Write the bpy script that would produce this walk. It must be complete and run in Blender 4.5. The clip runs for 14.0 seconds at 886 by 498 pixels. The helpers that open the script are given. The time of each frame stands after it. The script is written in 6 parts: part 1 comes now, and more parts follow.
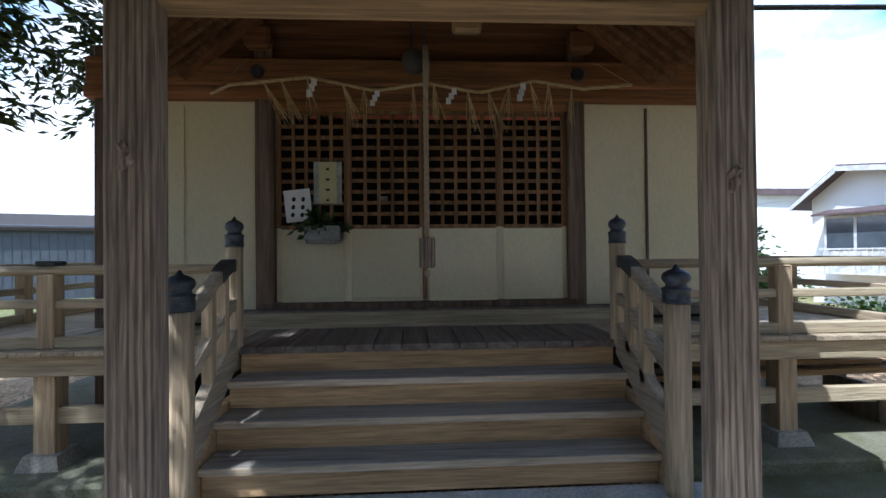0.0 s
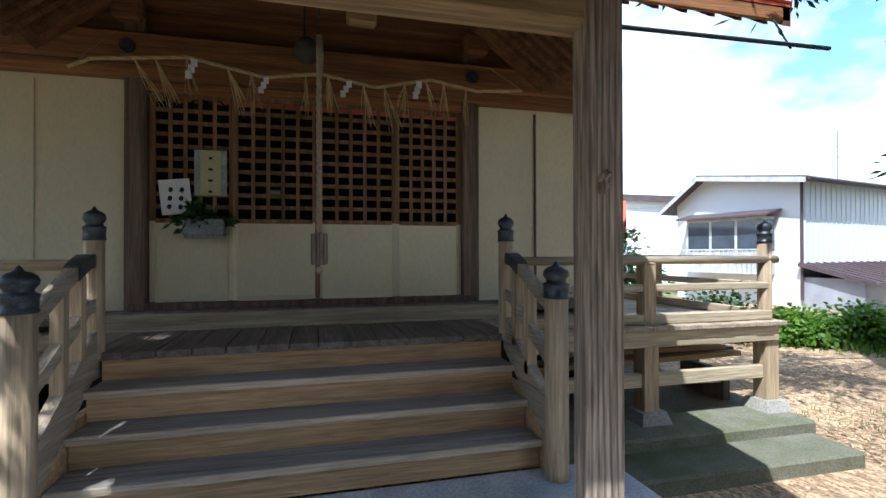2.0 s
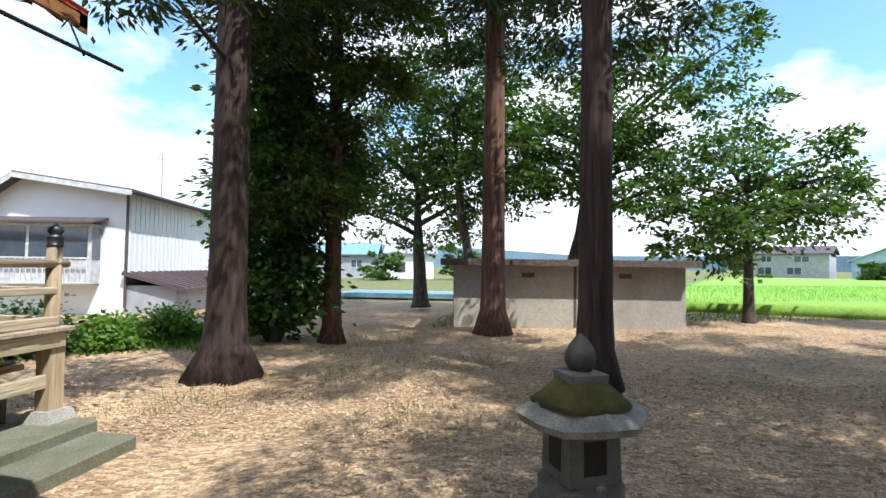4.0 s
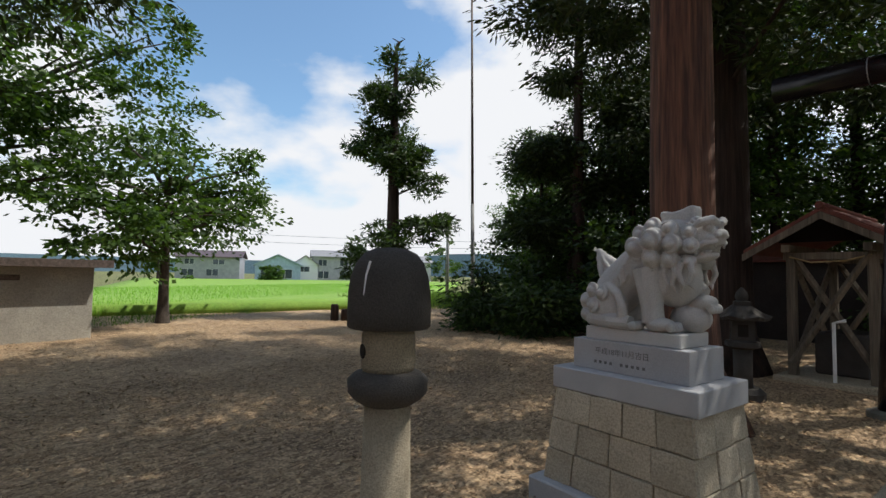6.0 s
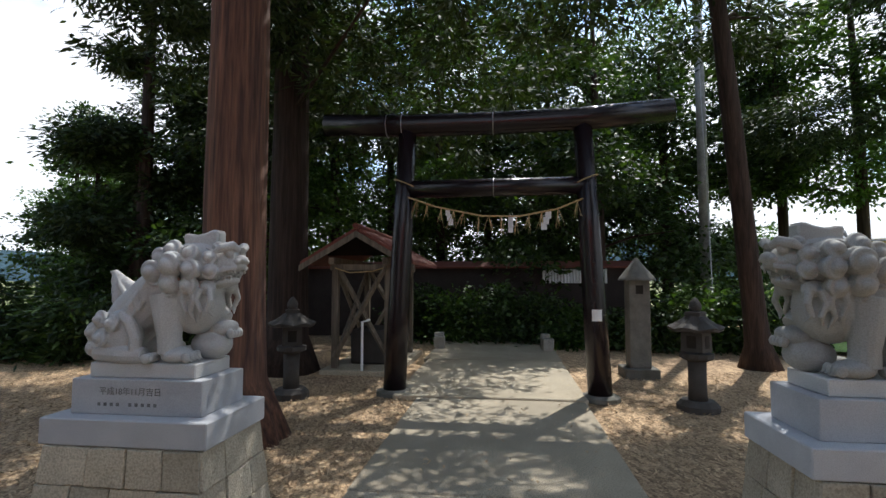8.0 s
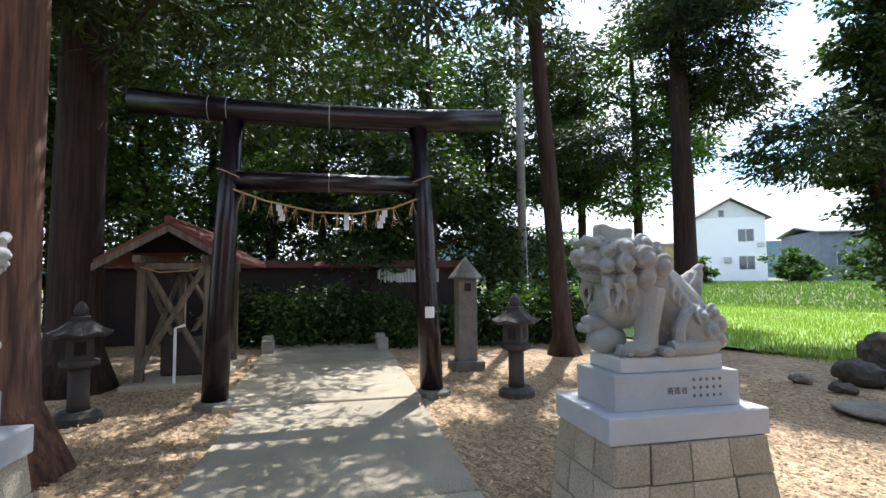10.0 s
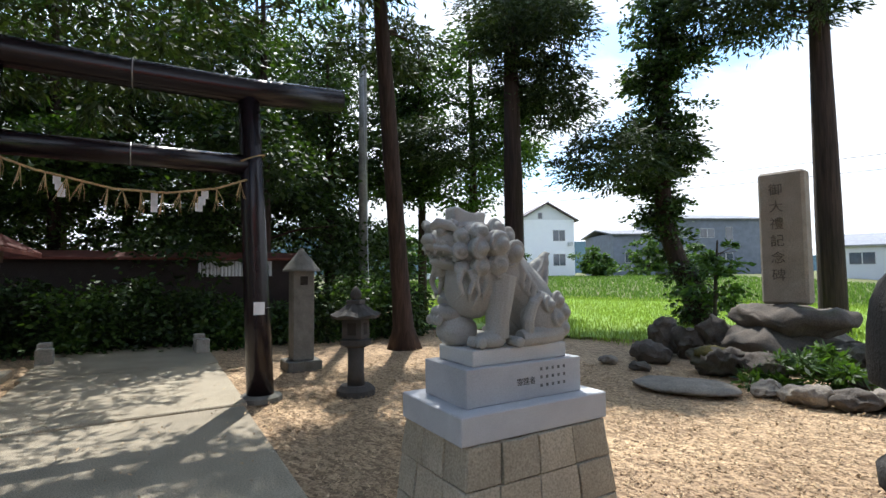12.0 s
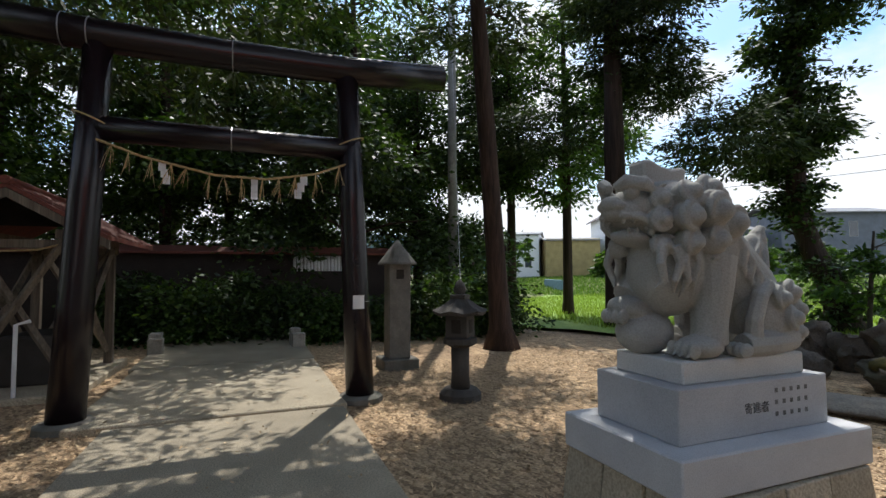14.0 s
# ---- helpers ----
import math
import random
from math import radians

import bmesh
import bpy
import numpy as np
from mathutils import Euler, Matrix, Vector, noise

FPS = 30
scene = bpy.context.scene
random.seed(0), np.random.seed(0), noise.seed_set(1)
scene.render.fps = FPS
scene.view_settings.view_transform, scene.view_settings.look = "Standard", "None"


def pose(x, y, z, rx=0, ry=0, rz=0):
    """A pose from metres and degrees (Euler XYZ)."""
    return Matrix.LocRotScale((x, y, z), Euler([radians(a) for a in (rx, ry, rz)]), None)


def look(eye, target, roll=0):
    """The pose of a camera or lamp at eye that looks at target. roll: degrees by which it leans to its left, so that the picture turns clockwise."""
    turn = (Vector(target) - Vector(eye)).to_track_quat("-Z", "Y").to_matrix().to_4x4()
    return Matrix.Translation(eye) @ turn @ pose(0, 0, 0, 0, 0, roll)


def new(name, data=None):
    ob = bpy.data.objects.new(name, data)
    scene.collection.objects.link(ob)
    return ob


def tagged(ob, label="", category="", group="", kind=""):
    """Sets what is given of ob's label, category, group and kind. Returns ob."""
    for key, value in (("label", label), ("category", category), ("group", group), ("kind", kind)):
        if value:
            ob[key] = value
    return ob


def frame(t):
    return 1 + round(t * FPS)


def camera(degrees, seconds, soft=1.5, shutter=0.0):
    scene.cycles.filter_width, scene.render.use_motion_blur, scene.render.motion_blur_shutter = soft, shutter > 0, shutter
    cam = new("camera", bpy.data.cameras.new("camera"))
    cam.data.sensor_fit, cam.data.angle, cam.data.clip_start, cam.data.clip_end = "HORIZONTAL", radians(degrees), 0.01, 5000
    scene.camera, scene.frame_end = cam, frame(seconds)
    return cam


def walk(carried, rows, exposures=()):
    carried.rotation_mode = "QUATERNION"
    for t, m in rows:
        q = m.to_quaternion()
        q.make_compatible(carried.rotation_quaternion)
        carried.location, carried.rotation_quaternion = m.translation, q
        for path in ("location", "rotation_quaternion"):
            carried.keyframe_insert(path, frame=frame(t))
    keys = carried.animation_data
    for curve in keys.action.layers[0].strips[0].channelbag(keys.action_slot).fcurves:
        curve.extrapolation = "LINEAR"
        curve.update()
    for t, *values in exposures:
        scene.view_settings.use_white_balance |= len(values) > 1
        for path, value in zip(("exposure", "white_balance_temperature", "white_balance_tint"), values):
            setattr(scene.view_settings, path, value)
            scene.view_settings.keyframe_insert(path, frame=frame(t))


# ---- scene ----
SUN_YAW, SUN_EL = -222.0, 58.0
cam = camera(84.1, 14.0)
PATH = [
    (0.0, pose(-0.151, 0.36, 1.491, 90.68, 0.59, -3.3)),
    (0.5, pose(-0.129, 0.364, 1.5, 90.58, 0.6, -3.74)),
    (1.0, pose(-0.151, 0.367, 1.492, 90.6, 0.57, -2.6)),
    (1.5, pose(-0.113, 0.377, 1.49, 90.49, 0.63, -2.79)),
    (2.0, pose(-0.078, 0.369, 1.478, 90.42, 0.17, -14.62)),
    (2.5, pose(-0.057, 0.307, 1.462, 90.98, -0.67, -35.05)),
    (3.0, pose(0.034, 0.213, 1.435, 91.41, -0.58, -53.22)),
    (3.2, pose(0.049, 0.18, 1.434, 91.52, -0.7, -60.44)),
    (5.3, pose(0.127, -0.242, 1.392, 92.82, -0.82, -117.77)),
    (5.5, pose(0.131, -0.259, 1.391, 93.01, -1.02, -125.83)),
    (6.0, pose(0.133, -0.254, 1.402, 93.17, -0.93, -143.0)),
    (6.5, pose(0.089, -0.25, 1.412, 93.43, -0.85, -154.54)),
    (7.0, pose(0.005, -0.278, 1.427, 93.57, -0.54, -167.44)),
    (7.5, pose(-0.093, -0.398, 1.495, 93.7, -0.09, -181.58)),
    (8.0, pose(-0.186, -0.411, 1.543, 93.7, -0.03, -188.44)),
    (8.2, pose(-0.215, -0.418, 1.568, 93.59, -0.22, -189.79)),
    (10.3, pose(-0.203, -0.513, 1.518, 93.51, 0.84, -211.15)),
    (10.5, pose(-0.242, -0.53, 1.521, 93.36, 0.98, -213.74)),
    (11.0, pose(-0.331, -0.587, 1.504, 93.11, 0.88, -220.94)),
    (11.5, pose(-0.393, -0.658, 1.483, 93.03, 0.78, -224.17)),
    (12.0, pose(-0.392, -0.801, 1.478, 92.95, 0.6, -226.06)),
    (12.5, pose(-0.4, -0.944, 1.467, 92.83, 0.66, -229.51)),
    (13.0, pose(-0.473, -1.107, 1.442, 92.67, 0.8, -231.09)),
    (13.5, pose(-0.536, -1.326, 1.445, 92.5, 0.81, -225.7)),
    (14.0, pose(-0.563, -1.516, 1.407, 92.87, 0.25, -216.91)),
]
EXPO = [(0.0, 0.7, 5300, 10), (1.6, 0.74, 5300, 10), (2.6, 1.0, 5650, 10), (3.3, 1.0, 5650, 10), (5.2, -0.3, 6400, 10), (6.5, -0.25, 6400, 10), (8.0, 0.2, 6050, 10), (10.3, 0.9, 5850, 10), (11.2, 0.75, 5900, 10), (12.5, 0.28, 6050, 10), (14.0, -0.05, 6200, 10)]

walk(cam, PATH, exposures=EXPO)

# ---- light ----
world = bpy.data.worlds.new("world")
scene.world = world
world.use_nodes = True
nt = world.node_tree
bg = nt.nodes["Background"]
sky = nt.nodes.new("ShaderNodeTexSky")
sky.sky_type, sky.sun_disc = "NISHITA", False
sky.sun_elevation = radians(SUN_EL)
sky.sun_rotation = radians(-SUN_YAW)
sky.air_density, sky.dust_density, sky.ozone_density = 1.0, 1.2, 1.0
tc = nt.nodes.new("ShaderNodeTexCoord")
sep = nt.nodes.new("ShaderNodeSeparateXYZ")
nt.links.new(tc.outputs["Generated"], sep.inputs[0])
cloud = nt.nodes.new("ShaderNodeTexNoise")
cloud.inputs["Scale"].default_value, cloud.inputs["Detail"].default_value, cloud.inputs["Roughness"].default_value = 2.3, 9, 0.52
mapn = nt.nodes.new("ShaderNodeMapping")
mapn.inputs["Scale"].default_value = (1, 1, 1.9)
mapn.inputs["Location"].default_value = (0.35, 0.1, 0.2)
nt.links.new(tc.outputs["Generated"], mapn.inputs[0])
nt.links.new(mapn.outputs[0], cloud.inputs["Vector"])
ramp = nt.nodes.new("ShaderNodeValToRGB")
ramp.color_ramp.elements[0].position, ramp.color_ramp.elements[1].position = 0.44, 0.56
haze = nt.nodes.new("ShaderNodeMapRange")
haze.inputs[1].default_value, haze.inputs[2].default_value, haze.inputs[3].default_value, haze.inputs[4].default_value = 0.0, 0.75, 0.13, -0.06
nt.links.new(sep.outputs["Z"], haze.inputs[0])
puff = nt.nodes.new("ShaderNodeMath")
nt.links.new(cloud.outputs["Fac"], puff.inputs[0])
nt.links.new(haze.outputs[0], puff.inputs[1])
nt.links.new(puff.outputs[0], ramp.inputs[0])
mixc = nt.nodes.new("ShaderNodeMix")
mixc.data_type = "RGBA"
nt.links.new(ramp.outputs["Color"], mixc.inputs[0])
glow = nt.nodes.new("ShaderNodeMix")
glow.data_type, glow.blend_type = "RGBA", "MULTIPLY"
glow.inputs[0].default_value = 1.0
glow.inputs[7].default_value = (4.0, 4.7, 4.8, 1)
nt.links.new(sky.outputs[0], glow.inputs[6])
nt.links.new(glow.outputs[2], mixc.inputs[6])
mixc.inputs[7].default_value = (24.0, 24.2, 24.6, 1)
nt.links.new(mixc.outputs[2], bg.inputs[0])
bg.inputs[1].default_value = 0.046
sun = new("sun", bpy.data.lights.new("sun", "SUN"))
sun.data.energy, sun.data.angle, sun.data.color = 5.0, radians(0.5), (1.0, 0.94, 0.84)
sy, se = radians(SUN_YAW), radians(SUN_EL)
SUN_DIR = Vector((-math.sin(sy) * math.cos(se), math.cos(sy) * math.cos(se), math.sin(se)))
sun.matrix_world = look(SUN_DIR * 100, (0, 0, 0))


# ---- materials ----
def mat(name, color, rough=0.8, spread=0.25, scale=6.0, stretch=(1, 1, 1), bump=0.3, fine=60.0, color2=None, metal=0.0, island=0.0, stain=0.0, stain_color=(0.05, 0.045, 0.035), spec=0.4, speck=0.6):
    """Two scales of noise over a base colour, with fine relief; stretch lengthens the grain."""
    m = bpy.data.materials.new(name)
    m.use_nodes = True
    t = m.node_tree
    n, l = t.nodes, t.links
    p = n["Principled BSDF"]
    p.inputs["Roughness"].default_value, p.inputs["Metallic"].default_value = rough, metal
    p.inputs["Specular IOR Level"].default_value = spec
    co = n.new("ShaderNodeTexCoord")
    mp = n.new("ShaderNodeMapping")
    mp.inputs["Scale"].default_value = stretch
    l.new(co.outputs["Object"], mp.inputs[0])
    oi = n.new("ShaderNodeObjectInfo")
    off = n.new("ShaderNodeVectorMath")
    off.operation = "MULTIPLY_ADD"
    off.inputs[1].default_value = (37.0, 19.0, 53.0)
    l.new(oi.outputs["Random"], off.inputs[0])
    l.new(mp.outputs[0], off.inputs[2])
    a = n.new("ShaderNodeTexNoise")
    a.inputs["Scale"].default_value, a.inputs["Detail"].default_value = scale, 6
    b = n.new("ShaderNodeTexNoise")
    b.inputs["Scale"].default_value, b.inputs["Detail"].default_value = fine, 3
    l.new(off.outputs[0], a.inputs["Vector"])
    l.new(off.outputs[0], b.inputs["Vector"])
    c2 = color2 or tuple(c * 0.55 for c in color)
    r = n.new("ShaderNodeValToRGB")
    r.color_ramp.elements[0].position, r.color_ramp.elements[1].position = 0.5 - spread, 0.5 + spread
    r.color_ramp.elements[0].color, r.color_ramp.elements[1].color = (*c2, 1), (*color, 1)
    l.new(a.outputs["Fac"], r.inputs[0])
    out = r.outputs[0]
    f = n.new("ShaderNodeMix")
    f.data_type, f.blend_type = "RGBA", "MULTIPLY"
    f.inputs[0].default_value = speck
    fr = n.new("ShaderNodeValToRGB")
    fr.color_ramp.elements[0].position, fr.color_ramp.elements[1].position = 0.3, 0.62
    fr.color_ramp.elements[0].color, fr.color_ramp.elements[1].color = (0.45, 0.45, 0.45, 1), (1.12, 1.12, 1.12, 1)
    l.new(b.outputs["Fac"], fr.inputs[0])
    l.new(out, f.inputs[6])
    l.new(fr.outputs[0], f.inputs[7])
    out = f.outputs[2]
    if stain:
        s = n.new("ShaderNodeTexNoise")
        s.inputs["Scale"].default_value, s.inputs["Detail"].default_value = scale * 0.4, 8
        l.new(off.outputs[0], s.inputs["Vector"])
        sr = n.new("ShaderNodeValToRGB")
        sr.color_ramp.elements[0].position, sr.color_ramp.elements[1].position = 0.52, 0.68
        sr.color_ramp.elements[1].color = (stain, stain, stain, 1)
        l.new(s.outputs["Fac"], sr.inputs[0])
        sm = n.new("ShaderNodeMix")
        sm.data_type = "RGBA"
        sm.inputs[7].default_value = (*stain_color, 1)
        l.new(sr.outputs[0], sm.inputs[0])
        l.new(out, sm.inputs[6])
        out = sm.outputs[2]
    hs = n.new("ShaderNodeHueSaturation")
    vm = n.new("ShaderNodeMapRange")
    vm.inputs[3].default_value, vm.inputs[4].default_value = 0.85 - island, 1.15 + island
    if island:
        g = n.new("ShaderNodeNewGeometry")
        l.new(g.outputs["Random Per Island"], vm.inputs[0])
    else:
        l.new(oi.outputs["Random"], vm.inputs[0])
    l.new(vm.outputs[0], hs.inputs["Value"])
    l.new(out, hs.inputs["Color"])
    l.new(hs.outputs[0], p.inputs["Base Color"])
    bp = n.new("ShaderNodeBump")
    bp.inputs["Strength"].default_value, bp.inputs["Distance"].default_value = bump, 0.01
    ad = n.new("ShaderNodeMath")
    ad.operation = "ADD"
    l.new(a.outputs["Fac"], ad.inputs[0])
    l.new(b.outputs["Fac"], ad.inputs[1])
    l.new(ad.outputs[0], bp.inputs["Height"])
    l.new(bp.outputs[0], p.inputs["Normal"])
    return m


def wood(name, color, axis, dark=0.45, rough=0.75, bump=0.5, grain=14.0):
    s = [1.0, 1.0, 1.0]
    s["xyz".index(axis)] = 0.05
    m = mat(name, color, rough, 0.16, grain, tuple(s), bump, 70, tuple(c * dark for c in color))
    for nd in m.node_tree.nodes:
        if nd.bl_idname == "ShaderNodeTexNoise":
            nd.inputs["Distortion"].default_value = 0.5
    return m


def leafmat(name, color, dark, trans=0.35, rough=0.5):
    m = bpy.data.materials.new(name)
    m.use_nodes = True
    n, l = m.node_tree.nodes, m.node_tree.links
    p = n["Principled BSDF"]
    p.inputs["Roughness"].default_value = rough
    p.inputs["Specular IOR Level"].default_value = 0.35
    g = n.new("ShaderNodeNewGeometry")
    r = n.new("ShaderNodeValToRGB")
    r.color_ramp.elements[0].color, r.color_ramp.elements[1].color = (*dark, 1), (*color, 1)
    r.color_ramp.elements[0].position = 0.1
    l.new(g.outputs["Random Per Island"], r.inputs[0])
    l.new(r.outputs[0], p.inputs["Base Color"])
    t = n.new("ShaderNodeBsdfTranslucent")
    tm = n.new("ShaderNodeMix")
    tm.data_type, tm.blend_type = "RGBA", "MULTIPLY"
    tm.inputs[0].default_value = 1.0
    tm.inputs[7].default_value = (1.5, 1.7, 0.5, 1)
    l.new(r.outputs[0], tm.inputs[6])
    l.new(tm.outputs[2], t.inputs[0])
    mx = n.new("ShaderNodeMixShader")
    mx.inputs[0].default_value = trans
    l.new(p.outputs[0], mx.inputs[1])
    l.new(t.outputs[0], mx.inputs[2])
    l.new(mx.outputs[0], n["Material Output"].inputs[0])
    return m




def ring_grain(m, low, scale, bend):
    """Dark growth rings drawn out along the post into long pointed arches."""
    n, l = m.node_tree.nodes, m.node_tree.links
    p = n["Principled BSDF"]
    src = p.inputs["Base Color"].links[0].from_socket
    co = n.new("ShaderNodeTexCoord")
    mp = n.new("ShaderNodeMapping")
    mp.inputs["Scale"].default_value = (1, 1, 0.045)
    l.new(co.outputs["Object"], mp.inputs[0])
    wv = n.new("ShaderNodeTexWave")
    wv.inputs["Scale"].default_value, wv.inputs["Distortion"].default_value, wv.inputs["Detail"].default_value, wv.inputs["Detail Scale"].default_value = scale, bend, 2.0, 0.6
    l.new(mp.outputs[0], wv.inputs["Vector"])
    r = n.new("ShaderNodeValToRGB")
    r.color_ramp.elements[0].color, r.color_ramp.elements[1].color = (low, low, low, 1), (1.15, 1.15, 1.15, 1)
    r.color_ramp.elements[0].position, r.color_ramp.elements[1].position = 0.05, 0.55
    l.new(wv.outputs["Fac"], r.inputs[0])
    mx = n.new("ShaderNodeMix")
    mx.data_type, mx.blend_type = "RGBA", "MULTIPLY"
    mx.inputs[0].default_value = 1.0
    l.new(src, mx.inputs[6])
    l.new(r.outputs[0], mx.inputs[7])
    l.new(mx.outputs[2], p.inputs["Base Color"])


POSTWOOD = wood("weathered_post_wood", (0.33, 0.255, 0.19), "z", 0.45, 0.8, 0.8, 60)
ring_grain(POSTWOOD, 0.62, 9.0, 9.0)
RAILWOOD_Z = wood("pale_rail_wood_z", (0.50, 0.38, 0.24), "z", 0.62)
RAILWOOD_X = wood("pale_rail_wood_x", (0.48, 0.40, 0.27), "x", 0.62)
RAILWOOD_Y = wood("pale_rail_wood_y", (0.44, 0.36, 0.26), "y", 0.62)
TREAD = wood("grey_tread_wood", (0.47, 0.44, 0.40), "x", 0.6)
# tread wood made paler: light from the front is painted into the edge
TREAD_EDGE_LIT = wood("lit_tread_edge", (0.62, 0.50, 0.36), "x", 0.7)
# brown beam wood darkened, the shade under the roof put into its colour
BEAM_SHADED = wood("beam_with_roof_shade", (0.22, 0.095, 0.037), "x", 0.45)
RISER = wood("tan_riser_wood", (0.60, 0.40, 0.21), "x", 0.62)
DECKWOOD = wood("deck_board_wood", (0.23, 0.19, 0.16), "y", 0.55)
BEAM_X = wood("brown_beam_wood_x", (0.35, 0.155, 0.06), "x", 0.45)
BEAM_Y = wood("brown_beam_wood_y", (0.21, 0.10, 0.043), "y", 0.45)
BEAMPALE = wood("pale_beam_wood", (0.40, 0.26, 0.12), "x", 0.55)
COLUMN = wood("dark_column_wood", (0.19, 0.13, 0.09), "z", 0.45)
LATTICE = wood("lattice_wood", (0.27, 0.15, 0.07), "z", 0.5)
SHEDWOOD = wood("old_timber", (0.22, 0.18, 0.135), "z", 0.5)
CREAM = mat("cream_board", (0.68, 0.60, 0.39), 0.7, 0.4, 1.6, (1, 1, 0.5), 0.05, 40, (0.56, 0.51, 0.36), speck=0.12)
# near-black colour that stands in for deep shade in rooms and hollows
SHADE_BLACK = mat("painted_deep_shade", (0.03, 0.025, 0.02), 0.9)
BRONZE = mat("dark_bronze", (0.09, 0.10, 0.12), 0.42, 0.3, 20, (1, 1, 1), 0.2, 90, (0.04, 0.045, 0.05), metal=0.6)
REDROOF = mat("red_painted_metal", (0.62, 0.12, 0.05), 0.5, 0.35, 3, (1, 1, 1), 0.06, 40, (0.50, 0.085, 0.04), speck=0.3)
RUSTROOF = mat("rusty_red_roof", (0.23, 0.065, 0.045), 0.7, 0.3, 6, (1, 1, 1), 0.25, 50, (0.12, 0.04, 0.03))
APRON = mat("patched_concrete_apron", (0.56, 0.57, 0.59), 0.85, 0.2, 4, (1, 1, 1), 0.3, 50, (0.40, 0.43, 0.47), stain=0.5, stain_color=(0.20, 0.22, 0.25))
CONCRETE = mat("path_concrete", (0.48, 0.41, 0.30), 0.9, 0.3, 2.2, (1, 1, 1), 0.6, 90, (0.32, 0.275, 0.20), stain=0.5, stain_color=(0.24, 0.205, 0.15), speck=1.0)
PLINTH = mat("mossy_plinth_stone", (0.20, 0.19, 0.15), 0.95, 0.3, 4, (1, 1, 1), 0.6, 60, (0.10, 0.11, 0.06), stain=0.7, stain_color=(0.07, 0.09, 0.03))
PALESTONE = mat("pale_foundation_stone", (0.42, 0.40, 0.35), 0.9, 0.3, 6, (1, 1, 1), 0.4)
GRANITE = mat("grey_granite", (0.56, 0.56, 0.57), 0.75, 0.3, 5, (1, 1, 1), 0.12, 220, (0.44, 0.44, 0.46), speck=0.3)
LIONSTONE = mat("carved_pale_granite", (0.60, 0.59, 0.57), 0.85, 0.3, 5, (1, 1, 1), 0.2, 160, (0.47, 0.46, 0.45), speck=0.3)
LIONSTONE_B = mat("carved_weathered_granite", (0.50, 0.49, 0.46), 0.85, 0.3, 5, (1, 1, 1), 0.2, 160, (0.36, 0.35, 0.32), speck=0.3)
ASHLAR = mat("ashlar_block_stone", (0.56, 0.49, 0.375), 0.92, 0.25, 5, (1, 1, 1), 0.5, 90, (0.42, 0.36, 0.27), stain=0.4, stain_color=(0.34, 0.27, 0.17))
JOINT = mat("brown_mortar", (0.40, 0.36, 0.29), 0.95)
OLDSTONE = mat("old_lantern_stone", (0.19, 0.178, 0.158), 0.92, 0.3, 7, (1, 1, 1), 0.5, 120, (0.105, 0.10, 0.085), stain=0.5, stain_color=(0.07, 0.075, 0.05))
DARKSTONE = mat("dark_lantern_stone", (0.085, 0.077, 0.07), 0.9, 0.35, 5, (1, 1, 1), 0.5, 150, (0.05, 0.045, 0.04))
SANDSTONE = mat("pale_lantern_stone", (0.42, 0.36, 0.26), 0.95, 0.3, 6, (1, 1, 1), 0.6, 150, (0.30, 0.25, 0.18))
MOSSSTONE = mat("moss_covered_stone", (0.29, 0.265, 0.225), 0.95, 0.2, 6, (1, 1, 1), 0.8, 90, (0.15, 0.14, 0.11))
MOSS = mat("moss", (0.15, 0.115, 0.03), 1.0, 0.3, 14, (1, 1, 1), 1.0, 160, (0.05, 0.05, 0.01))
STELE = mat("stele_stone", (0.40, 0.35, 0.29), 0.9, 0.3, 5, (1, 1, 1), 0.6, 80, (0.29, 0.25, 0.20))
ROCK = mat("garden_rock", (0.165, 0.132, 0.105), 0.9, 0.3, 5, (1, 1, 1), 0.7, 50, (0.07, 0.063, 0.055), stain=0.5, stain_color=(0.10, 0.11, 0.05))
ROCKPALE = mat("pale_garden_rock", (0.30, 0.26, 0.21), 0.9, 0.3, 5, (1, 1, 1), 0.6, 50, (0.17, 0.145, 0.12))
TORII = mat("torii_dark_lacquer", (0.014, 0.008, 0.011), 0.27, 0.3, 5, (1, 1, 0.2), 0.04, 40, (0.012, 0.008, 0.010), spec=0.4, speck=0.3)
STEEL = mat("thin_steel_band", (0.5, 0.5, 0.52), 0.4, metal=0.8)
ENGRAVE = mat("engraved_dark_letter", (0.22, 0.215, 0.21), 0.9)
ENGRAVE_PALE = mat("weathered_carving", (0.19, 0.165, 0.14), 0.9)
STRAW = mat("straw_rope", (0.62, 0.47, 0.24), 0.9, 0.3, 30, (1, 1, 1), 0.5, 120, (0.40, 0.29, 0.14))
ROPEGREY = mat("worn_cotton_rope", (0.50, 0.40, 0.29), 0.9, 0.3, 30, (1, 1, 1), 0.5, 120, (0.32, 0.24, 0.17))
PAPER = mat("white_paper", (0.86, 0.86, 0.86), 0.8, 0.4, 3, (1, 1, 1), 0.05, speck=0.12)
OLDPAPER = mat("yellowed_paper", (0.55, 0.50, 0.28), 0.7, 0.4, 5, (1, 1, 1), 0.05, 40, (0.46, 0.42, 0.22), speck=0.12)
TANKPLASTIC = mat("clear_grey_plastic", (0.40, 0.42, 0.40), 0.25, 0.3, 8)
INK = mat("black_ink", (0.03, 0.03, 0.03), 0.8)
BARK_RED = mat("cedar_bark", (0.18, 0.09, 0.058), 0.95, 0.15, 16, (1, 1, 0.06), 1.0, 50, (0.06, 0.033, 0.027))
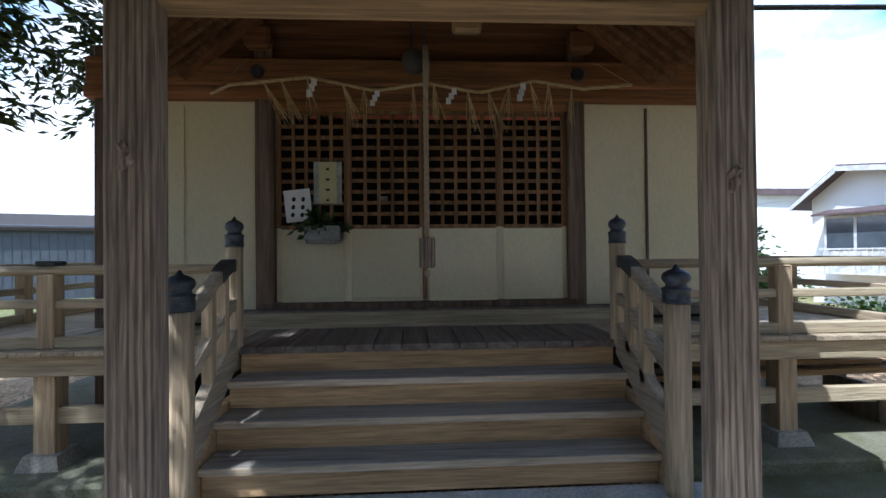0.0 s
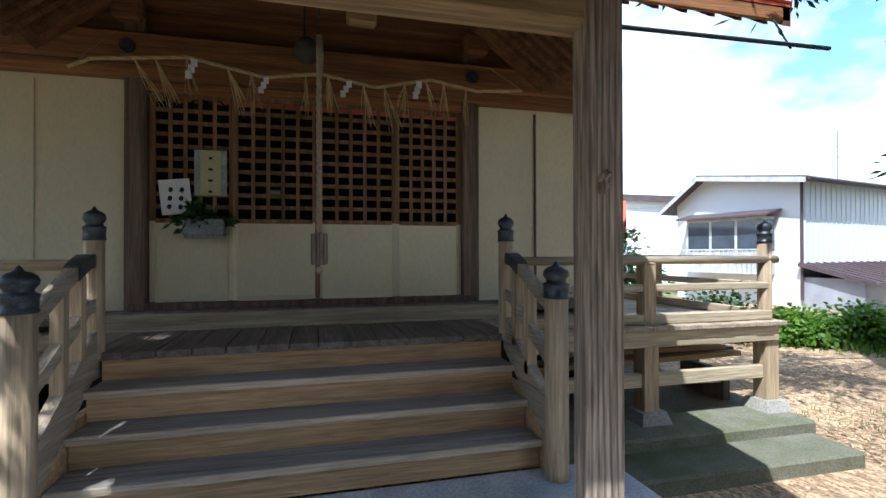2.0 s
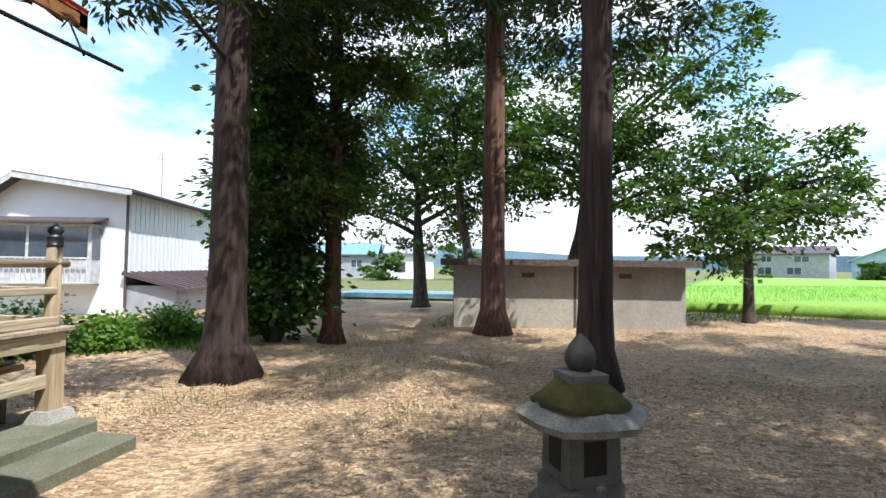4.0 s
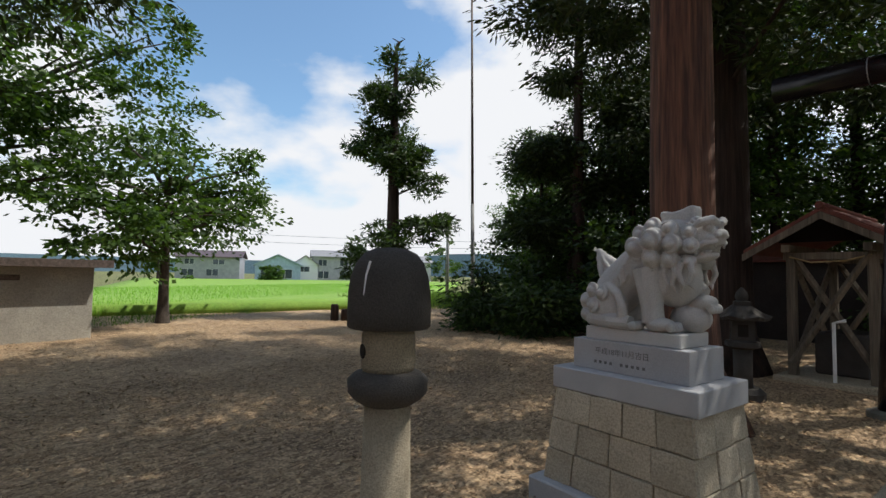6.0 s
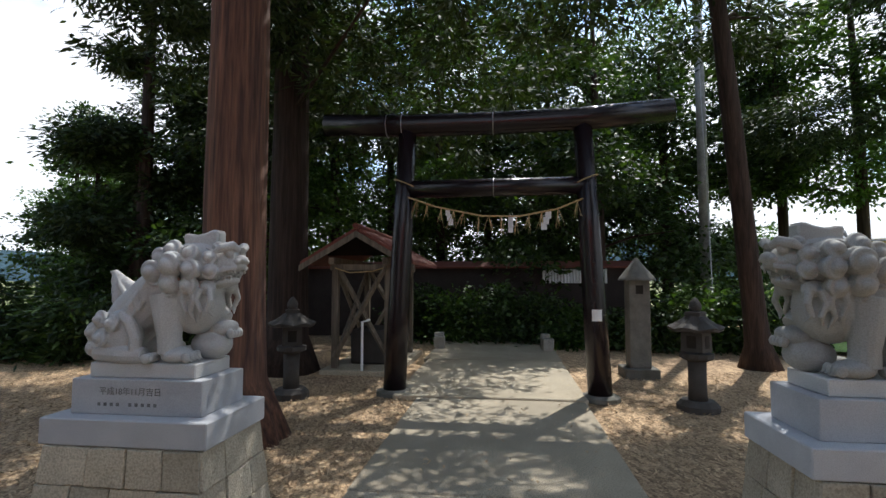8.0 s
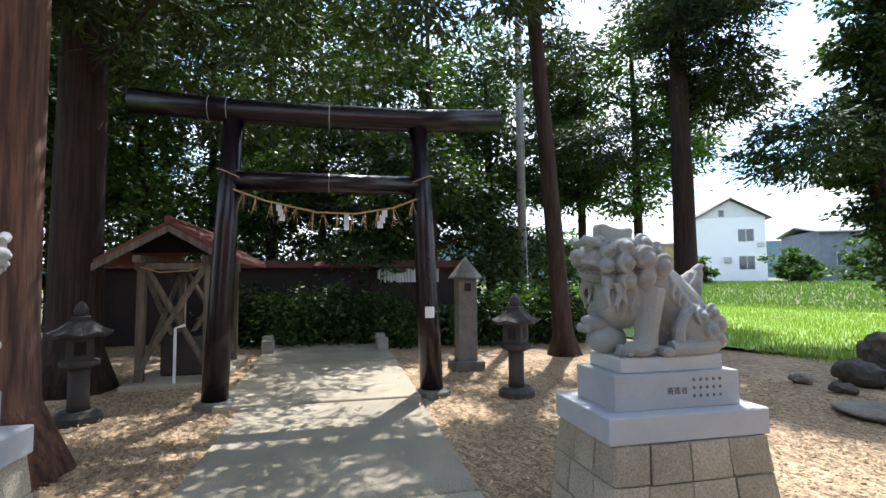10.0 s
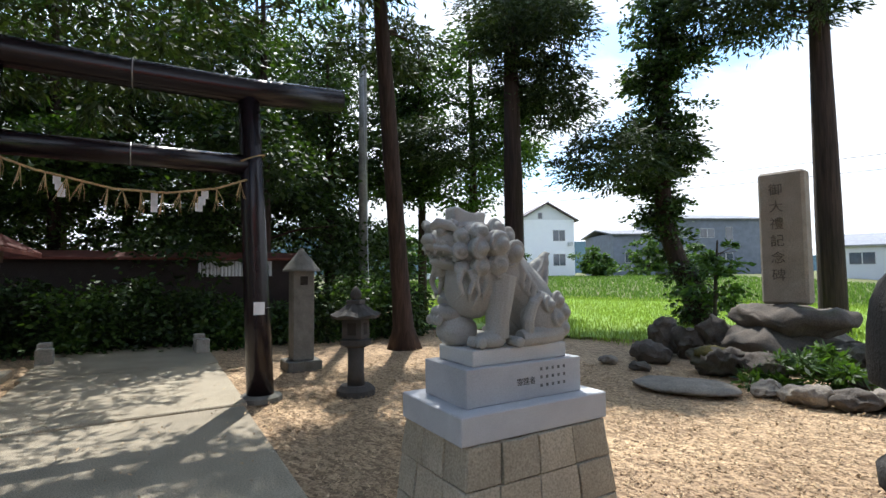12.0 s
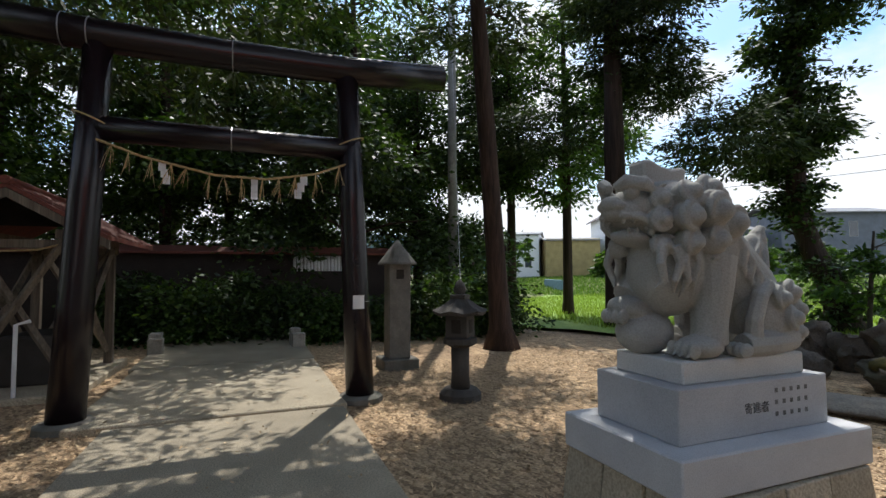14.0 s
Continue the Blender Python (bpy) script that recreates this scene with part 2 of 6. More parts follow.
BARK_DARK = mat("dark_cedar_bark", (0.068, 0.043, 0.034), 0.95, 0.15, 16, (1, 1, 0.06), 1.0, 50, (0.028, 0.019, 0.016))
BARK_GREY = mat("cherry_bark", (0.11, 0.09, 0.075), 0.95, 0.2, 12, (1, 1, 0.4), 1.0, 50, (0.05, 0.04, 0.035))
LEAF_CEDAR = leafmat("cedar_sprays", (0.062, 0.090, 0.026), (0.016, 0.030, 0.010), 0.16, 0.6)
# fresh yellow-green growth, brightened further with sunlight put into the leaf colour
LEAF_CEDAR_SUN = leafmat("fresh_sunlit_cedar_sprays", (0.12, 0.16, 0.035), (0.04, 0.07, 0.018), 0.3, 0.6)
LEAF_CHERRY = leafmat("cherry_leaves", (0.095, 0.165, 0.035), (0.03, 0.06, 0.016), 0.35)
LEAF_DARK = leafmat("evergreen_leaves", (0.070, 0.120, 0.030), (0.016, 0.032, 0.011), 0.25, 0.5)
LEAF_BRIGHT = leafmat("sunny_shrub_leaves", (0.16, 0.27, 0.04), (0.07, 0.14, 0.025), 0.4)
LEAF_MAPLE = leafmat("reddish_shrub_leaves", (0.30, 0.22, 0.05), (0.12, 0.16, 0.04), 0.4)
GRASSBLADE = leafmat("grass_blades", (0.15, 0.24, 0.05), (0.07, 0.13, 0.025), 0.3)
FIELDBLADE = leafmat("field_blades", (0.30, 0.38, 0.10), (0.16, 0.22, 0.05), 0.35)
RICEBLADE = leafmat("rice_blades", (0.22, 0.42, 0.05), (0.13, 0.30, 0.03), 0.4)
CHIP = mat("bark_chips", (0.60, 0.45, 0.27), 0.95, 0.3, 8, (1, 1, 1), 0.2, 60, (0.25, 0.16, 0.09), island=0.35)
SIDING = mat("white_siding", (0.80, 0.82, 0.84), 0.6, 0.4, 2, (1, 1, 1), 0.05, 30, (0.74, 0.76, 0.79), speck=0.12)
SIDINGBLUE = mat("blue_siding", (0.42, 0.55, 0.70), 0.6, 0.4, 2, (1, 1, 1), 0.05, speck=0.12)
SIDINGGREY = mat("grey_siding", (0.42, 0.43, 0.47), 0.6, 0.4, 2, (1, 1, 1), 0.05, speck=0.12)
SIDINGYEL = mat("ochre_siding", (0.58, 0.46, 0.20), 0.6, 0.4, 2, (1, 1, 1), 0.05, speck=0.12)
SLATE = mat("dark_blue_siding", (0.20, 0.23, 0.29), 0.6, 0.4, 2, (1, 1, 1), 0.05, speck=0.12)
TINGREY = mat("grey_corrugated_wall", (0.10, 0.115, 0.145), 0.5, 0.4, 2, (1, 1, 1), 0.05)
DARKROOF = mat("brown_metal_roof", (0.12, 0.085, 0.09), 0.5, 0.3, 4)
GREYROOF = mat("grey_tile_roof", (0.35, 0.35, 0.37), 0.6, 0.3, 4)
GLASS = mat("window_glass", (0.10, 0.12, 0.15), 0.06, 0.3, 2, (1, 1, 1), 0.0, spec=0.8)
FRAME = mat("window_frame_paint", (0.70, 0.71, 0.72), 0.5)
PLASTER = mat("shed_plaster", (0.50, 0.47, 0.40), 0.9, 0.3, 1.8, (1, 1, 1), 0.2, 50, (0.42, 0.39, 0.33), stain=0.45, stain_color=(0.22, 0.20, 0.17))
FASCIA = wood("dark_fascia_board", (0.15, 0.11, 0.09), "y", 0.5)
WALLDARK = mat("dark_boarded_wall", (0.045, 0.035, 0.032), 0.9, 0.3, 3, (1, 1, 1), 0.3)
POLE = mat("concrete_pole", (0.38, 0.38, 0.37), 0.85)
RUSTPOLE = mat("rusty_iron_pole", (0.14, 0.10, 0.08), 0.7)
NETBLUE = mat("blue_sheet", (0.22, 0.38, 0.46), 0.6)
WIRE = mat("black_wire", (0.02, 0.02, 0.02), 0.7)
REDPAINT = mat("red_paint", (0.45, 0.05, 0.04), 0.6)
# wooded green shifted to blue, so the colour holds the haze
HILL = mat("hill_with_painted_haze", (0.20, 0.30, 0.38), 1.0, 0.3, 0.02, (1, 1, 1), 0.0, 0.4, (0.15, 0.24, 0.31))


def ground_mat():
    m = mat("shrine_ground", (0.56, 0.41, 0.25), 0.95, 0.28, 1.1, (1, 1, 1), 1.0, 40, (0.33, 0.23, 0.14), stain=0.5, stain_color=(0.16, 0.105, 0.07), speck=1.0)
    n, l = m.node_tree.nodes, m.node_tree.links
    p = n["Principled BSDF"]
    src = p.inputs["Base Color"].links[0].from_socket
    co = n.new("ShaderNodeTexCoord")
    far = n.new("ShaderNodeVectorMath")
    far.operation = "DISTANCE"
    far.inputs[1].default_value = (3.0, -3.0, 0)
    l.new(co.outputs["Object"], far.inputs[0])
    big = n.new("ShaderNodeTexNoise")
    big.inputs["Scale"].default_value, big.inputs["Detail"].default_value = 0.45, 6
    l.new(co.outputs["Object"], big.inputs["Vector"])
    ad = n.new("ShaderNodeMath")
    ad.operation = "MULTIPLY_ADD"
    ad.inputs[1].default_value = 9.0
    l.new(big.outputs["Fac"], ad.inputs[0])
    l.new(far.outputs["Value"], ad.inputs[2])
    mr = n.new("ShaderNodeMapRange")
    mr.inputs[1].default_value, mr.inputs[2].default_value = 23.0, 28.0
    l.new(ad.outputs[0], mr.inputs[0])
    gr = n.new("ShaderNodeValToRGB")
    gr.color_ramp.elements[0].color, gr.color_ramp.elements[1].color = (0.10, 0.12, 0.04, 1), (0.19, 0.20, 0.075, 1)
    gn = n.new("ShaderNodeTexNoise")
    gn.inputs["Scale"].default_value, gn.inputs["Detail"].default_value = 7, 8
    l.new(co.outputs["Object"], gn.inputs["Vector"])
    l.new(gn.outputs["Fac"], gr.inputs[0])
    mx = n.new("ShaderNodeMix")
    mx.data_type = "RGBA"
    l.new(mr.outputs[0], mx.inputs[0])
    l.new(src, mx.inputs[6])
    l.new(gr.outputs[0], mx.inputs[7])
    # single chips and needles of the litter, each with its own tone
    vo = n.new("ShaderNodeTexVoronoi")
    vo.inputs["Scale"].default_value, vo.inputs["Randomness"].default_value = 34, 1.0
    wob = n.new("ShaderNodeMapping")
    wob.inputs["Scale"].default_value, wob.inputs["Rotation"].default_value = (1.0, 0.42, 1.0), (0, 0, 0.6)
    l.new(co.outputs["Object"], wob.inputs[0])
    l.new(wob.outputs[0], vo.inputs["Vector"])
    sp = n.new("ShaderNodeSeparateColor")
    l.new(vo.outputs["Color"], sp.inputs[0])
    cr = n.new("ShaderNodeValToRGB")
    cr.color_ramp.elements[0].color, cr.color_ramp.elements[1].color = (0.50, 0.46, 0.43, 1), (1.30, 1.28, 1.25, 1)
    l.new(sp.outputs[0], cr.inputs[0])
    chip = n.new("ShaderNodeMix")
    chip.data_type, chip.blend_type = "RGBA", "MULTIPLY"
    chip.inputs[0].default_value = 1.0
    l.new(mx.outputs[2], chip.inputs[6])
    l.new(cr.outputs[0], chip.inputs[7])
    l.new(chip.outputs[2], p.inputs["Base Color"])
    return m


GROUND = ground_mat()


# ---- building helpers ----
def thing(name, x, y, z, rz, label, category, group="", kind=""):
    e = new(name)
    e.matrix_basis = pose(x, y, z, 0, 0, rz)
    e.empty_display_size = 0.1
    return tagged(e, label, category, group, kind)


def part(name, bm, material, parent, label="", smooth=False):
    me = bpy.data.meshes.new(name)
    if smooth:
        for f in bm.faces:
            f.smooth = True
    bm.to_mesh(me)
    bm.free()
    me.materials.append(material)
    ob = new(name, me)
    if parent:
        ob.parent = parent
    return tagged(ob, label)


def solid(name, bm, material, label, category, kind="", smooth=False, group=""):
    return tagged(part(name, bm, material, None, "", smooth), label, category, group, kind)


def box(x0, x1, y0, y1, z0, z1, bevel=0.006, bm=None, turn=None):
    own = bm is None
    b = bmesh.new()
    bmesh.ops.create_cube(b, size=1, matrix=Matrix.Translation(((x0 + x1) / 2, (y0 + y1) / 2, (z0 + z1) / 2)) @ Matrix.Diagonal((abs(x1 - x0), abs(y1 - y0), abs(z1 - z0), 1)))
    if bevel:
        bmesh.ops.bevel(b, geom=b.edges[:], offset=min(bevel, 0.3 * min(abs(x1 - x0), abs(y1 - y0), abs(z1 - z0))), segments=1, affect="EDGES")
    if turn:
        bmesh.ops.transform(b, matrix=turn, verts=b.verts)
    return b if own else join(bm, b)


def join(bm, b):
    me = bpy.data.meshes.new("tmp")
    b.to_mesh(me)
    b.free()
    bm.from_mesh(me)
    bpy.data.meshes.remove(me)
    return bm


def tube(points, radii, seg=12, bm=None, caps=True):
    """A tube through points; radii one number or one for each."""
    bm = bm or bmesh.new()
    pts = [Vector(p) for p in points]
    if not hasattr(radii, "__len__"):
        radii = [radii] * len(pts)
    rings = []
    side = Vector((1, 0, 0))
    for i, p in enumerate(pts):
        d = (pts[min(i + 1, len(pts) - 1)] - pts[max(i - 1, 0)]).normalized()
        if abs(d.dot(side)) > 0.95:
            side = Vector((0, 1, 0))
        s = (side - d * side.dot(d)).normalized()
        side = s
        u = d.cross(s)
        rings.append([bm.verts.new(p + radii[i] * (math.cos(2 * math.pi * k / seg) * s + math.sin(2 * math.pi * k / seg) * u)) for k in range(seg)])
    for a, b in zip(rings, rings[1:]):
        for k in range(seg):
            bm.faces.new((a[k], a[(k + 1) % seg], b[(k + 1) % seg], b[k]))
    if caps:
        bm.faces.new(rings[0][::-1])
        bm.faces.new(rings[-1])
    return bm


def lathe(profile, seg=20, bm=None, square=False, at=(0, 0, 0)):
    """Profile rows (radius, z); square: four flat sides of half-width radius."""
    if square:
        seg = 4
    k = math.sqrt(2) if square else 1
    bm = bm or bmesh.new()
    off = math.pi / 4 if square else 0
    rings = [[bm.verts.new((at[0] + k * r * math.cos(off + 2 * math.pi * i / seg), at[1] + k * r * math.sin(off + 2 * math.pi * i / seg), at[2] + z)) for i in range(seg)] for r, z in profile]
    for a, b in zip(rings, rings[1:]):
        for i in range(seg):
            bm.faces.new((a[i], a[(i + 1) % seg], b[(i + 1) % seg], b[i]))
    bm.faces.new(rings[0][::-1])
    bm.faces.new(rings[-1])
    return bm


def ball(bm, c, r, rot=(0, 0, 0), sub=2):
    bmesh.ops.create_icosphere(bm, subdivisions=sub, radius=1, matrix=Matrix.LocRotScale(c, Euler([radians(a) for a in rot]), r))
    return bm


def slab(bm, corners, thick):
    """A sheet over four corners, thickened downwards."""
    v = [bm.verts.new(c) for c in corners]
    w = [bm.verts.new((c[0], c[1], c[2] - thick)) for c in corners]
    bm.faces.new(v)
    bm.faces.new(w[::-1])
    for i in range(4):
        j = (i + 1) % 4
        bm.faces.new((v[j], v[i], w[i], w[j]))
    bmesh.ops.recalc_face_normals(bm, faces=bm.faces)
    return bm


def rough(bm, amount, scale, seed=0.0):
    for v in bm.verts:
        v.co += noise.noise_vector(v.co * scale + Vector((seed, seed * 1.7, 0))) * amount
    return bm


def rock(sx, sy, sz, seed):
    bm = ball(bmesh.new(), (0, 0, sz * 0.8), (sx, sy, sz), sub=4)
    rough(bm, 0.55 * min(sx, sy, sz), 1.3 / max(sx, sy, sz), seed * 7.3)
    rough(bm, 0.30 * min(sx, sy, sz), 4.0 / max(sx, sy, sz), seed * 3.1)
    rough(bm, 0.10 * min(sx, sy, sz), 12 / max(sx, sy, sz), seed * 5.1)
    for v in bm.verts:
        v.co.z = max(v.co.z, -0.05)
    return bm


def quads(name, base, tip, width, material, parent, label=""):
    """Leaf shapes from base points to tips with a sideways width vector, all in one mesh."""
    n = len(base)
    mid = base + (tip - base) * 0.45
    co = np.stack([base, mid + width, tip, mid - width], 1).reshape(-1, 3)
    me = bpy.data.meshes.new(name)
    me.vertices.add(4 * n)
    me.vertices.foreach_set("co", co.astype(np.float32).ravel())
    me.loops.add(4 * n)
    me.loops.foreach_set("vertex_index", np.arange(4 * n, dtype=np.int32))
    me.polygons.add(n)
    me.polygons.foreach_set("loop_start", np.arange(0, 4 * n, 4, dtype=np.int32))
    me.polygons.foreach_set("loop_total", np.full(n, 4, dtype=np.int32))
    me.update()
    me.validate()
    me.materials.append(material)
    ob = new(name, me)
    if parent:
        ob.parent = parent
    return tagged(ob, label, "", "", "")


def unit(rng, n):
    v = rng.normal(size=(n, 3))
    return v / np.linalg.norm(v, axis=1, keepdims=True)


def foliage(name, blobs, n, length, wide, material, parent, rng, droop=0.0, clump=0.22, shell=0.55, lift=0.8):
    """Leaves in flat clumps inside ellipsoids (x, y, z, rx, ry, rz), denser towards their skins; lift turns faces to the sky."""
    blobs = np.array(blobs, float)
    vol = (blobs[:, 3] * blobs[:, 4] * blobs[:, 5]) ** 0.67
    per = max(6, int(n / 60))
    which = rng.choice(len(blobs), per, p=vol / vol.sum())
    d = unit(rng, per) * (shell + (1.05 - shell) * rng.random((per, 1)) ** 0.6)
    cc = blobs[which, :3] + d * blobs[which, 3:]
    k = rng.integers(0, per, n)
    cs = clump * (0.35 + 0.9 * rng.random((per, 1)))
    spread = rng.normal(size=(n, 3)) * cs[k] * [1, 1, 0.38]
    spread[:, 2] -= 0.35 * np.linalg.norm(spread[:, :2], axis=1)
    base = cc[k] + spread
    face = unit(rng, n) + 0.35 * d[k] + [0, 0, lift]
    out = spread * [1, 1, 0.3] / (cs[k] + 1e-9) + 0.5 * d[k] + 0.8 * unit(rng, n)
    out[:, 2] -= droop
    way = out - face * (np.sum(out * face, 1, keepdims=True) / np.sum(face * face, 1, keepdims=True)) * (1 - min(droop, 0.8))
    way /= np.linalg.norm(way, axis=1, keepdims=True) + 1e-9
    ln = length * (0.6 + 0.8 * rng.random((n, 1)))
    side = np.cross(way, face)
    side /= np.linalg.norm(side, axis=1, keepdims=True) + 1e-9
    return quads(name, base, base + way * ln, side * wide * (0.6 + 0.8 * rng.random((n, 1))) * 0.5, material, parent)


def trunk_mesh(points, radii, flare=0.0, seg=18, seed=0.0, ridge=0.03):
    pts, rad = [], []
    for (a, ra), (b, rb) in zip(zip(points, radii), list(zip(points, radii))[1:]):
        for i in range(8):
            f = i / 8
            pts.append(Vector(a).lerp(Vector(b), f))
            rad.append(ra + (rb - ra) * f)
    pts.append(Vector(points[-1]))
    rad.append(radii[-1])
    z0 = pts[0].z
    if flare:
        rad = [r * (1 + flare * math.exp(-(p.z - z0) / 0.28)) for p, r in zip(pts, rad)]
    bm = tube(pts, rad, seg)
    for v in bm.verts:
        i = min(range(len(pts)), key=lambda q: abs(pts[q].z - v.co.z))
        out = Vector((v.co.x - pts[i].x, v.co.y - pts[i].y, 0))
        if out.length > 1e-4:
            ang = math.atan2(out.y, out.x)
            low = math.exp(-(v.co.z - z0) / 0.5)
            v.co += out.normalized() * rad[i] * (0.25 * flare * low * noise.noise(Vector((math.cos(ang) * 2.2, math.sin(ang) * 2.2, seed))) + ridge * (1.4 * noise.noise(Vector((math.cos(ang) * 4, math.sin(ang) * 4, v.co.z * 0.4 + seed))) + 1.3 * noise.noise(Vector((math.cos(ang) * 11, math.sin(ang) * 11, v.co.z * 0.7 + seed)))))
    return bm


def limbs(start, ends, r, rng, sag=0.0):
    bm = bmesh.new()
    for e in ends:
        a, b = Vector(start[rng.integers(len(start))]), Vector(e)
        m1 = a.lerp(b, 0.35) + Vector((*(rng.normal(size=2) * 0.15), 0.15))
        m2 = a.lerp(b, 0.7) + Vector((*(rng.normal(size=2) * 0.2), 0.1 - sag))
        tube([a, m1, m2, b], [r, r * 0.7, r * 0.42, r * 0.12], 6, bm)
    return bm


def tree(name, x, y, z, trunk, radii, blobs, leaf, n, length, wide, bark, label, seed, flare=0.5, droop=0.0, clump=0.25, limb=0.05, nlimb=14, shell=0.5, category="tree", group=""):
    """Trunk points and crown ellipsoids are given from the tree's foot."""
    rng = np.random.default_rng(seed)
    t = thing(name, x, y, z, 0, label, category, group)
    part("trunk", trunk_mesh(trunk, radii, flare, 40 if radii[0] > 0.24 else 26, seed * 1.37, 0.035), bark, t, smooth=True)
    if blobs:
        pts = []
        for b in blobs:
            for _ in range(3):
                pts.append(np.array(b[:3]) + unit(rng, 1)[0] * np.array(b[3:]) * 0.75)
        rng.shuffle(pts)
        zs = [p for p in pts][:nlimb]
        axis = [Vector(a).lerp(Vector(b), i / 6) for a, b in zip(trunk, trunk[1:]) for i in range(7)]
        for e in zs:
            e = Vector(e)
            a = min(axis, key=lambda q: abs(q.z - (e.z - 0.35 * (Vector((e.x, e.y)).length))))
            m1 = a.lerp(e, 0.4) + Vector((*(rng.normal(size=2) * 0.12), 0.12))
            m2 = a.lerp(e, 0.75) + Vector((*(rng.normal(size=2) * 0.15), 0.06))
            part("branch", tube([a, m1, m2, e], [limb, limb * 0.7, limb * 0.4, limb * 0.12], 6), bark, t, smooth=True)
        foliage("crown", blobs, n, length, wide, leaf, t, rng, droop, clump, shell)
    return t


def cone_blobs(z0, z1, r0, r1, count, rng, squash=0.5, jitter=0.35):
    """Crown ellipsoids about a tall axis."""
    out = []
    for i in range(count):
        f = (i + 0.5) / count
        r = r0 + (r1 - r0) * f
        ang = rng.random() * 6.283
        d = r * (0.25 + jitter * rng.random())
        s = r * (0.55 + 0.35 * rng.random())
        out.append((d * math.cos(ang), d * math.sin(ang), z0 + (z1 - z0) * f, s, s, s * squash))
    return out


def words(text, size, material, parent, m, name="lettering", depth=0.002):
    c = bpy.data.curves.new("tmp_text", "FONT")
    c.body, c.size, c.extrude, c.align_x, c.align_y = text, size, depth, "CENTER", "CENTER"
    ob = new("tmp_text", c)
    dg = bpy.context.evaluated_depsgraph_get()
    me = bpy.data.meshes.new_from_object(ob.evaluated_get(dg))
    bpy.data.objects.remove(ob)
    bpy.data.curves.remove(c)
    me.name = name
    me.materials.clear()
    me.materials.append(material)
    w = new(name, me)
    w.parent = parent
    w.matrix_basis = m
    return w


def hgt(x, y):
    """Height of the ground."""
    s = min(1, max(0, (y - 0.9) / 2.0))
    z = -0.2 * s * s * (3 - 2 * s)
    far = min(1, max(0, (-x - 24) / 30)) * min(1, max(0, (6 - y) / 20))
    return z + 1.1 * far * far * (3 - 2 * far)


PHI = -15.63
CP, SP = math.cos(radians(PHI)), math.sin(radians(PHI))


def P(u, v):
    """From the approach's own axes (across, along) to the world."""
    return (CP * u - SP * v, SP * u + CP * v)


# ---- ground ----
def grid_lines():
    g = [-3000, -900, -300, -150, -100, -80]
    g += list(range(-70, -20, 5)) + list(np.arange(-20, 20.1, 0.5)) + list(range(25, 75, 5))
    return g + [80, 100, 150, 300, 900, 3000]


def build_ground():
    g = grid_lines()
    bm = bmesh.new()
    rows = []
    for y in g:
        row = []
        for x in g:
            near = abs(x) < 25 and abs(y) < 25
            z = hgt(x, y) + (0.025 * noise.noise(Vector((x * 0.5, y * 0.5, 0))) if near else 0) - (0.02 if near else 0)
            row.append(bm.verts.new((x, y, z)))
        rows.append(row)
    for a, b in zip(rows, rows[1:]):
        for i in range(len(g) - 1):
            bm.faces.new((a[i], a[i + 1], b[i + 1], b[i]))
    return solid("ground", bm, GROUND, "dry brown ground strewn with bark chips, grassy further out", "ground", "structure", True)


build_ground()

# concrete path, in slabs
path = thing("path", 0, 0, 0, PHI, "worn grey concrete path slabs leading through the gate", "path", kind="structure")
for u0, u1, v0, v1, zt in ((-1.05, 1.08, -4.0, 1.2, 0.03), (-1.06, 1.09, -6.86, -4.02, 0.03), (-1.10, 1.42, -9.9, -6.90, 0.045), (-1.12, 1.5, -13.2, -9.92, 0.045)):
    part("slab", rough(box(u0, u1, v0, v1, -0.12, zt, 0.012), 0.004, 2), CONCRETE, path)
bm = rough(box(-1.95, 1.88, 1.75, 3.36, -0.25, 0.06, 0.02), 0.006, 2)
solid("stone_apron", bm, APRON, "patched grey-blue concrete apron below the shrine steps", "pavement", "structure")


# ---- shrine ----
shrine = thing("shrine_hall", 0, 0, 0, 0, "wooden shrine hall with cream panels, lattice doors and red roof", "building", kind="structure")
XC = -0.035
# steps
for i in range(4):
    z, y = 0.255 + 0.195 * i, 3.32 + 0.227 * i
    if i < 3:
        part("tread", rough(box(XC - 1.393, XC + 1.393, y, y + 0.30, z - 0.045, z, 0.008), 0.003, 5, i), TREAD, shrine, "worn grey plank tread")
        # pale strip added to the tread front to carry the front light
        part("nosing", rough(box(XC - 1.394, XC + 1.394, y - 0.006, y + 0.014, z - 0.047, z - 0.004, 0.004), 0.002, 6, i), TREAD_EDGE_LIT, shrine, "pale tread edge with front light in its colour")
    part("riser", box(XC - 1.392, XC + 1.392, y + 0.045, y + 0.075, z - 0.195, z - 0.045, 0.003), RISER, shrine, "tan plank riser")
# landing boards
rng = np.random.default_rng(4)
x = XC - 1.48
while x < XC + 1.46:
    w = 0.195 + 0.03 * rng.random()
    dz = 0.006 * rng.random()
    part("deck_board", box(x, min(x + w - 0.007, XC + 1.48), 3.985 + 0.012 * rng.random(), 4.88, 0.785, 0.835 + dz, 0.006), DECKWOOD, shrine)
    x += w
part("kick_board", box(XC - 1.75, XC + 1.75, 4.876, 4.92, 0.80, 0.975, 0.005), RAILWOOD_X, shrine, "bare wooden kick board")
part("inner_sill", box(-2.95, 2.9, 4.92, 5.12, 0.9, 0.985, 0.006), DECKWOOD, shrine)
part("door_track", box(-1.62, 1.5, 5.10, 5.30, 0.985, 1.045, 0.006), COLUMN, shrine, "dark worn door track")
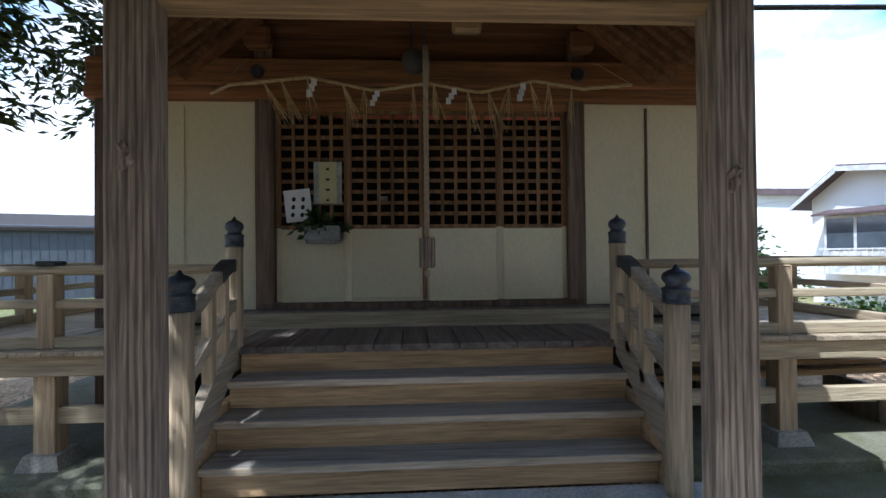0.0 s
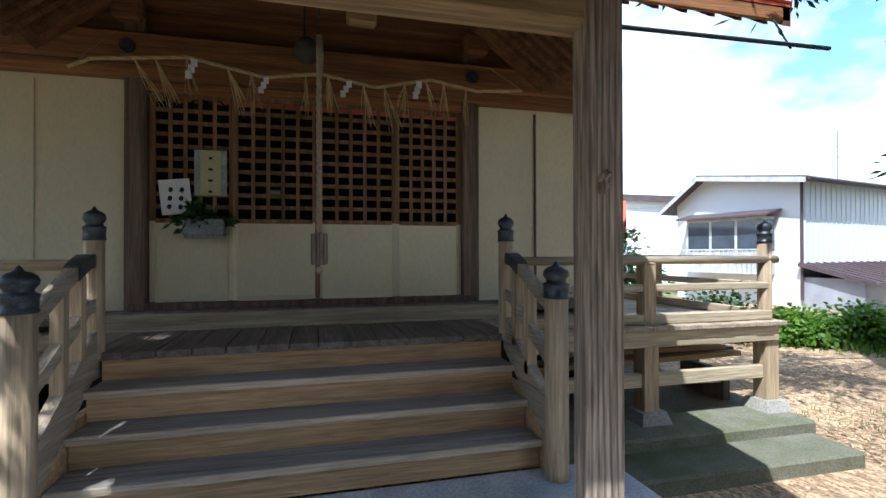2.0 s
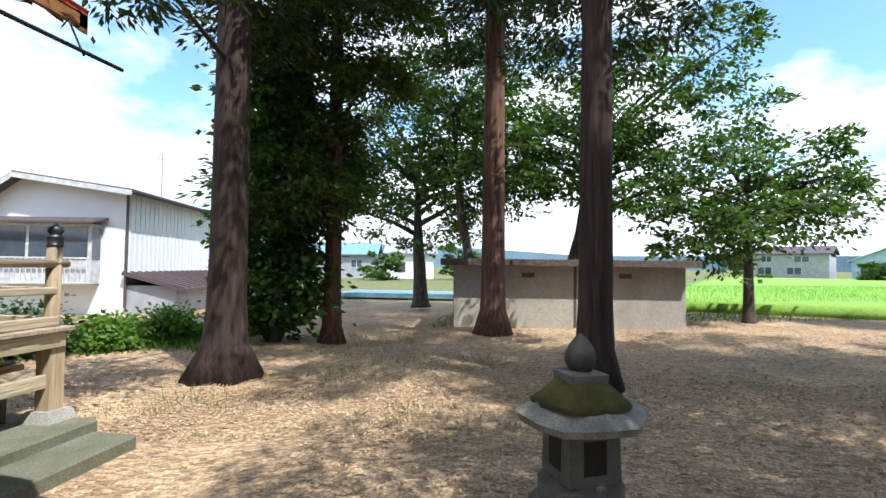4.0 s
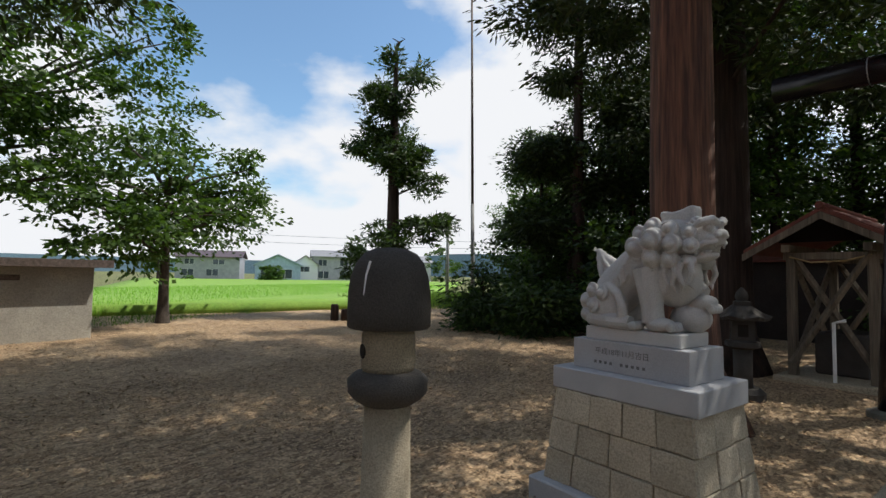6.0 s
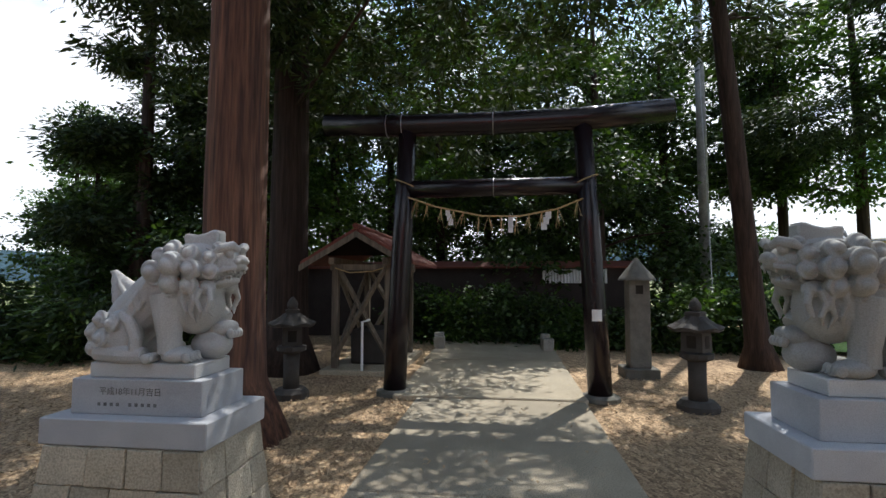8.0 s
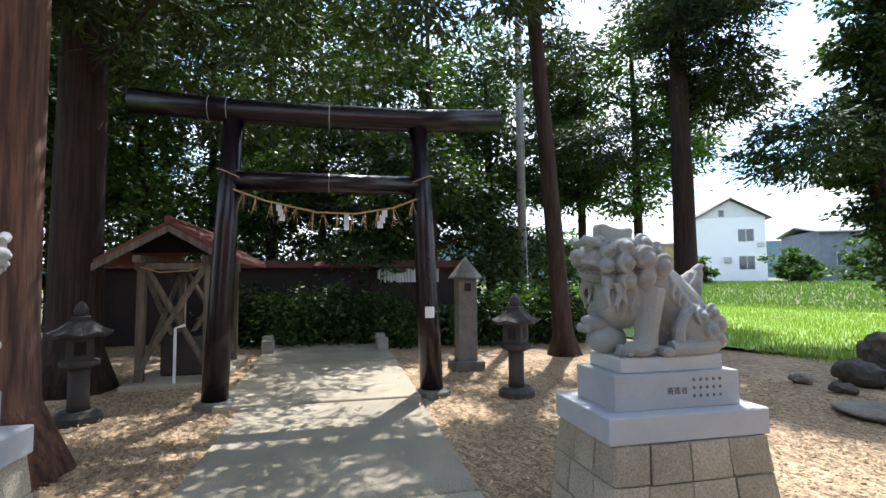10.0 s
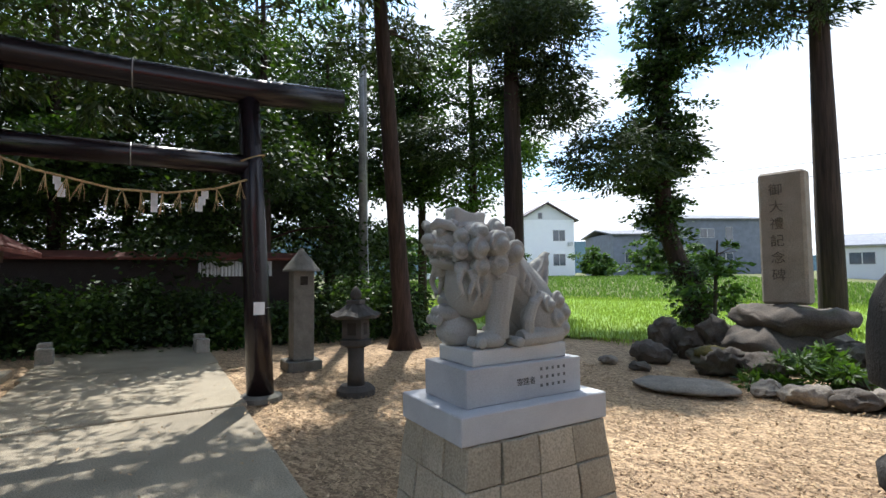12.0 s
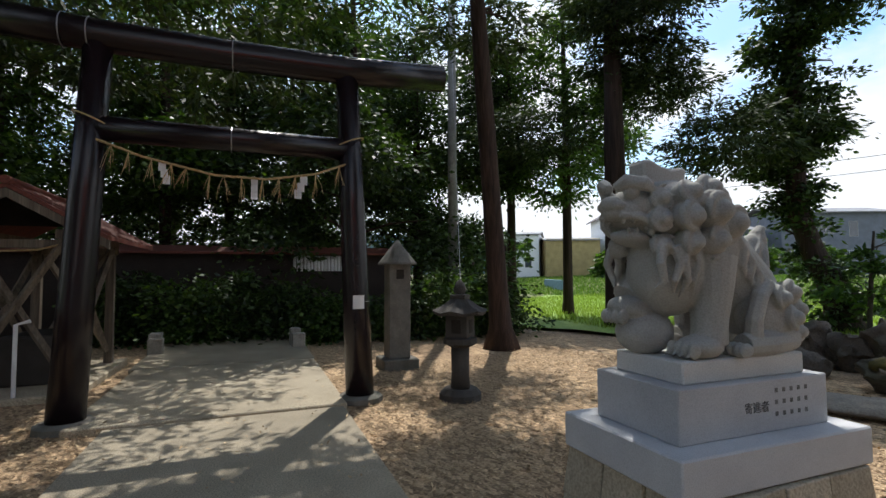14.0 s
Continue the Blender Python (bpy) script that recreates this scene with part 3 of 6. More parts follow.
# walls of the hall
for x0, x1 in ((-2.98, -1.665), (1.54, 2.92)):
    part("wall_front", box(x0, x1, 5.2, 5.32, 0.98, 3.02, 0.004), CREAM, shrine, "cream painted board wall")
part("panel_strip", box(2.185, 2.205, 5.175, 5.2, 1.0, 2.95, 0.003), COLUMN, shrine)
part("panel_strip", box(-2.36, -2.345, 5.185, 5.2, 1.0, 2.95, 0.003), CREAM, shrine)
part("wall_side", box(2.92, 3.04, 5.3, 9.5, -0.1, 3.3, 0.004), CREAM, shrine)
part("wall_side", box(-3.1, -2.98, 5.3, 9.5, -0.1, 3.3, 0.004), CREAM, shrine)
part("wall_back", box(-3.1, 3.04, 9.5, 9.6, -0.1, 3.3, 0.004), CREAM, shrine)
# the hall's inner shade is painted: near-black wall and floor sheets
part("inner_wall", box(-2.97, 2.91, 6.9, 7.0, 0.9, 3.3, 0.004), SHADE_BLACK, shrine, "near-black sheet painted as the shade inside the hall")
part("inner_floor", box(-2.97, 2.91, 5.32, 6.9, 0.8, 0.95, 0.004), SHADE_BLACK, shrine)
for x0 in (-1.66, 1.375):
    part("column", box(x0, x0 + 0.165, 5.11, 5.28, 0.9, 3.5, 0.012), COLUMN, shrine, "dark square wooden column")
for x0 in (-3.14, 2.96):
    part("column", box(x0, x0 + 0.16, 5.12, 5.28, -0.05, 3.5, 0.012), COLUMN, shrine, "dark square corner column")
part("lintel", box(-1.49, 1.37, 5.13, 5.24, 2.90, 2.985, 0.006), BEAM_X, shrine)
part("lintel_beam", box(-3.16, 3.07, 5.02, 5.2, 3.10, 3.36, 0.02), BEAM_X, shrine, "thick brown lintel beam")
part("lower_beam", box(-3.2, 3.1, 5.06, 5.2, 2.99, 3.10, 0.008), BEAM_X, shrine)
part("upper_wall", box(-3.1, 3.04, 5.2, 5.3, 3.3, 4.6, 0.004), BEAM_SHADED, shrine)
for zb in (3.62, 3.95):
    part("upper_beam", box(-1.7, 1.6, 5.05, 5.2, zb, zb + 0.16, 0.015), BEAM_SHADED, shrine)
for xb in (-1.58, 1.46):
    part("beam_end", box(xb - 0.12, xb + 0.12, 4.9, 5.05, 3.42, 3.62, 0.03), BEAM_SHADED, shrine)
    part("nail_cover", tube([(xb - 0.02, 5.03, 3.22), (xb - 0.02, 4.99, 3.22)], 0.06, 16), BRONZE, shrine, "round dark metal nail cover")

# lattice doors
def lattice_door(x0, x1, y, label):
    d = part("lattice_door", box(x0, x0 + 0.045, y, y + 0.035, 1.77, 2.90, 0.003), LATTICE, shrine, label)
    part("stile", box(x1 - 0.045, x1, y, y + 0.035, 1.77, 2.90, 0.003), LATTICE, d)
    for xs in (x0, x1 - 0.045):
        part("lower_stile", box(xs, xs + 0.045, y, y + 0.035, 1.05, 1.765, 0.003), CREAM, d)
    part("panel", box(x0 + 0.045, x1 - 0.045, y + 0.008, y + 0.024, 1.06, 1.765, 0.002), CREAM, d, "cream lower panel")
    for z in (1.045, 1.75, 2.865):
        part("rail", box(x0 + 0.045, x1 - 0.045, y + 0.001, y + 0.034, z, z + 0.04, 0.003), LATTICE if z > 1.2 else CREAM, d)
    n = 5
    step = (x1 - x0 - 0.09) / n
    for i in range(1, n):
        xs = x0 + 0.045 + i * step
        part("lattice_bar", box(xs - 0.016, xs + 0.016, y + 0.002, y + 0.018, 1.79, 2.865, 0), LATTICE, d)
    for j in range(1, 10):
        z = 1.79 + j * 1.075 / 10
        part("lattice_bar", box(x0 + 0.045, x1 - 0.045, y + 0.018, y + 0.034, z - 0.018, z + 0.018, 0), LATTICE, d)
    return d


for x0, x1, y in ((-1.485, -0.79, 5.19), (-0.80, -0.055, 5.145), (-0.052, 0.70, 5.145), (0.69, 1.37, 5.19)):
    lattice_door(x0, x1, y, "sliding door with brown wooden lattice above a cream panel")
part("door_meeting_strip", box(-0.075, -0.03, 5.125, 5.145, 1.06, 2.88, 0.003), LATTICE, shrine)
# white sheet on the dark wall stands in for light through an opening
part("lit_opening", box(-0.62, -0.50, 6.86, 6.9, 2.2, 2.27, 0.0), PAPER, shrine, "small white sheet painted as a lit opening in the inner wall")

# porch posts and beam
for x0 in (-1.455, 1.19):
    p = part("porch_post", rough(box(x0, x0 + 0.213, 2.487, 2.62, 0.10, 3.3, 0.012), 0.003, 1.2), POSTWOOD, shrine, "weathered square porch post with open grain")
    part("post_base", rough(box(x0 - 0.07, x0 + 0.283, 2.42, 2.77, 0.05, 0.11, 0.012), 0.003, 3), APRON, p, "blue-grey stone pad")
    tz, xx = (1.93, x0 + 0.09) if x0 < 0 else (1.83, x0 + 0.085)
    part("peg", tube([(xx, 2.5, tz), (xx + 0.012, 2.44, tz + 0.035)], [0.022, 0.017], 8), POSTWOOD, p, "broken wooden peg")
    part("knot", tube([(xx + 0.02, 2.49, tz - 0.02), (xx - 0.01, 2.475, tz - 0.07)], [0.03, 0.012], 8), POSTWOOD, p)
part("porch_beam", rough(box(-1.47, 1.415, 2.5, 2.68, 2.585, 2.87, 0.03), 0.004, 2), BEAMPALE, shrine, "long pale porch beam")
part("porch_bracket", box(0.15, 0.37, 4.0, 4.10, 3.17, 3.36, 0.02), BEAMPALE, shrine, "pale tie beam under the porch roof")



# roofs
def roof_plane(name, x0, x1, y0, z0, y1, z1, th, material, parent, ribs=0.0, label=""):
    bm = slab(bmesh.new(), [(x0, y0, z0), (x1, y0, z0), (x1, y1, z1), (x0, y1, z1)], th)
    if ribs:
        n = int(math.hypot(y1 - y0, z1 - z0) / ribs)
        for i in range(n):
            f = i / n
            y, z = y0 + (y1 - y0) * f, z0 + (z1 - z0) * f
            tube([(x0, y, z + 0.006), (x1, y, z + 0.006)], 0.012, 6, bm)
    return part(name, bm, material, parent, label)


roof_plane("main_roof", -3.85, 3.78, 3.6, 3.56, 6.2, 5.55, 0.05, REDROOF, shrine, 0.2, "red painted sheet-metal roof slope")
roof_plane("main_roof", -3.85, 3.78, 10.2, 3.5, 6.2, 5.55, 0.05, REDROOF, shrine, 0.2, "red painted sheet-metal roof slope")
part("eave_fascia", box(-3.85, 3.78, 3.6, 3.64, 3.40, 3.53, 0.006), BEAM_X, shrine)
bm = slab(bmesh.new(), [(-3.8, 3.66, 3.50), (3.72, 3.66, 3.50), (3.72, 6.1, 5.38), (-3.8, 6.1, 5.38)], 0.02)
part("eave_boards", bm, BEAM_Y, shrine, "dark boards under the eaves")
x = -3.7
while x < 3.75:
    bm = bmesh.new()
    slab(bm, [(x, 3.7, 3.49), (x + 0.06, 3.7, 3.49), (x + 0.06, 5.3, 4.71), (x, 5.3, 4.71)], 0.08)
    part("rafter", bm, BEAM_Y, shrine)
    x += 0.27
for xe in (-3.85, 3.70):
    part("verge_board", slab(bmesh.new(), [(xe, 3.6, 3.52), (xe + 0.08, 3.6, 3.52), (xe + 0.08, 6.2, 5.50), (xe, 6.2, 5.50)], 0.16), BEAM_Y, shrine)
# porch roof extended to the left and front to shade posts and steps
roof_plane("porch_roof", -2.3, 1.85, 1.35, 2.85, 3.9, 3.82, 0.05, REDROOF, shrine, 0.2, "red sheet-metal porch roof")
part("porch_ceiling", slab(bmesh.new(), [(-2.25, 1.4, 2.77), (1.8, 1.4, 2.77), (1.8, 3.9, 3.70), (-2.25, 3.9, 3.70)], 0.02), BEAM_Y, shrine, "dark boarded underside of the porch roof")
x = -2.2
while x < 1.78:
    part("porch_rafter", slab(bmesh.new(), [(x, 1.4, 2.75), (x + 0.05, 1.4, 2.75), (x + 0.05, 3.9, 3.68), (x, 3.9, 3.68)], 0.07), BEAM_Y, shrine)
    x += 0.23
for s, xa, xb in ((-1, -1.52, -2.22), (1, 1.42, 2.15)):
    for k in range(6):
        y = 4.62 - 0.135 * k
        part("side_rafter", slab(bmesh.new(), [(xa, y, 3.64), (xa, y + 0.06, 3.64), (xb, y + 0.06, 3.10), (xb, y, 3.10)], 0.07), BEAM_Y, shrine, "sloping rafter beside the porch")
    part("side_boards", slab(bmesh.new(), [(xa, 3.9, 3.66), (xa, 4.95, 3.66), (xb, 4.95, 3.12), (xb, 3.9, 3.12)], 0.015), BEAM_SHADED, shrine)
rod = part("hanging_rod", tube([(1.75, 3.45, 3.09), (4.0, 3.45, 3.14)], 0.018, 8), WIRE, shrine, "thin black rod under the eaves")
for xr in (1.95, 3.6):
    part("rod_bracket", tube([(xr, 3.45, 3.10), (xr, 3.62, 3.44)], 0.008, 6), WIRE, rod)


# newels, stair rails and stringers
def newel(x, y, z0, z1, r, name="newel_post"):
    n = part(name, lathe([(r * 1.02, z0), (r, z0 + 0.05), (r * 0.98, z1)], 20, at=(x, y, 0)), RAILWOOD_Z, shrine, "round pale newel post with dark bronze onion cap", True)
    k = r / 0.075
    prof = [(0.082, 0), (0.084, 0.012), (0.079, 0.016), (0.079, 0.075), (0.084, 0.08), (0.084, 0.09), (0.062, 0.10), (0.06, 0.115), (0.078, 0.135), (0.082, 0.155), (0.074, 0.178), (0.05, 0.195), (0.022, 0.205), (0.012, 0.222), (0.003, 0.232)]
    part("onion_cap", lathe([(a * k, z1 - 0.01 + b * (0.8 + 0.2 * k)) for a, b in prof], 20, at=(x, y, 0)), BRONZE, n, "dark bronze onion-shaped cap", True)
    return n


def beam_line(pts, w, h):
    """A rectangular bar through points in a y-z plane."""
    bm = bmesh.new()
    rings = []
    for x, y, z in pts:
        rings.append([bm.verts.new((x + a * w / 2, y, z + b * h / 2)) for a, b in ((-1, -1), (1, -1), (1, 1), (-1, 1))])
    for a, b in zip(rings, rings[1:]):
        for i in range(4):
            bm.faces.new((a[i], a[(i + 1) % 4], b[(i + 1) % 4], b[i]))
    bm.faces.new(rings[0][::-1])
    bm.faces.new(rings[-1])
    return bm


for sx in (-1, 1):
    xs = XC + sx * 1.43
    newel(xs, 3.19, 0.06, 1.20, 0.076)
    newel(xs, 4.03, 0.80, 1.575, 0.06)
    top = [(xs, 3.25, 1.13), (xs, 3.80, 1.395), (xs, 3.88, 1.425), (xs, 4.0, 1.43)]
    r = part("handrail", beam_line(top, 0.07, 0.075), RAILWOOD_Y, shrine, "weathered sloping handrail")
    part("rail_shoe", beam_line([(xs, 3.72, 1.36), (xs, 3.82, 1.405), (xs, 3.885, 1.428), (xs, 3.94, 1.43)], 0.084, 0.09), BRONZE, r, "dark metal sleeve on the rail bend")
    part("middle_rail", beam_line([(xs, 3.25, 0.78), (xs, 3.82, 1.09), (xs, 3.9, 1.14), (xs, 4.0, 1.15)], 0.06, 0.085), RAILWOOD_Y, shrine)
    part("stair_side", box(xs - 0.03, xs + 0.03, 3.28, 4.0, 0.05, 0.5, 0.004), RISER, shrine)
    part("stringer", beam_line([(xs, 3.24, 0.36), (xs, 4.0, 0.86)], 0.07, 0.26), RAILWOOD_Y, shrine, "broad sloping stair stringer")
    for y, z0, z1 in ((3.58, 0.62, 1.29), (3.80, 0.78, 1.37)):
        part("baluster", box(xs - 0.035, xs + 0.035, y - 0.035, y + 0.035, z0, z1 - 0.02, 0.004), RAILWOOD_Z, shrine)
# veranda on both sides
for sx, xe in ((1, 4.15), (-1, -4.25)):
    a, b = (XC + 1.47, xe) if sx > 0 else (xe, XC - 1.47)
    x = a
    while x < b - 0.02:
        w = 0.2 + 0.03 * rng.random()
        part("deck_board", box(x, min(x + w - 0.006, b), 3.95 + 0.012 * rng.random(), 5.18, 0.80, 0.838 + 0.005 * rng.random(), 0.005), RAILWOOD_Y, shrine)
        x += w
    part("deck_beam", box(a, b - 0.05 * sx, 4.0, 4.14, 0.655, 0.798, 0.008), RAILWOOD_X, shrine, "pale deck edge beam")
    part("low_beam", box(a, b, 4.065, 4.125, 0.30, 0.42, 0.006), RAILWOOD_X, shrine)
    lo, hi = (a - 0.02, xe - 0.08) if sx > 0 else (xe + 0.08, b + 0.02)
    part("bottom_rail", box(lo, hi, 4.05, 4.14, 0.845, 0.93, 0.006), RAILWOOD_X, shrine)
    part("middle_rail", box(lo, hi, 4.06, 4.13, 1.13, 1.195, 0.01), RAILWOOD_X, shrine)
    part("top_rail", tube([(lo, 4.095, 1.405), (hi + 0.1 * sx if sx > 0 else hi, 4.095, 1.405)], 0.038, 10), RAILWOOD_X, shrine, smooth=True)
    for xp in ((2.74,) if sx > 0 else (-2.80,)):
        part("rail_post", box(xp - 0.06, xp + 0.06, 4.04, 4.16, 0.84, 1.38, 0.006), RAILWOOD_Z, shrine)
        part("rail_post_cap", box(xp - 0.07, xp + 0.07, 4.03, 4.17, 1.44, 1.475, 0.015) if sx < 0 else box(xp - 0.05, xp + 0.05, 4.04, 4.16, 1.36, 1.385, 0.005), BRONZE if sx < 0 else RAILWOOD_Z, shrine)
    for xp in ((2.74, 4.05) if sx > 0 else (-2.80, -4.15)):
        part("deck_post", box(xp - 0.075, xp + 0.075, 4.03, 4.18, 0.08, 0.655, 0.006), RAILWOOD_Z, shrine)
        part("foundation_block", rough(lathe([(0.15, 0), (0.14, 0.03), (0.115, 0.1)], square=True, at=(xp, 4.105, 0.0)), 0.004, 4), PALESTONE, shrine, "pale trapezoid foundation stone")
        part("deck_post", box(xp - 0.06, xp + 0.06, 5.0, 5.12, 0.0, 0.8, 0.006), COLUMN, shrine)
    if sx > 0:
        newel(4.06, 4.12, 0.84, 1.575, 0.062, "corner_newel")
        for z, h in ((0.885, 0.085), (1.16, 0.065), (1.405, 0.07)):
            part("side_rail", box(4.02, 4.09, 4.16, 8.6, z - h / 2, z + h / 2, 0.006), RAILWOOD_Y, shrine)
        for y in (5.6, 7.0, 8.5):
            part("rail_post", box(4.0, 4.11, y, y + 0.11, 0.84, 1.38, 0.006), RAILWOOD_Z, shrine)
    else:
        part("side_rail", box(-4.2, -4.13, 4.1, 8.6, 1.37, 1.44, 0.006), RAILWOOD_Y, shrine)
        part("side_rail", box(-4.2, -4.13, 4.1, 8.6, 1.13, 1.195, 0.006), RAILWOOD_Y, shrine)
        part("side_rail", box(-4.2, -4.13, 4.1, 8.6, 0.845, 0.93, 0.006), RAILWOOD_Y, shrine)
        for y in (4.1, 5.6, 7.0, 8.5):
            part("rail_post", box(-4.22, -4.11, y, y + 0.11, 0.84, 1.38, 0.006), RAILWOOD_Z, shrine)
    bx0, bx1 = (3.05, 4.15) if sx > 0 else (-4.25, -3.1)
    y = 5.2
    while y < 8.6:
        part("deck_board", box(bx0, bx1, y, y + 0.2, 0.80, 0.838, 0.005), RAILWOOD_X, shrine)
        y += 0.206
    # plinths
    pa, pb = (1.6, 4.18) if sx > 0 else (-4.3, -1.65)
    part("upper_plinth", rough(box(pa, pb, 3.72, 8.6, -0.22, 0.0, 0.02), 0.008, 2.5), PLINTH, shrine, "dark mossy stone plinth")
    part("lower_plinth", rough(box(pa, pb - 0.05 if sx > 0 else pb, 3.28, 3.75, -0.25, -0.10, 0.02), 0.008, 2.5), PLINTH, shrine, "mossy lower plinth step")
# near-black sheets added as the shade under the floor
part("under_floor_wall", box(-1.7, 1.6, 4.3, 4.4, -0.2, 0.78, 0.004), SHADE_BLACK, shrine)
part("under_floor_wall", box(-3.0, 2.95, 5.6, 5.7, -0.2, 0.8, 0.004), SHADE_BLACK, shrine)

# firewood and planks stored under the veranda
for i, (xa, ya, za, ln, h, w, m) in enumerate(((1.9, 4.5, 0.42, 2.2, 0.05, 0.2, RISER), (1.8, 4.55, 0.48, 2.3, 0.05, 0.2, SHEDWOOD), (2.0, 4.5, 0.54, 2.0, 0.04, 0.18, RISER), (1.9, 4.6, 0.59, 2.1, 0.04, 0.2, SHEDWOOD), (2.3, 4.35, 0.33, 1.6, 0.09, 0.06, TREAD))):
    solid("stored_plank", box(xa, xa + ln, ya, ya + w, za - h, za, 0.004, turn=Matrix.Translation((xa, ya, za)) @ pose(0, 0, 0, 0, -1.5 + i, 1.2 * i - 2) @ Matrix.Translation((-xa, -ya, -za))), m, "old rough plank stacked under the veranda", "plank", group="planks under the veranda")
for sx2 in (2.0, 3.85):
    solid("plank_trestle", box(sx2, sx2 + 0.08, 4.4, 5.0, -0.01, 0.30, 0.004), SHEDWOOD, "short timber trestle under stacked planks", "trestle")

# straw rope with tassels across the entrance
def straw_rope(name, ends, parent, r, seed, tassel, papers=()):
    rg = np.random.default_rng(seed)
    n = 60
    pts = [Vector(np.array([np.interp(i / n, [e[0] for e in ends], [e[k] for e in ends]) for k in (1, 2, 3)])) for i in range(n + 1)]
    bm = bmesh.new()
    for ph in (0, 2.1, 4.2):
        tube([p + Vector((0, math.cos(i * 1.1 + ph), math.sin(i * 1.1 + ph))) * r * 0.55 for i, p in enumerate(pts)], r * 0.62, 6, bm)
    part("twisted_rope", bm, STRAW, parent, smooth=True)
    for f, ln, lean, cnt in tassel:
        p = pts[int(f * n)]
        bm = bmesh.new()
        for _ in range(cnt + 2):
            e = p + Vector((lean + rg.normal() * 0.035, rg.normal() * 0.02, -ln * (0.8 + 0.6 * rg.random())))
            m = p.lerp(e, 0.5) + Vector((rg.normal() * 0.008, 0, 0))
            tube([p, m, e], [0.003, 0.0028, 0.0015], 4, bm)
        part("straw_tassel", bm, STRAW, parent)
    for f, s, lean in papers:
        p = pts[int(f * n)]
        for k in range(3):
            c = p + Vector((lean * k, -0.012, -0.035 * s - 0.05 * s * k))
            part("paper_streamer", box(c.x - 0.028 * s, c.x + 0.022 * s, c.y - 0.001, c.y + 0.001, c.z - 0.035 * s, c.z + 0.03 * s, 0), PAPER, parent, "folded white paper streamer")


rope1 = thing("straw_garland", 0, 0, 0, 0, "sagging straw rope with tassels and paper over the entrance", "rope")
straw_rope("g", [(0, -1.86, 4.6, 2.87), (0.07, -1.7, 4.6, 2.95), (0.22, -1.04, 4.6, 3.02), (0.38, -0.47, 4.6, 2.91), (0.5, -0.03, 4.6, 2.98), (0.63, 0.43, 4.6, 2.90), (0.76, 0.91, 4.6, 3.01), (0.9, 1.35, 4.6, 2.94), (1, 1.79, 4.6, 2.985)], rope1, 0.014, 3,
           [(0.14, 0.3, 0.2, 9), (0.18, 0.28, 0.14, 9), (0.22, 0.26, 0.05, 5), (0.31, 0.28, 0.12, 9), (0.36, 0.26, 0.03, 5), (0.48, 0.25, 0.02, 5), (0.53, 0.27, 0.04, 7), (0.6, 0.28, 0.05, 8), (0.65, 0.3, 0.1, 9), (0.7, 0.28, -0.05, 8), (0.76, 0.25, 0.05, 6), (0.81, 0.27, 0.0, 7), (0.88, 0.28, 0.0, 5)],
           [(0.24, 0.95, -0.02), (0.385, 0.8, -0.02), (0.57, 0.85, -0.025), (0.74, 0.95, -0.015)])
for xk, zk in ((-1.86, 2.87), (1.79, 2.985)):
    part("hanging_cord", tube([(xk, 4.6, zk), (xk * 0.9, 4.95, 3.3), (xk * 0.88, 5.04, 3.34)], 0.004, 5), STRAW, rope1)
# bell rope
bell = thing("bell_rope", -0.043, 4.6, 0, 0, "long twisted bell rope with bell above and wooden tag below", "bell rope")
bm = bmesh.new()
for ph in (0, 2.1, 4.2):
    tube([(0.013 * math.cos(i * 0.6 + ph), 0.013 * math.sin(i * 0.6 + ph), 3.3 - i * 0.0205) for i in range(82)], 0.0125, 6, bm)
part("twisted_rope", bm, ROPEGREY, bell, smooth=True)
part("rope_sleeve", tube([(0, 0, 2.95), (0.01, 0, 3.1), (0, 0, 3.3)], [0.026, 0.03, 0.026], 12), SANDSTONE, bell, "pale cloth sleeve", True)
part("rope_chain", tube([(0, 0, 3.3), (0, 0, 3.72)], 0.008, 6), BRONZE, bell)
bm = ball(bmesh.new(), (-0.10, 0.14, 3.22), (0.105, 0.105, 0.115), sub=3)
part("bell", bm, DARKSTONE, bell, "round dark bronze bell", True)
part("bell_hanger", tube([(-0.12, 0.12, 3.34), (-0.12, 0.12, 3.75)], 0.01, 6), BRONZE, bell)
part("wooden_tag", box(-0.068, 0.068, -0.045, 0.045, 1.38, 1.64, 0.01), POSTWOOD, bell, "grey wooden block")
part("tag_knot", rough(lathe([(0.012, 1.30), (0.028, 1.325), (0.022, 1.36)], 10), 0.002, 30), ROPEGREY, bell)
# papers and the offering tray by the door
nt1 = thing("paper_notice", -1.27, 5.17, 1.98, 0, "white plastic-covered paper notice hung askew on the lattice", "notice")
part("sheet", box(-0.125, 0.125, -0.003, 0.003, -0.155, 0.155, 0, turn=pose(0, 0, 0, 0, -6, 0)), PAPER, nt1)
for i in range(3):
    for j in range(2):
        part("print_mark", ball(bmesh.new(), (-0.04 + 0.09 * j - i * 0.005, -0.004, 0.06 - 0.075 * i), (0.022, 0.001, 0.026), sub=1), INK, nt1)
nt2 = thing("old_poster", -0.985, 5.17, 2.2, 0, "yellowed paper with three brushed lines behind clear sheet", "notice")
part("backing", box(-0.135, 0.135, -0.002, 0.004, -0.205, 0.205, 0), TANKPLASTIC, nt2)
part("sheet", box(-0.085, 0.085, -0.006, -0.003, -0.2, 0.2, 0), OLDPAPER, nt2)
for i, w in enumerate((0.03, 0.035, 0.04, 0.03)):
    part("brush_mark", box(0.0 - w / 2, w / 2, -0.0075, -0.006, 0.13 - 0.1 * i - 0.008, 0.13 - 0.1 * i + 0.012, 0), INK, nt2)
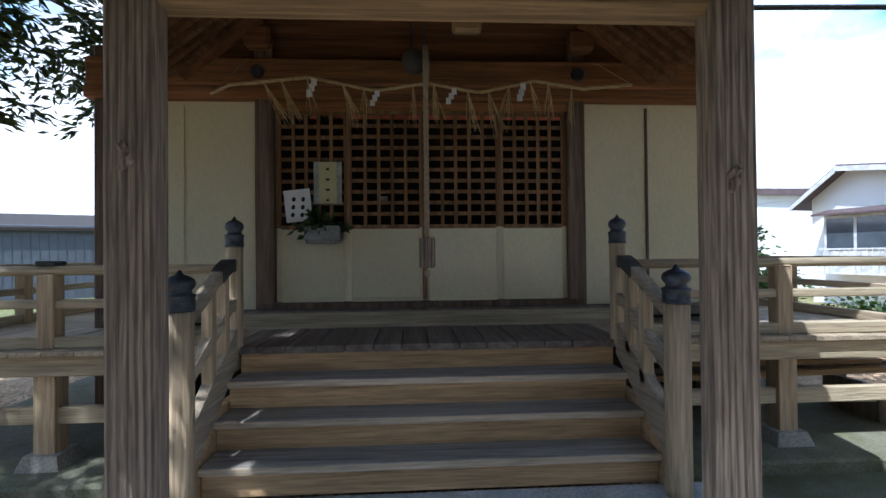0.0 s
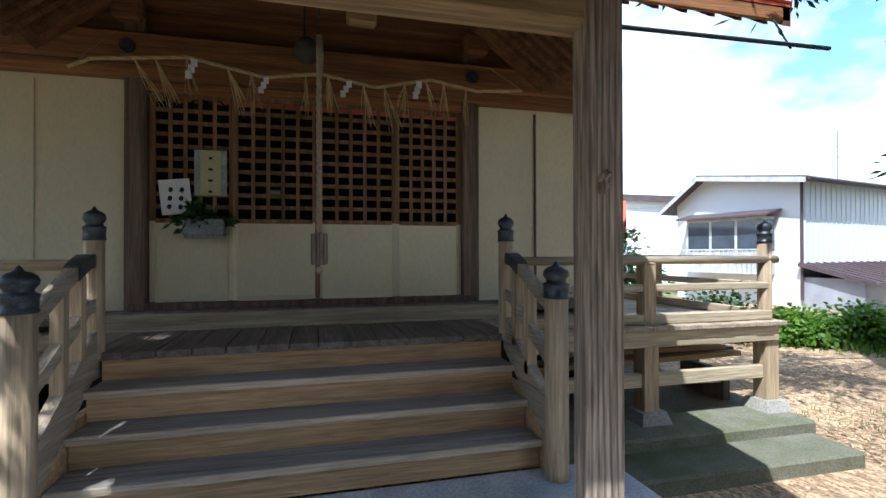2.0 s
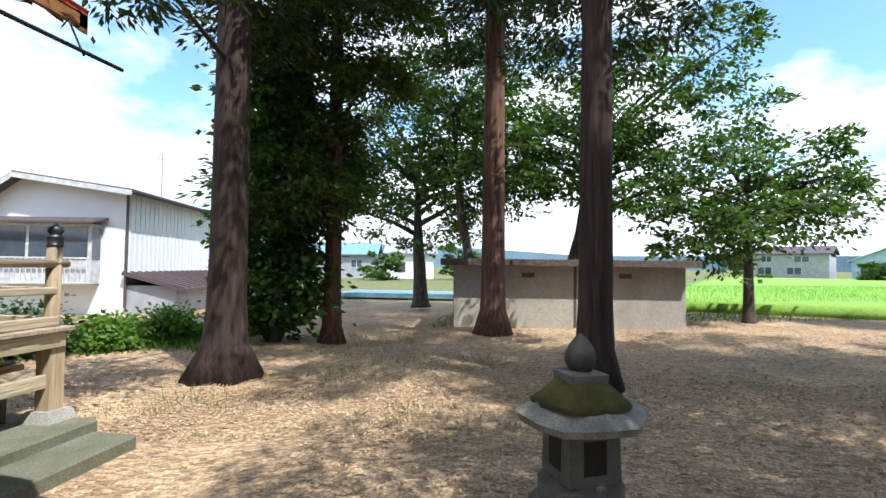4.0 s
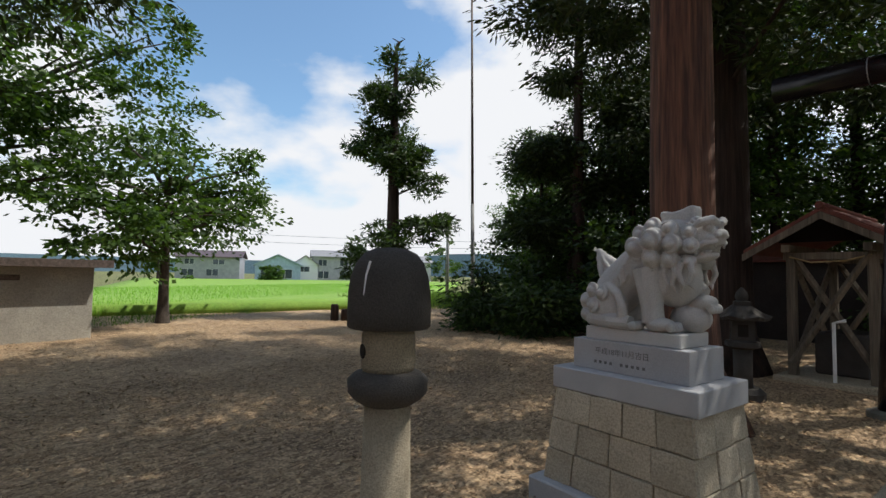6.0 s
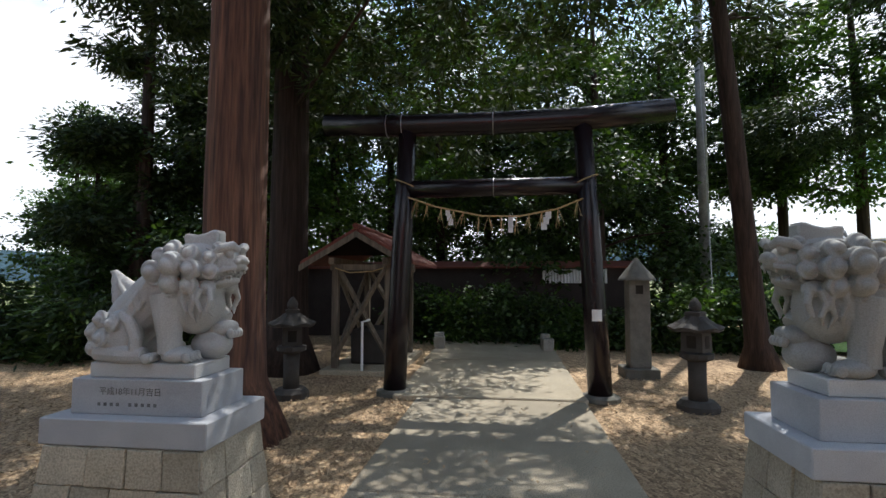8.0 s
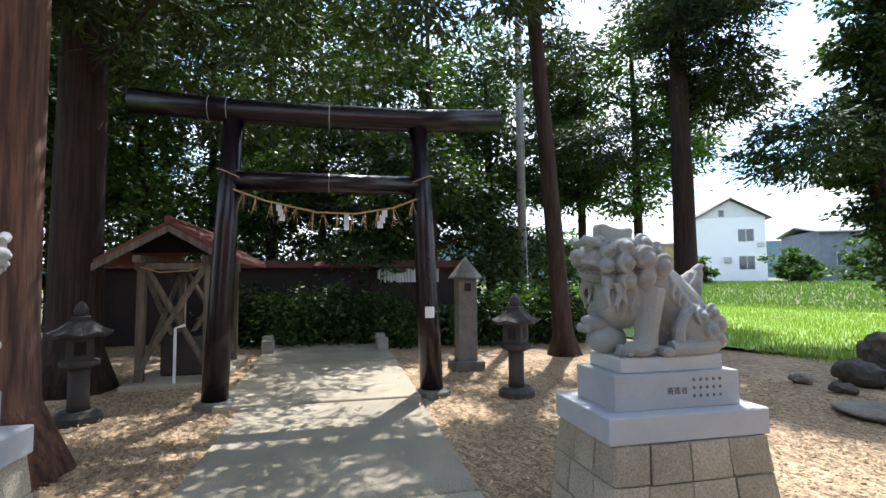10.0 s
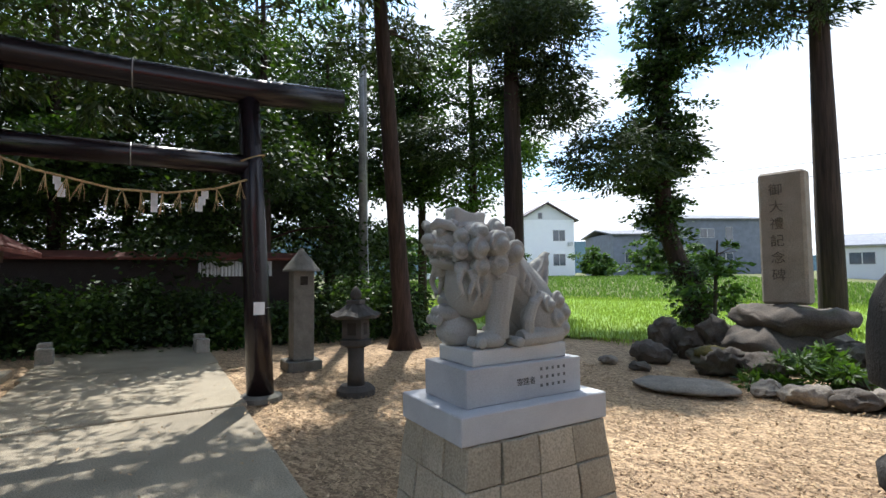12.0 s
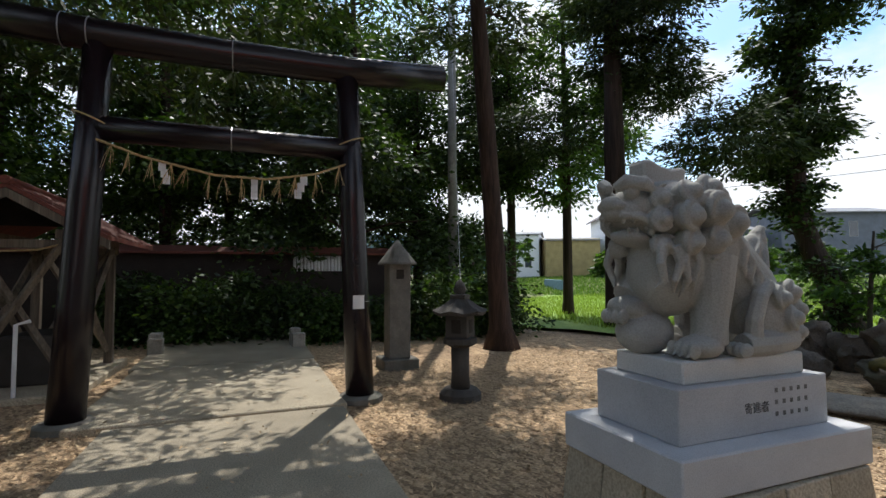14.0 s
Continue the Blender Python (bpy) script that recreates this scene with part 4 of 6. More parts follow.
tk = thing("plastic_tank", -1.01, 5.06, 1.63, 0, "clear plastic tank holding dark leaves by the door", "container")
part("tank", box(-0.165, 0.165, -0.1, 0.1, 0, 0.145, 0.015), TANKPLASTIC, tk)
part("bracket", box(-0.15, 0.15, -0.09, 0.12, -0.02, 0.0, 0.003), STEEL, tk)
foliage("leaves", [(0.0, 0, 0.2, 0.15, 0.07, 0.08)], 260, 0.09, 0.045, LEAF_DARK, tk, np.random.default_rng(5), clump=0.05, shell=0.1)


# ---- gate ----
gate = thing("torii_gate", *P(0.08, -7.2), 0, PHI, "dark lacquered torii gate of round logs over the path", "torii gate", kind="structure")
for s in (-1, 1):
    pts = [(s * (1.375 - 0.165 * f), 0, 0.05 + 3.6 * f) for f in (0, 0.3, 0.6, 1)]
    p = part("post", tube(pts, [0.158, 0.15, 0.14, 0.125], 28), TORII, gate, "tall round lacquered post", True)
    part("collar", lathe([(0.26, -0.02), (0.255, 0.035), (0.20, 0.06)], 11, at=(s * 1.375, 0, 0)), OLDSTONE, p, "stone footing")
    part("wire_band", tube([(s * 1.23 + 0.17 * math.cos(a), 0.17 * math.sin(a), 2.90 + 0.07 * s * math.cos(a)) for a in np.linspace(0, 6.283, 20)], 0.008, 5), STRAW, p)
part("top_log", rough(tube([(-2.38, 0, 3.82), (-1.2, 0, 3.75), (0, 0, 3.735), (1.2, 0, 3.745), (2.42, 0, 3.80)], 0.158, 28), 0.004, 1), TORII, gate, "thick round top log", True)
part("tie_log", tube([(-1.3, 0, 2.83), (1.3, 0, 2.83)], 0.125, 24), TORII, gate, "round tie log", True)
for u, z, r in ((0.0, 3.735, 0.162), (0.0, 2.83, 0.129), (1.28, 3.745, 0.162), (1.5, 3.75, 0.162)):
    part("wire_band", tube([(u, r * math.cos(a), z + r * math.sin(a)) for a in np.linspace(0, 6.283, 22)], 0.006, 5), STEEL, gate)
part("paper_label", tube([(-1.36 + 0.158 * math.cos(a) - 0.003, 0.158 * math.sin(a), 1.10) for a in np.linspace(1.2, 2.25, 8)], 0.001, 4), PAPER, gate)
bm = bmesh.new()
vs = [[bm.verts.new((-1.327 + 0.153 * math.cos(a), 0.153 * math.sin(a), z)) for a in np.linspace(1.15, 2.0, 9)] for z in (1.02, 1.17)]
for i in range(8):
    bm.faces.new((vs[0][i], vs[0][i + 1], vs[1][i + 1], vs[1][i]))
part("white_label", bm, PAPER, gate, "torn white paper label")
rope2 = thing("gate_straw_rope", *P(0.08, -7.2), 0, PHI, "straw rope with thin tassels slung under the tie log", "rope")
straw_rope("g", [(0, -1.24, 0.1, 2.66), (0.15, -0.85, 0.12, 2.50), (0.35, -0.35, 0.12, 2.41), (0.55, 0.15, 0.12, 2.42), (0.8, 0.8, 0.12, 2.56), (1, 1.24, 0.1, 2.72)], rope2, 0.012, 8,
           [(f, 0.2, rr, 4) for f, rr in ((0.06, 0.02), (0.16, -0.02), (0.24, 0.02), (0.31, 0.0), (0.38, 0.01), (0.45, 0.0), (0.52, -0.01), (0.58, 0.02), (0.65, 0.05), (0.71, 0.06), (0.78, 0.03), (0.86, 0.02), (0.93, 0.03))],
           [(0.2, 1.5, 0.03), (0.4, 1.3, 0.0), (0.74, 1.3, -0.02)])


# ---- guardian statues ----
def lion_mesh(mirror):
    """A seated guardian lion facing -x, one forepaw on a ball, its great mane in rows of curls."""
    bm = bmesh.new()
    e = lambda c, r, rot=(0, 0, 0), sub=3: ball(bm, c, r, rot, sub)

    def curl(x, y, z, r, s, turn=0.0, out=(0, 1, 0)):
        """A round boss held in a tapering swirl, standing out along out."""
        o = Vector((out[0], s * out[1], out[2])).normalized()
        c = Vector((x, s * y, z))
        ax = Vector((1, 0, 0)) - o * o.x
        ax.normalize()
        up = o.cross(ax)
        ball(bm, c, (r * 0.98, r * 0.98, r * 0.98), sub=3)
        ball(bm, c + o * r * 0.62, (r * 0.60, r * 0.60, r * 0.60), sub=3)
        pts, rad = [], []
        for q in range(18):
            f = q / 17
            a = turn + f * 4.9
            rr = r * (0.86 + 0.42 * max(0, f - 0.72) / 0.28)
            pts.append(c + o * r * (0.52 - 0.25 * f) + (ax * math.cos(a) + up * math.sin(a)) * rr)
            rad.append(r * (0.10 + 0.20 * math.sin(math.pi * min(1, f * 1.15 + 0.05))) if f < 0.8 else r * 0.12)
        tube(pts, rad, 7, bm)

    # body, chest and belly
    tube([(0.26, 0, 0.14), (0.17, 0, 0.24), (0.06, 0, 0.34), (-0.05, 0, 0.42), (-0.15, 0, 0.47)], [0.13, 0.145, 0.145, 0.155, 0.165], 22, bm)
    e((-0.19, 0, 0.33), (0.145, 0.155, 0.19))
    e((-0.255, 0, 0.31), (0.085, 0.12, 0.13))
    for k in range(5):
        e((0.145 - 0.05 * k, 0, 0.415 + 0.042 * k), (0.035, 0.03, 0.026), (0, 40, 0), 2)
    # skull, muzzle, jaws
    e((-0.20, 0, 0.525), (0.205, 0.165, 0.135))
    e((-0.345, 0, 0.545), (0.095, 0.115, 0.08))
    e((-0.405, 0, 0.535), (0.062, 0.088, 0.04), (0, -8, 0))
    e((-0.455, 0, 0.56), (0.03, 0.05, 0.028))
    e((-0.355, 0, 0.432), (0.085, 0.078, 0.03), (0, 10, 0))
    e((-0.40, 0, 0.448), (0.035, 0.05, 0.014), (0, 10, 0), 2)
    for s in (-1, 1):
        e((-0.455, s * 0.045, 0.55), (0.02, 0.022, 0.018), (0, 0, 0), 2)
        e((-0.415, s * 0.062, 0.595), (0.026, 0.03, 0.026), (0, 0, 0), 2)
        tube([(-0.445, s * 0.02, 0.615), (-0.435, s * 0.06, 0.635), (-0.39, s * 0.105, 0.62), (-0.35, s * 0.125, 0.59)], [0.02, 0.028, 0.026, 0.008], 8, bm)
        tube([(-0.455, s * 0.05, 0.515), (-0.40, s * 0.088, 0.505), (-0.345, s * 0.10, 0.475), (-0.36, s * 0.09, 0.44)], [0.014, 0.016, 0.017, 0.012], 7, bm)
        for k in range(3):
            e((-0.445 + 0.035 * k, s * (0.052 + 0.012 * k), 0.492), (0.008, 0.009, 0.016), (0, 0, 0), 1)
            e((-0.42 + 0.03 * k, s * (0.05 + 0.010 * k), 0.462), (0.007, 0.008, 0.012), (0, 0, 0), 1)
        # rows of mane curls over the side of the head
        for (x, y, z, r, tn) in ((-0.325, 0.105, 0.405, 0.040, 1.0), (-0.245, 0.15, 0.415, 0.050, 2.2), (-0.145, 0.165, 0.425, 0.054, 3.2),
                                 (-0.345, 0.125, 0.495, 0.042, 0.5), (-0.262, 0.165, 0.505, 0.054, 1.4), (-0.155, 0.175, 0.525, 0.064, 2.6), (-0.035, 0.145, 0.49, 0.060, 3.4),
                                 (-0.335, 0.115, 0.57, 0.041, 0.2), (-0.245, 0.145, 0.582, 0.052, 1.0), (-0.135, 0.13, 0.60, 0.056, 2.2), (-0.04, 0.09, 0.57, 0.053, 3.0)):
            curl(x, y, z, r, s, tn, (-0.25 if x < -0.3 else 0.1, 1, 0.35 if z > 0.57 else -0.05))
        curl(-0.34, 0.05, 0.625, 0.034, s, 0.5, (-0.5, 0.3, 0.8))
        # ear, swept back under the brow
        e((-0.19, s * 0.19, 0.57), (0.05, 0.016, 0.026), (0, -25, 0), 2)
        # beard and breast locks
        for k in range(8):
            x = -0.345 + 0.042 * k
            y = 0.075 + 0.075 * math.sin(math.pi * min(1, 0.25 + k / 8))
            w = 0.016 * (1 if k % 2 else -1)
            lo = 0.205 + 0.018 * abs(k - 2.5)
            tube([(x, s * y, 0.40), (x + w, s * (y + 0.010), 0.34), (x - w * 0.4, s * (y + 0.002), 0.28), (x + w * 0.8, s * (y - 0.025), lo)], [0.020, 0.017, 0.014, 0.004], 7, bm)
        # locks down the neck
        for k in range(4):
            x0, z0 = 0.0 + 0.035 * k, 0.46 - 0.045 * k
            tube([(x0, s * 0.125, z0), (x0 + 0.035, s * 0.145, z0 - 0.07), (x0 + 0.025, s * 0.145, z0 - 0.13), (x0 + 0.055, s * 0.135, z0 - 0.19 + 0.02 * k)], [0.024, 0.022, 0.016, 0.004], 7, bm)
        # thigh with a raised edge, hind foot and toes
        e((0.19, s * 0.105, 0.135), (0.135, 0.075, 0.135), (0, -15, 0))
        tube([(0.055, s * 0.155, 0.035), (0.05, s * 0.165, 0.13), (0.085, s * 0.165, 0.215), (0.15, s * 0.15, 0.26), (0.22, s * 0.13, 0.26)], [0.035, 0.032, 0.03, 0.024, 0.008], 9, bm)
        tube([(0.30, s * 0.125, 0.045), (0.14, s * 0.155, 0.042), (0.0, s * 0.155, 0.04)], [0.045, 0.048, 0.042], 10, bm)
        for k in range(4):
            e((-0.035, s * (0.118 + 0.026 * k), 0.028), (0.032, 0.015, 0.028), (0, 0, 0), 2)
        # curls of the rump
        for (x, y, z, r, tn) in ((0.185, 0.155, 0.205, 0.048, 2.0), (0.27, 0.135, 0.225, 0.048, 2.6), (0.245, 0.16, 0.13, 0.047, 1.2), (0.33, 0.115, 0.155, 0.050, 3.2), (0.325, 0.125, 0.07, 0.042, 4.0)):
            curl(x, y, z, r, s, tn, (0.25, 1, 0.15))
    # planted foreleg, and the other resting upon a ball
    tube([(-0.09, 0.10, 0.36), (-0.105, 0.115, 0.24), (-0.115, 0.115, 0.13), (-0.12, 0.115, 0.05)], [0.095, 0.076, 0.062, 0.064], 16, bm)
    e((-0.165, 0.115, 0.04), (0.09, 0.07, 0.045))
    for k in range(4):
        e((-0.245, 0.068 + 0.031 * k, 0.033), (0.026, 0.0155, 0.031), (0, 0, 0), 2)
        tube([(-0.262, 0.068 + 0.031 * k, 0.028), (-0.282, 0.068 + 0.031 * k, 0.012)], [0.008, 0.003], 6, bm)
    tube([(-0.12, -0.09, 0.35), (-0.21, -0.105, 0.27), (-0.30, -0.10, 0.205)], [0.10, 0.078, 0.064], 14, bm)
    e((-0.305, -0.08, 0.165), (0.09, 0.08, 0.05), (0, 14, 0))
    for k in range(4):
        e((-0.38, -0.127 + 0.031 * k, 0.14), (0.024, 0.0155, 0.028), (0, 0, 0), 2)
    e((-0.255, -0.06, 0.08), (0.115, 0.10, 0.088))
    # leaf-shaped crest on the crown, dipping along its top
    bmp = bmesh.new()
    prof = ((-0.14, 0.60), (-0.33, 0.60), (-0.335, 0.65), (-0.335, 0.725), (-0.30, 0.732), (-0.255, 0.712), (-0.20, 0.70), (-0.15, 0.712), (-0.12, 0.705))
    rows = [[bmp.verts.new((x, y, z)) for x, z in prof] for y in (-0.045, 0.045)]
    bmp.faces.new(rows[0])
    bmp.faces.new(rows[1][::-1])
    for k in range(len(prof)):
        q = (k + 1) % len(prof)
        bmp.faces.new((rows[0][q], rows[0][k], rows[1][k], rows[1][q]))
    bmesh.ops.recalc_face_normals(bmp, faces=bmp.faces)
    bmesh.ops.bevel(bmp, geom=bmp.edges[:], offset=0.008, segments=2, affect="EDGES")
    join(bm, bmp)
    # flame tail: a broad fluted blade with a hooked tip
    e((0.225, 0, 0.33), (0.085, 0.055, 0.12), (0, 14, 0))
    e((0.27, 0, 0.385), (0.068, 0.05, 0.085), (0, 12, 0))
    e((0.30, 0, 0.435), (0.042, 0.04, 0.05), (0, 25, 0))
    tube([(0.285, 0, 0.42), (0.31, 0, 0.465), (0.33, 0, 0.49), (0.36, 0, 0.495)], [0.04, 0.032, 0.02, 0.005], 12, bm)
    for s in (-1, 1):
        tube([(0.16, s * 0.04, 0.27), (0.20, s * 0.055, 0.35), (0.255, s * 0.045, 0.41), (0.30, s * 0.02, 0.475)], [0.016, 0.018, 0.014, 0.005], 7, bm)
        tube([(0.25, s * 0.045, 0.26), (0.275, s * 0.055, 0.33), (0.29, s * 0.045, 0.39), (0.335, s * 0.012, 0.47)], [0.016, 0.017, 0.014, 0.005], 7, bm)
    for v in bm.verts:
        v.co.z = max(v.co.z, -0.01)
        if mirror:
            v.co.y = -v.co.y
    return bm


def statue(name, u, s, stone, open_mouth, label):
    """s: +1 faces across the path towards -u, -1 towards +u."""
    x, y = P(u, -3.06)
    b = lion_mesh(s < 0)
    if s < 0:
        bmesh.ops.transform(b, matrix=Matrix.Rotation(math.pi, 4, "Z"), verts=b.verts)
    bmesh.ops.translate(b, vec=(s * -0.005, 0, 0), verts=b.verts)
    ob = solid(name, b, stone, label, "statue", "", True)
    ob.matrix_basis = pose(x, y, 1.10, 0, 0, PHI)
    r = ob.modifiers.new("fuse", "REMESH")
    r.mode, r.voxel_size, r.use_smooth_shade = "VOXEL", 0.0042, True
    return ob


def pedestal(name, u, s, label):
    t = thing(name, *P(u, -3.06), 0, PHI, label, "pedestal")
    part("base_slab", box(-0.57, 0.57, -0.42, 0.42, -0.04, 0.13, 0.01), GRANITE, t)
    part("core", lathe([(0.385, 0.13), (0.335, 0.70)], square=True), JOINT, t)
    t.children[-1].scale = (1.28, 0.86, 1)
    # battered courses of separate blocks
    rg = np.random.default_rng(11 if s > 0 else 12)
    for c in range(3):
        z0, z1 = 0.13 + 0.19 * c, 0.13 + 0.19 * (c + 1) - 0.006
        for face in range(4):
            long = face % 2 == 0
            hw = (0.50 if long else 0.345)
            other = (0.345 if long else 0.50)
            n = 4 if long else 3
            cuts = np.cumsum(np.r_[0, rg.uniform(0.8, 1.2, n)])
            cuts = cuts / cuts[-1] * 2 - 1
            for i in range(n):
                k0, k1 = 1 - 0.12 * c / 2.9, 1 - 0.12 * (c + 1) / 2.9
                a, b2 = cuts[i] + 0.007, cuts[i + 1] - 0.007
                dp = 0.012 * rg.random()
                bm = bmesh.new()
                vs = [bm.verts.new(v) for v in ((a * hw * k0, -other * k0 - dp, z0), (b2 * hw * k0, -other * k0 - dp, z0), (b2 * hw * k1, -other * k1 - dp, z1), (a * hw * k1, -other * k1 - dp, z1), (a * hw * k0, -other * k0 + 0.08, z0), (b2 * hw * k0, -other * k0 + 0.08, z0), (b2 * hw * k1, -other * k1 + 0.08, z1), (a * hw * k1, -other * k1 + 0.08, z1))]
                for f in ((0, 1, 2, 3), (5, 4, 7, 6), (4, 0, 3, 7), (1, 5, 6, 2), (3, 2, 6, 7), (4, 5, 1, 0)):
                    bm.faces.new([vs[q] for q in f])
                bmesh.ops.bevel(bm, geom=bm.edges[:], offset=0.004, segments=1, affect="EDGES")
                bmesh.ops.subdivide_edges(bm, edges=bm.edges[:], cuts=1, use_grid_fill=True)
                rough(bm, 0.006, 14, c * 3 + i + face)
                bmesh.ops.transform(bm, matrix=Matrix.Rotation(face * math.pi / 2, 4, "Z"), verts=bm.verts)
                part("stone_block", bm, ASHLAR, t)
    part("cap_slab", box(-0.467, 0.467, -0.30, 0.30, 0.70, 0.835, 0.006), GRANITE, t, "smooth granite cap slab")
    d = part("name_block", box(-0.375, 0.375, -0.205, 0.205, 0.835, 1.02, 0.004), GRANITE, t, "polished granite name block")
    part("foot_slab", box(-0.31, 0.31, -0.165, 0.165, 1.02, 1.10, 0.006), LIONSTONE, t)
    if s > 0:
        words("平成18年11月吉日", 0.045, ENGRAVE, d, pose(0.03, 0.2065, 0.955, 90, 0, 180), depth=0.0008)
        for i in range(10):
            if i != 4:
                part("worn_letter", box(0.20 - i * 0.036, 0.218 - i * 0.036, 0.2045, 0.2055, 0.88, 0.898, 0), ENGRAVE, d)
    else:
        words("寄進者", 0.042, ENGRAVE, d, pose(0.01, 0.2065, 0.925, 90, 0, 180), depth=0.0008)
        for r2 in range(3):
            for i in range(5):
                part("worn_letter", box(-0.10 - i * 0.04, -0.084 - i * 0.04, 0.2045, 0.2055, 0.972 - 0.042 * r2, 0.988 - 0.042 * r2, 0), ENGRAVE, d)
    return t


pedestal("statue_pedestal", 1.87, 1, "stepped granite pedestal with rough stone courses and carved lettering")
pedestal("statue_pedestal", -1.82, -1, "stepped granite pedestal with rough stone courses and carved lettering")
statue("guardian_lion_statue", 1.87, 1, LIONSTONE, True, "pale carved granite guardian lion seated with upright tail")
statue("guardian_lion_statue", -1.82, -1, LIONSTONE_B, False, "greyer weathered granite guardian lion seated with curled mane")


# ---- lanterns ----
def round_lantern(x, y, label):
    t = thing("mushroom_lantern", x, y, 0, 0, label, "stone lantern")
    part("shaft", lathe([(0.105, -0.05), (0.10, 0.3), (0.088, 0.94)], 24), SANDSTONE, t, "", True)
    part("collar_ring", lathe([(0.10, 0.915), (0.13, 0.935), (0.152, 0.96), (0.155, 1.005), (0.13, 1.03), (0.10, 1.04)], 28), DARKSTONE, t, "dark grey stone ring", True)
    h = part("fire_box", lathe([(0.098, 1.035), (0.104, 1.06), (0.103, 1.17), (0.098, 1.20)], 24), SANDSTONE, t, "pale stone drum with a round hole", True)
    # the hole is a near-black disc, its inner shade painted on
    bm = tube([(0.098 * math.cos(1.1), 0.098 * math.sin(1.1), 1.115), (0.106 * math.cos(1.1), 0.106 * math.sin(1.1), 1.115)], 0.028, 16)
    part("round_opening", bm, SHADE_BLACK, h)
    cap = [(0.02, 1.20), (0.152, 1.20), (0.161, 1.207), (0.162, 1.27), (0.159, 1.34), (0.150, 1.40), (0.132, 1.45), (0.105, 1.485), (0.065, 1.505), (0.02, 1.51)]
    part("dome_cap", rough(lathe(cap, 32), 0.002, 12), DARKSTONE, t, "dark weathered dome cap", True)
    part("paint_streak", tube([(0.134 * math.cos(q), 0.134 * math.sin(q), 1.452) if i == 0 else (rr * math.cos(q), rr * math.sin(q), zz) for i, (q, rr, zz) in enumerate(((1.75, 0, 0), (1.72, 0.1525, 1.40), (1.7, 0.161, 1.33)))], [0.005, 0.004, 0.002], 6), PAPER, t, "white dried streak")
    return t


round_lantern(1.45, -1.66, "dark dome-capped stone lantern on a pale round shaft")
round_lantern(-2.02, -0.74, "dark dome-capped stone lantern on a pale round shaft")


def roofed_lantern(name, x, y, k, rz, stone, moss, label, n=6, sink=0.0):
    """A stone lantern with a sweeping roof, k times its drawn size."""
    t = thing(name, x, y, -sink, rz, label, "stone lantern")
    z = lambda rows: [(r * k, q * k) for r, q in rows]
    if sink:
        part("foot", rough(lathe([(0.30, sink - 0.05), (0.29, sink + 0.10), (0.24, 0.64 * k)], 14), 0.01, 4), stone, t)
    else:
        part("foot", lathe(z([(0.26, -0.05), (0.26, 0.06), (0.20, 0.12)]), 12), stone, t)
        part("shaft", lathe(z([(0.12, 0.12), (0.11, 0.3), (0.115, 0.62)]), 14), stone, t, "", True)
    part("collar", lathe(z([(0.13, 0.62), (0.21, 0.66), (0.21, 0.72), (0.13, 0.74)]), 12), stone, t)
    f = part("fire_box", lathe(z([(0.14, 0.74), (0.135, 1.0)]), square=True), stone, t)
    for q in range(4):
        # near-black plate painted as the shade of a window opening
        bm = box(-0.06 * k, 0.06 * k, 0.128 * k, 0.141 * k, 0.79 * k, 0.95 * k, 0)
        bmesh.ops.transform(bm, matrix=Matrix.Rotation(q * math.pi / 2, 4, "Z"), verts=bm.verts)
        part("window_opening", bm, SHADE_BLACK, f)
    bm = bmesh.new()
    rings = []
    for r, zz, lift in ((0.12, 1.0, 0), (0.33, 1.0, 0.03), (0.345, 1.035, 0.035), (0.24, 1.10, 0.01), (0.13, 1.19, 0), (0.10, 1.21, 0)):
        ring = []
        for i in range(n * 4):
            a = 2 * math.pi * i / (n * 4)
            corner = abs(((i % 4) - 0) if (i % 4) <= 2 else 4 - (i % 4)) / 2
            rr = r * (1 - 0.13 * corner)
            ring.append(bm.verts.new((rr * k * math.cos(a), rr * k * math.sin(a), (zz + lift * (1 - corner)) * k)))
        rings.append(ring)
    for a, b in zip(rings, rings[1:]):
        for i in range(n * 4):
            bm.faces.new((a[i], a[(i + 1) % (n * 4)], b[(i + 1) % (n * 4)], b[i]))
    bm.faces.new(rings[0][::-1])
    bm.faces.new(rings[-1])
    r = part("roof_stone", rough(bm, 0.006 * k, 9), MOSSSTONE if moss else stone, t, "sweeping stone roof")
    if moss:
        m = lathe(z([(0.245, 1.105), (0.20, 1.145), (0.135, 1.20), (0.10, 1.213)]), 24)
        part("moss_cover", rough(m, 0.012, 22), MOSS, r, "brown-green moss cushion", True)
    part("neck", lathe(z([(0.095, 1.20), (0.10, 1.25), (0.07, 1.26)]), square=True), stone, t)
    part("finial", lathe(z([(0.05, 1.25), (0.075, 1.29), (0.078, 1.33), (0.06, 1.38), (0.03, 1.42), (0.008, 1.44)]), 16), DARKSTONE, t, "onion-shaped stone finial", True)
    return t


roofed_lantern("stone_lantern", 2.95, -0.39, 1.12, 22, OLDSTONE, True, "low stone lantern with moss on its sweeping roof", 4, 0.56)
roofed_lantern("stone_lantern", 0.85, -7.35, 0.92, 10, DARKSTONE, False, "dark stone lantern in deep shade by the cedar")
roofed_lantern("stone_lantern", -4.12, -5.93, 0.93, 30, DARKSTONE, False, "small dark mossy stone lantern beside the gate")
pl = thing("pillar_lantern", -4.55, -8.0, 0, PHI, "tall square grey pillar lantern with a cone roof", "stone lantern")
part("base", box(-0.27, 0.27, -0.27, 0.27, -0.05, 0.14, 0.015), OLDSTONE, pl)
part("pillar", rough(box(-0.165, 0.165, -0.165, 0.165, 0.14, 1.56, 0.01), 0.003, 4), OLDSTONE, pl)
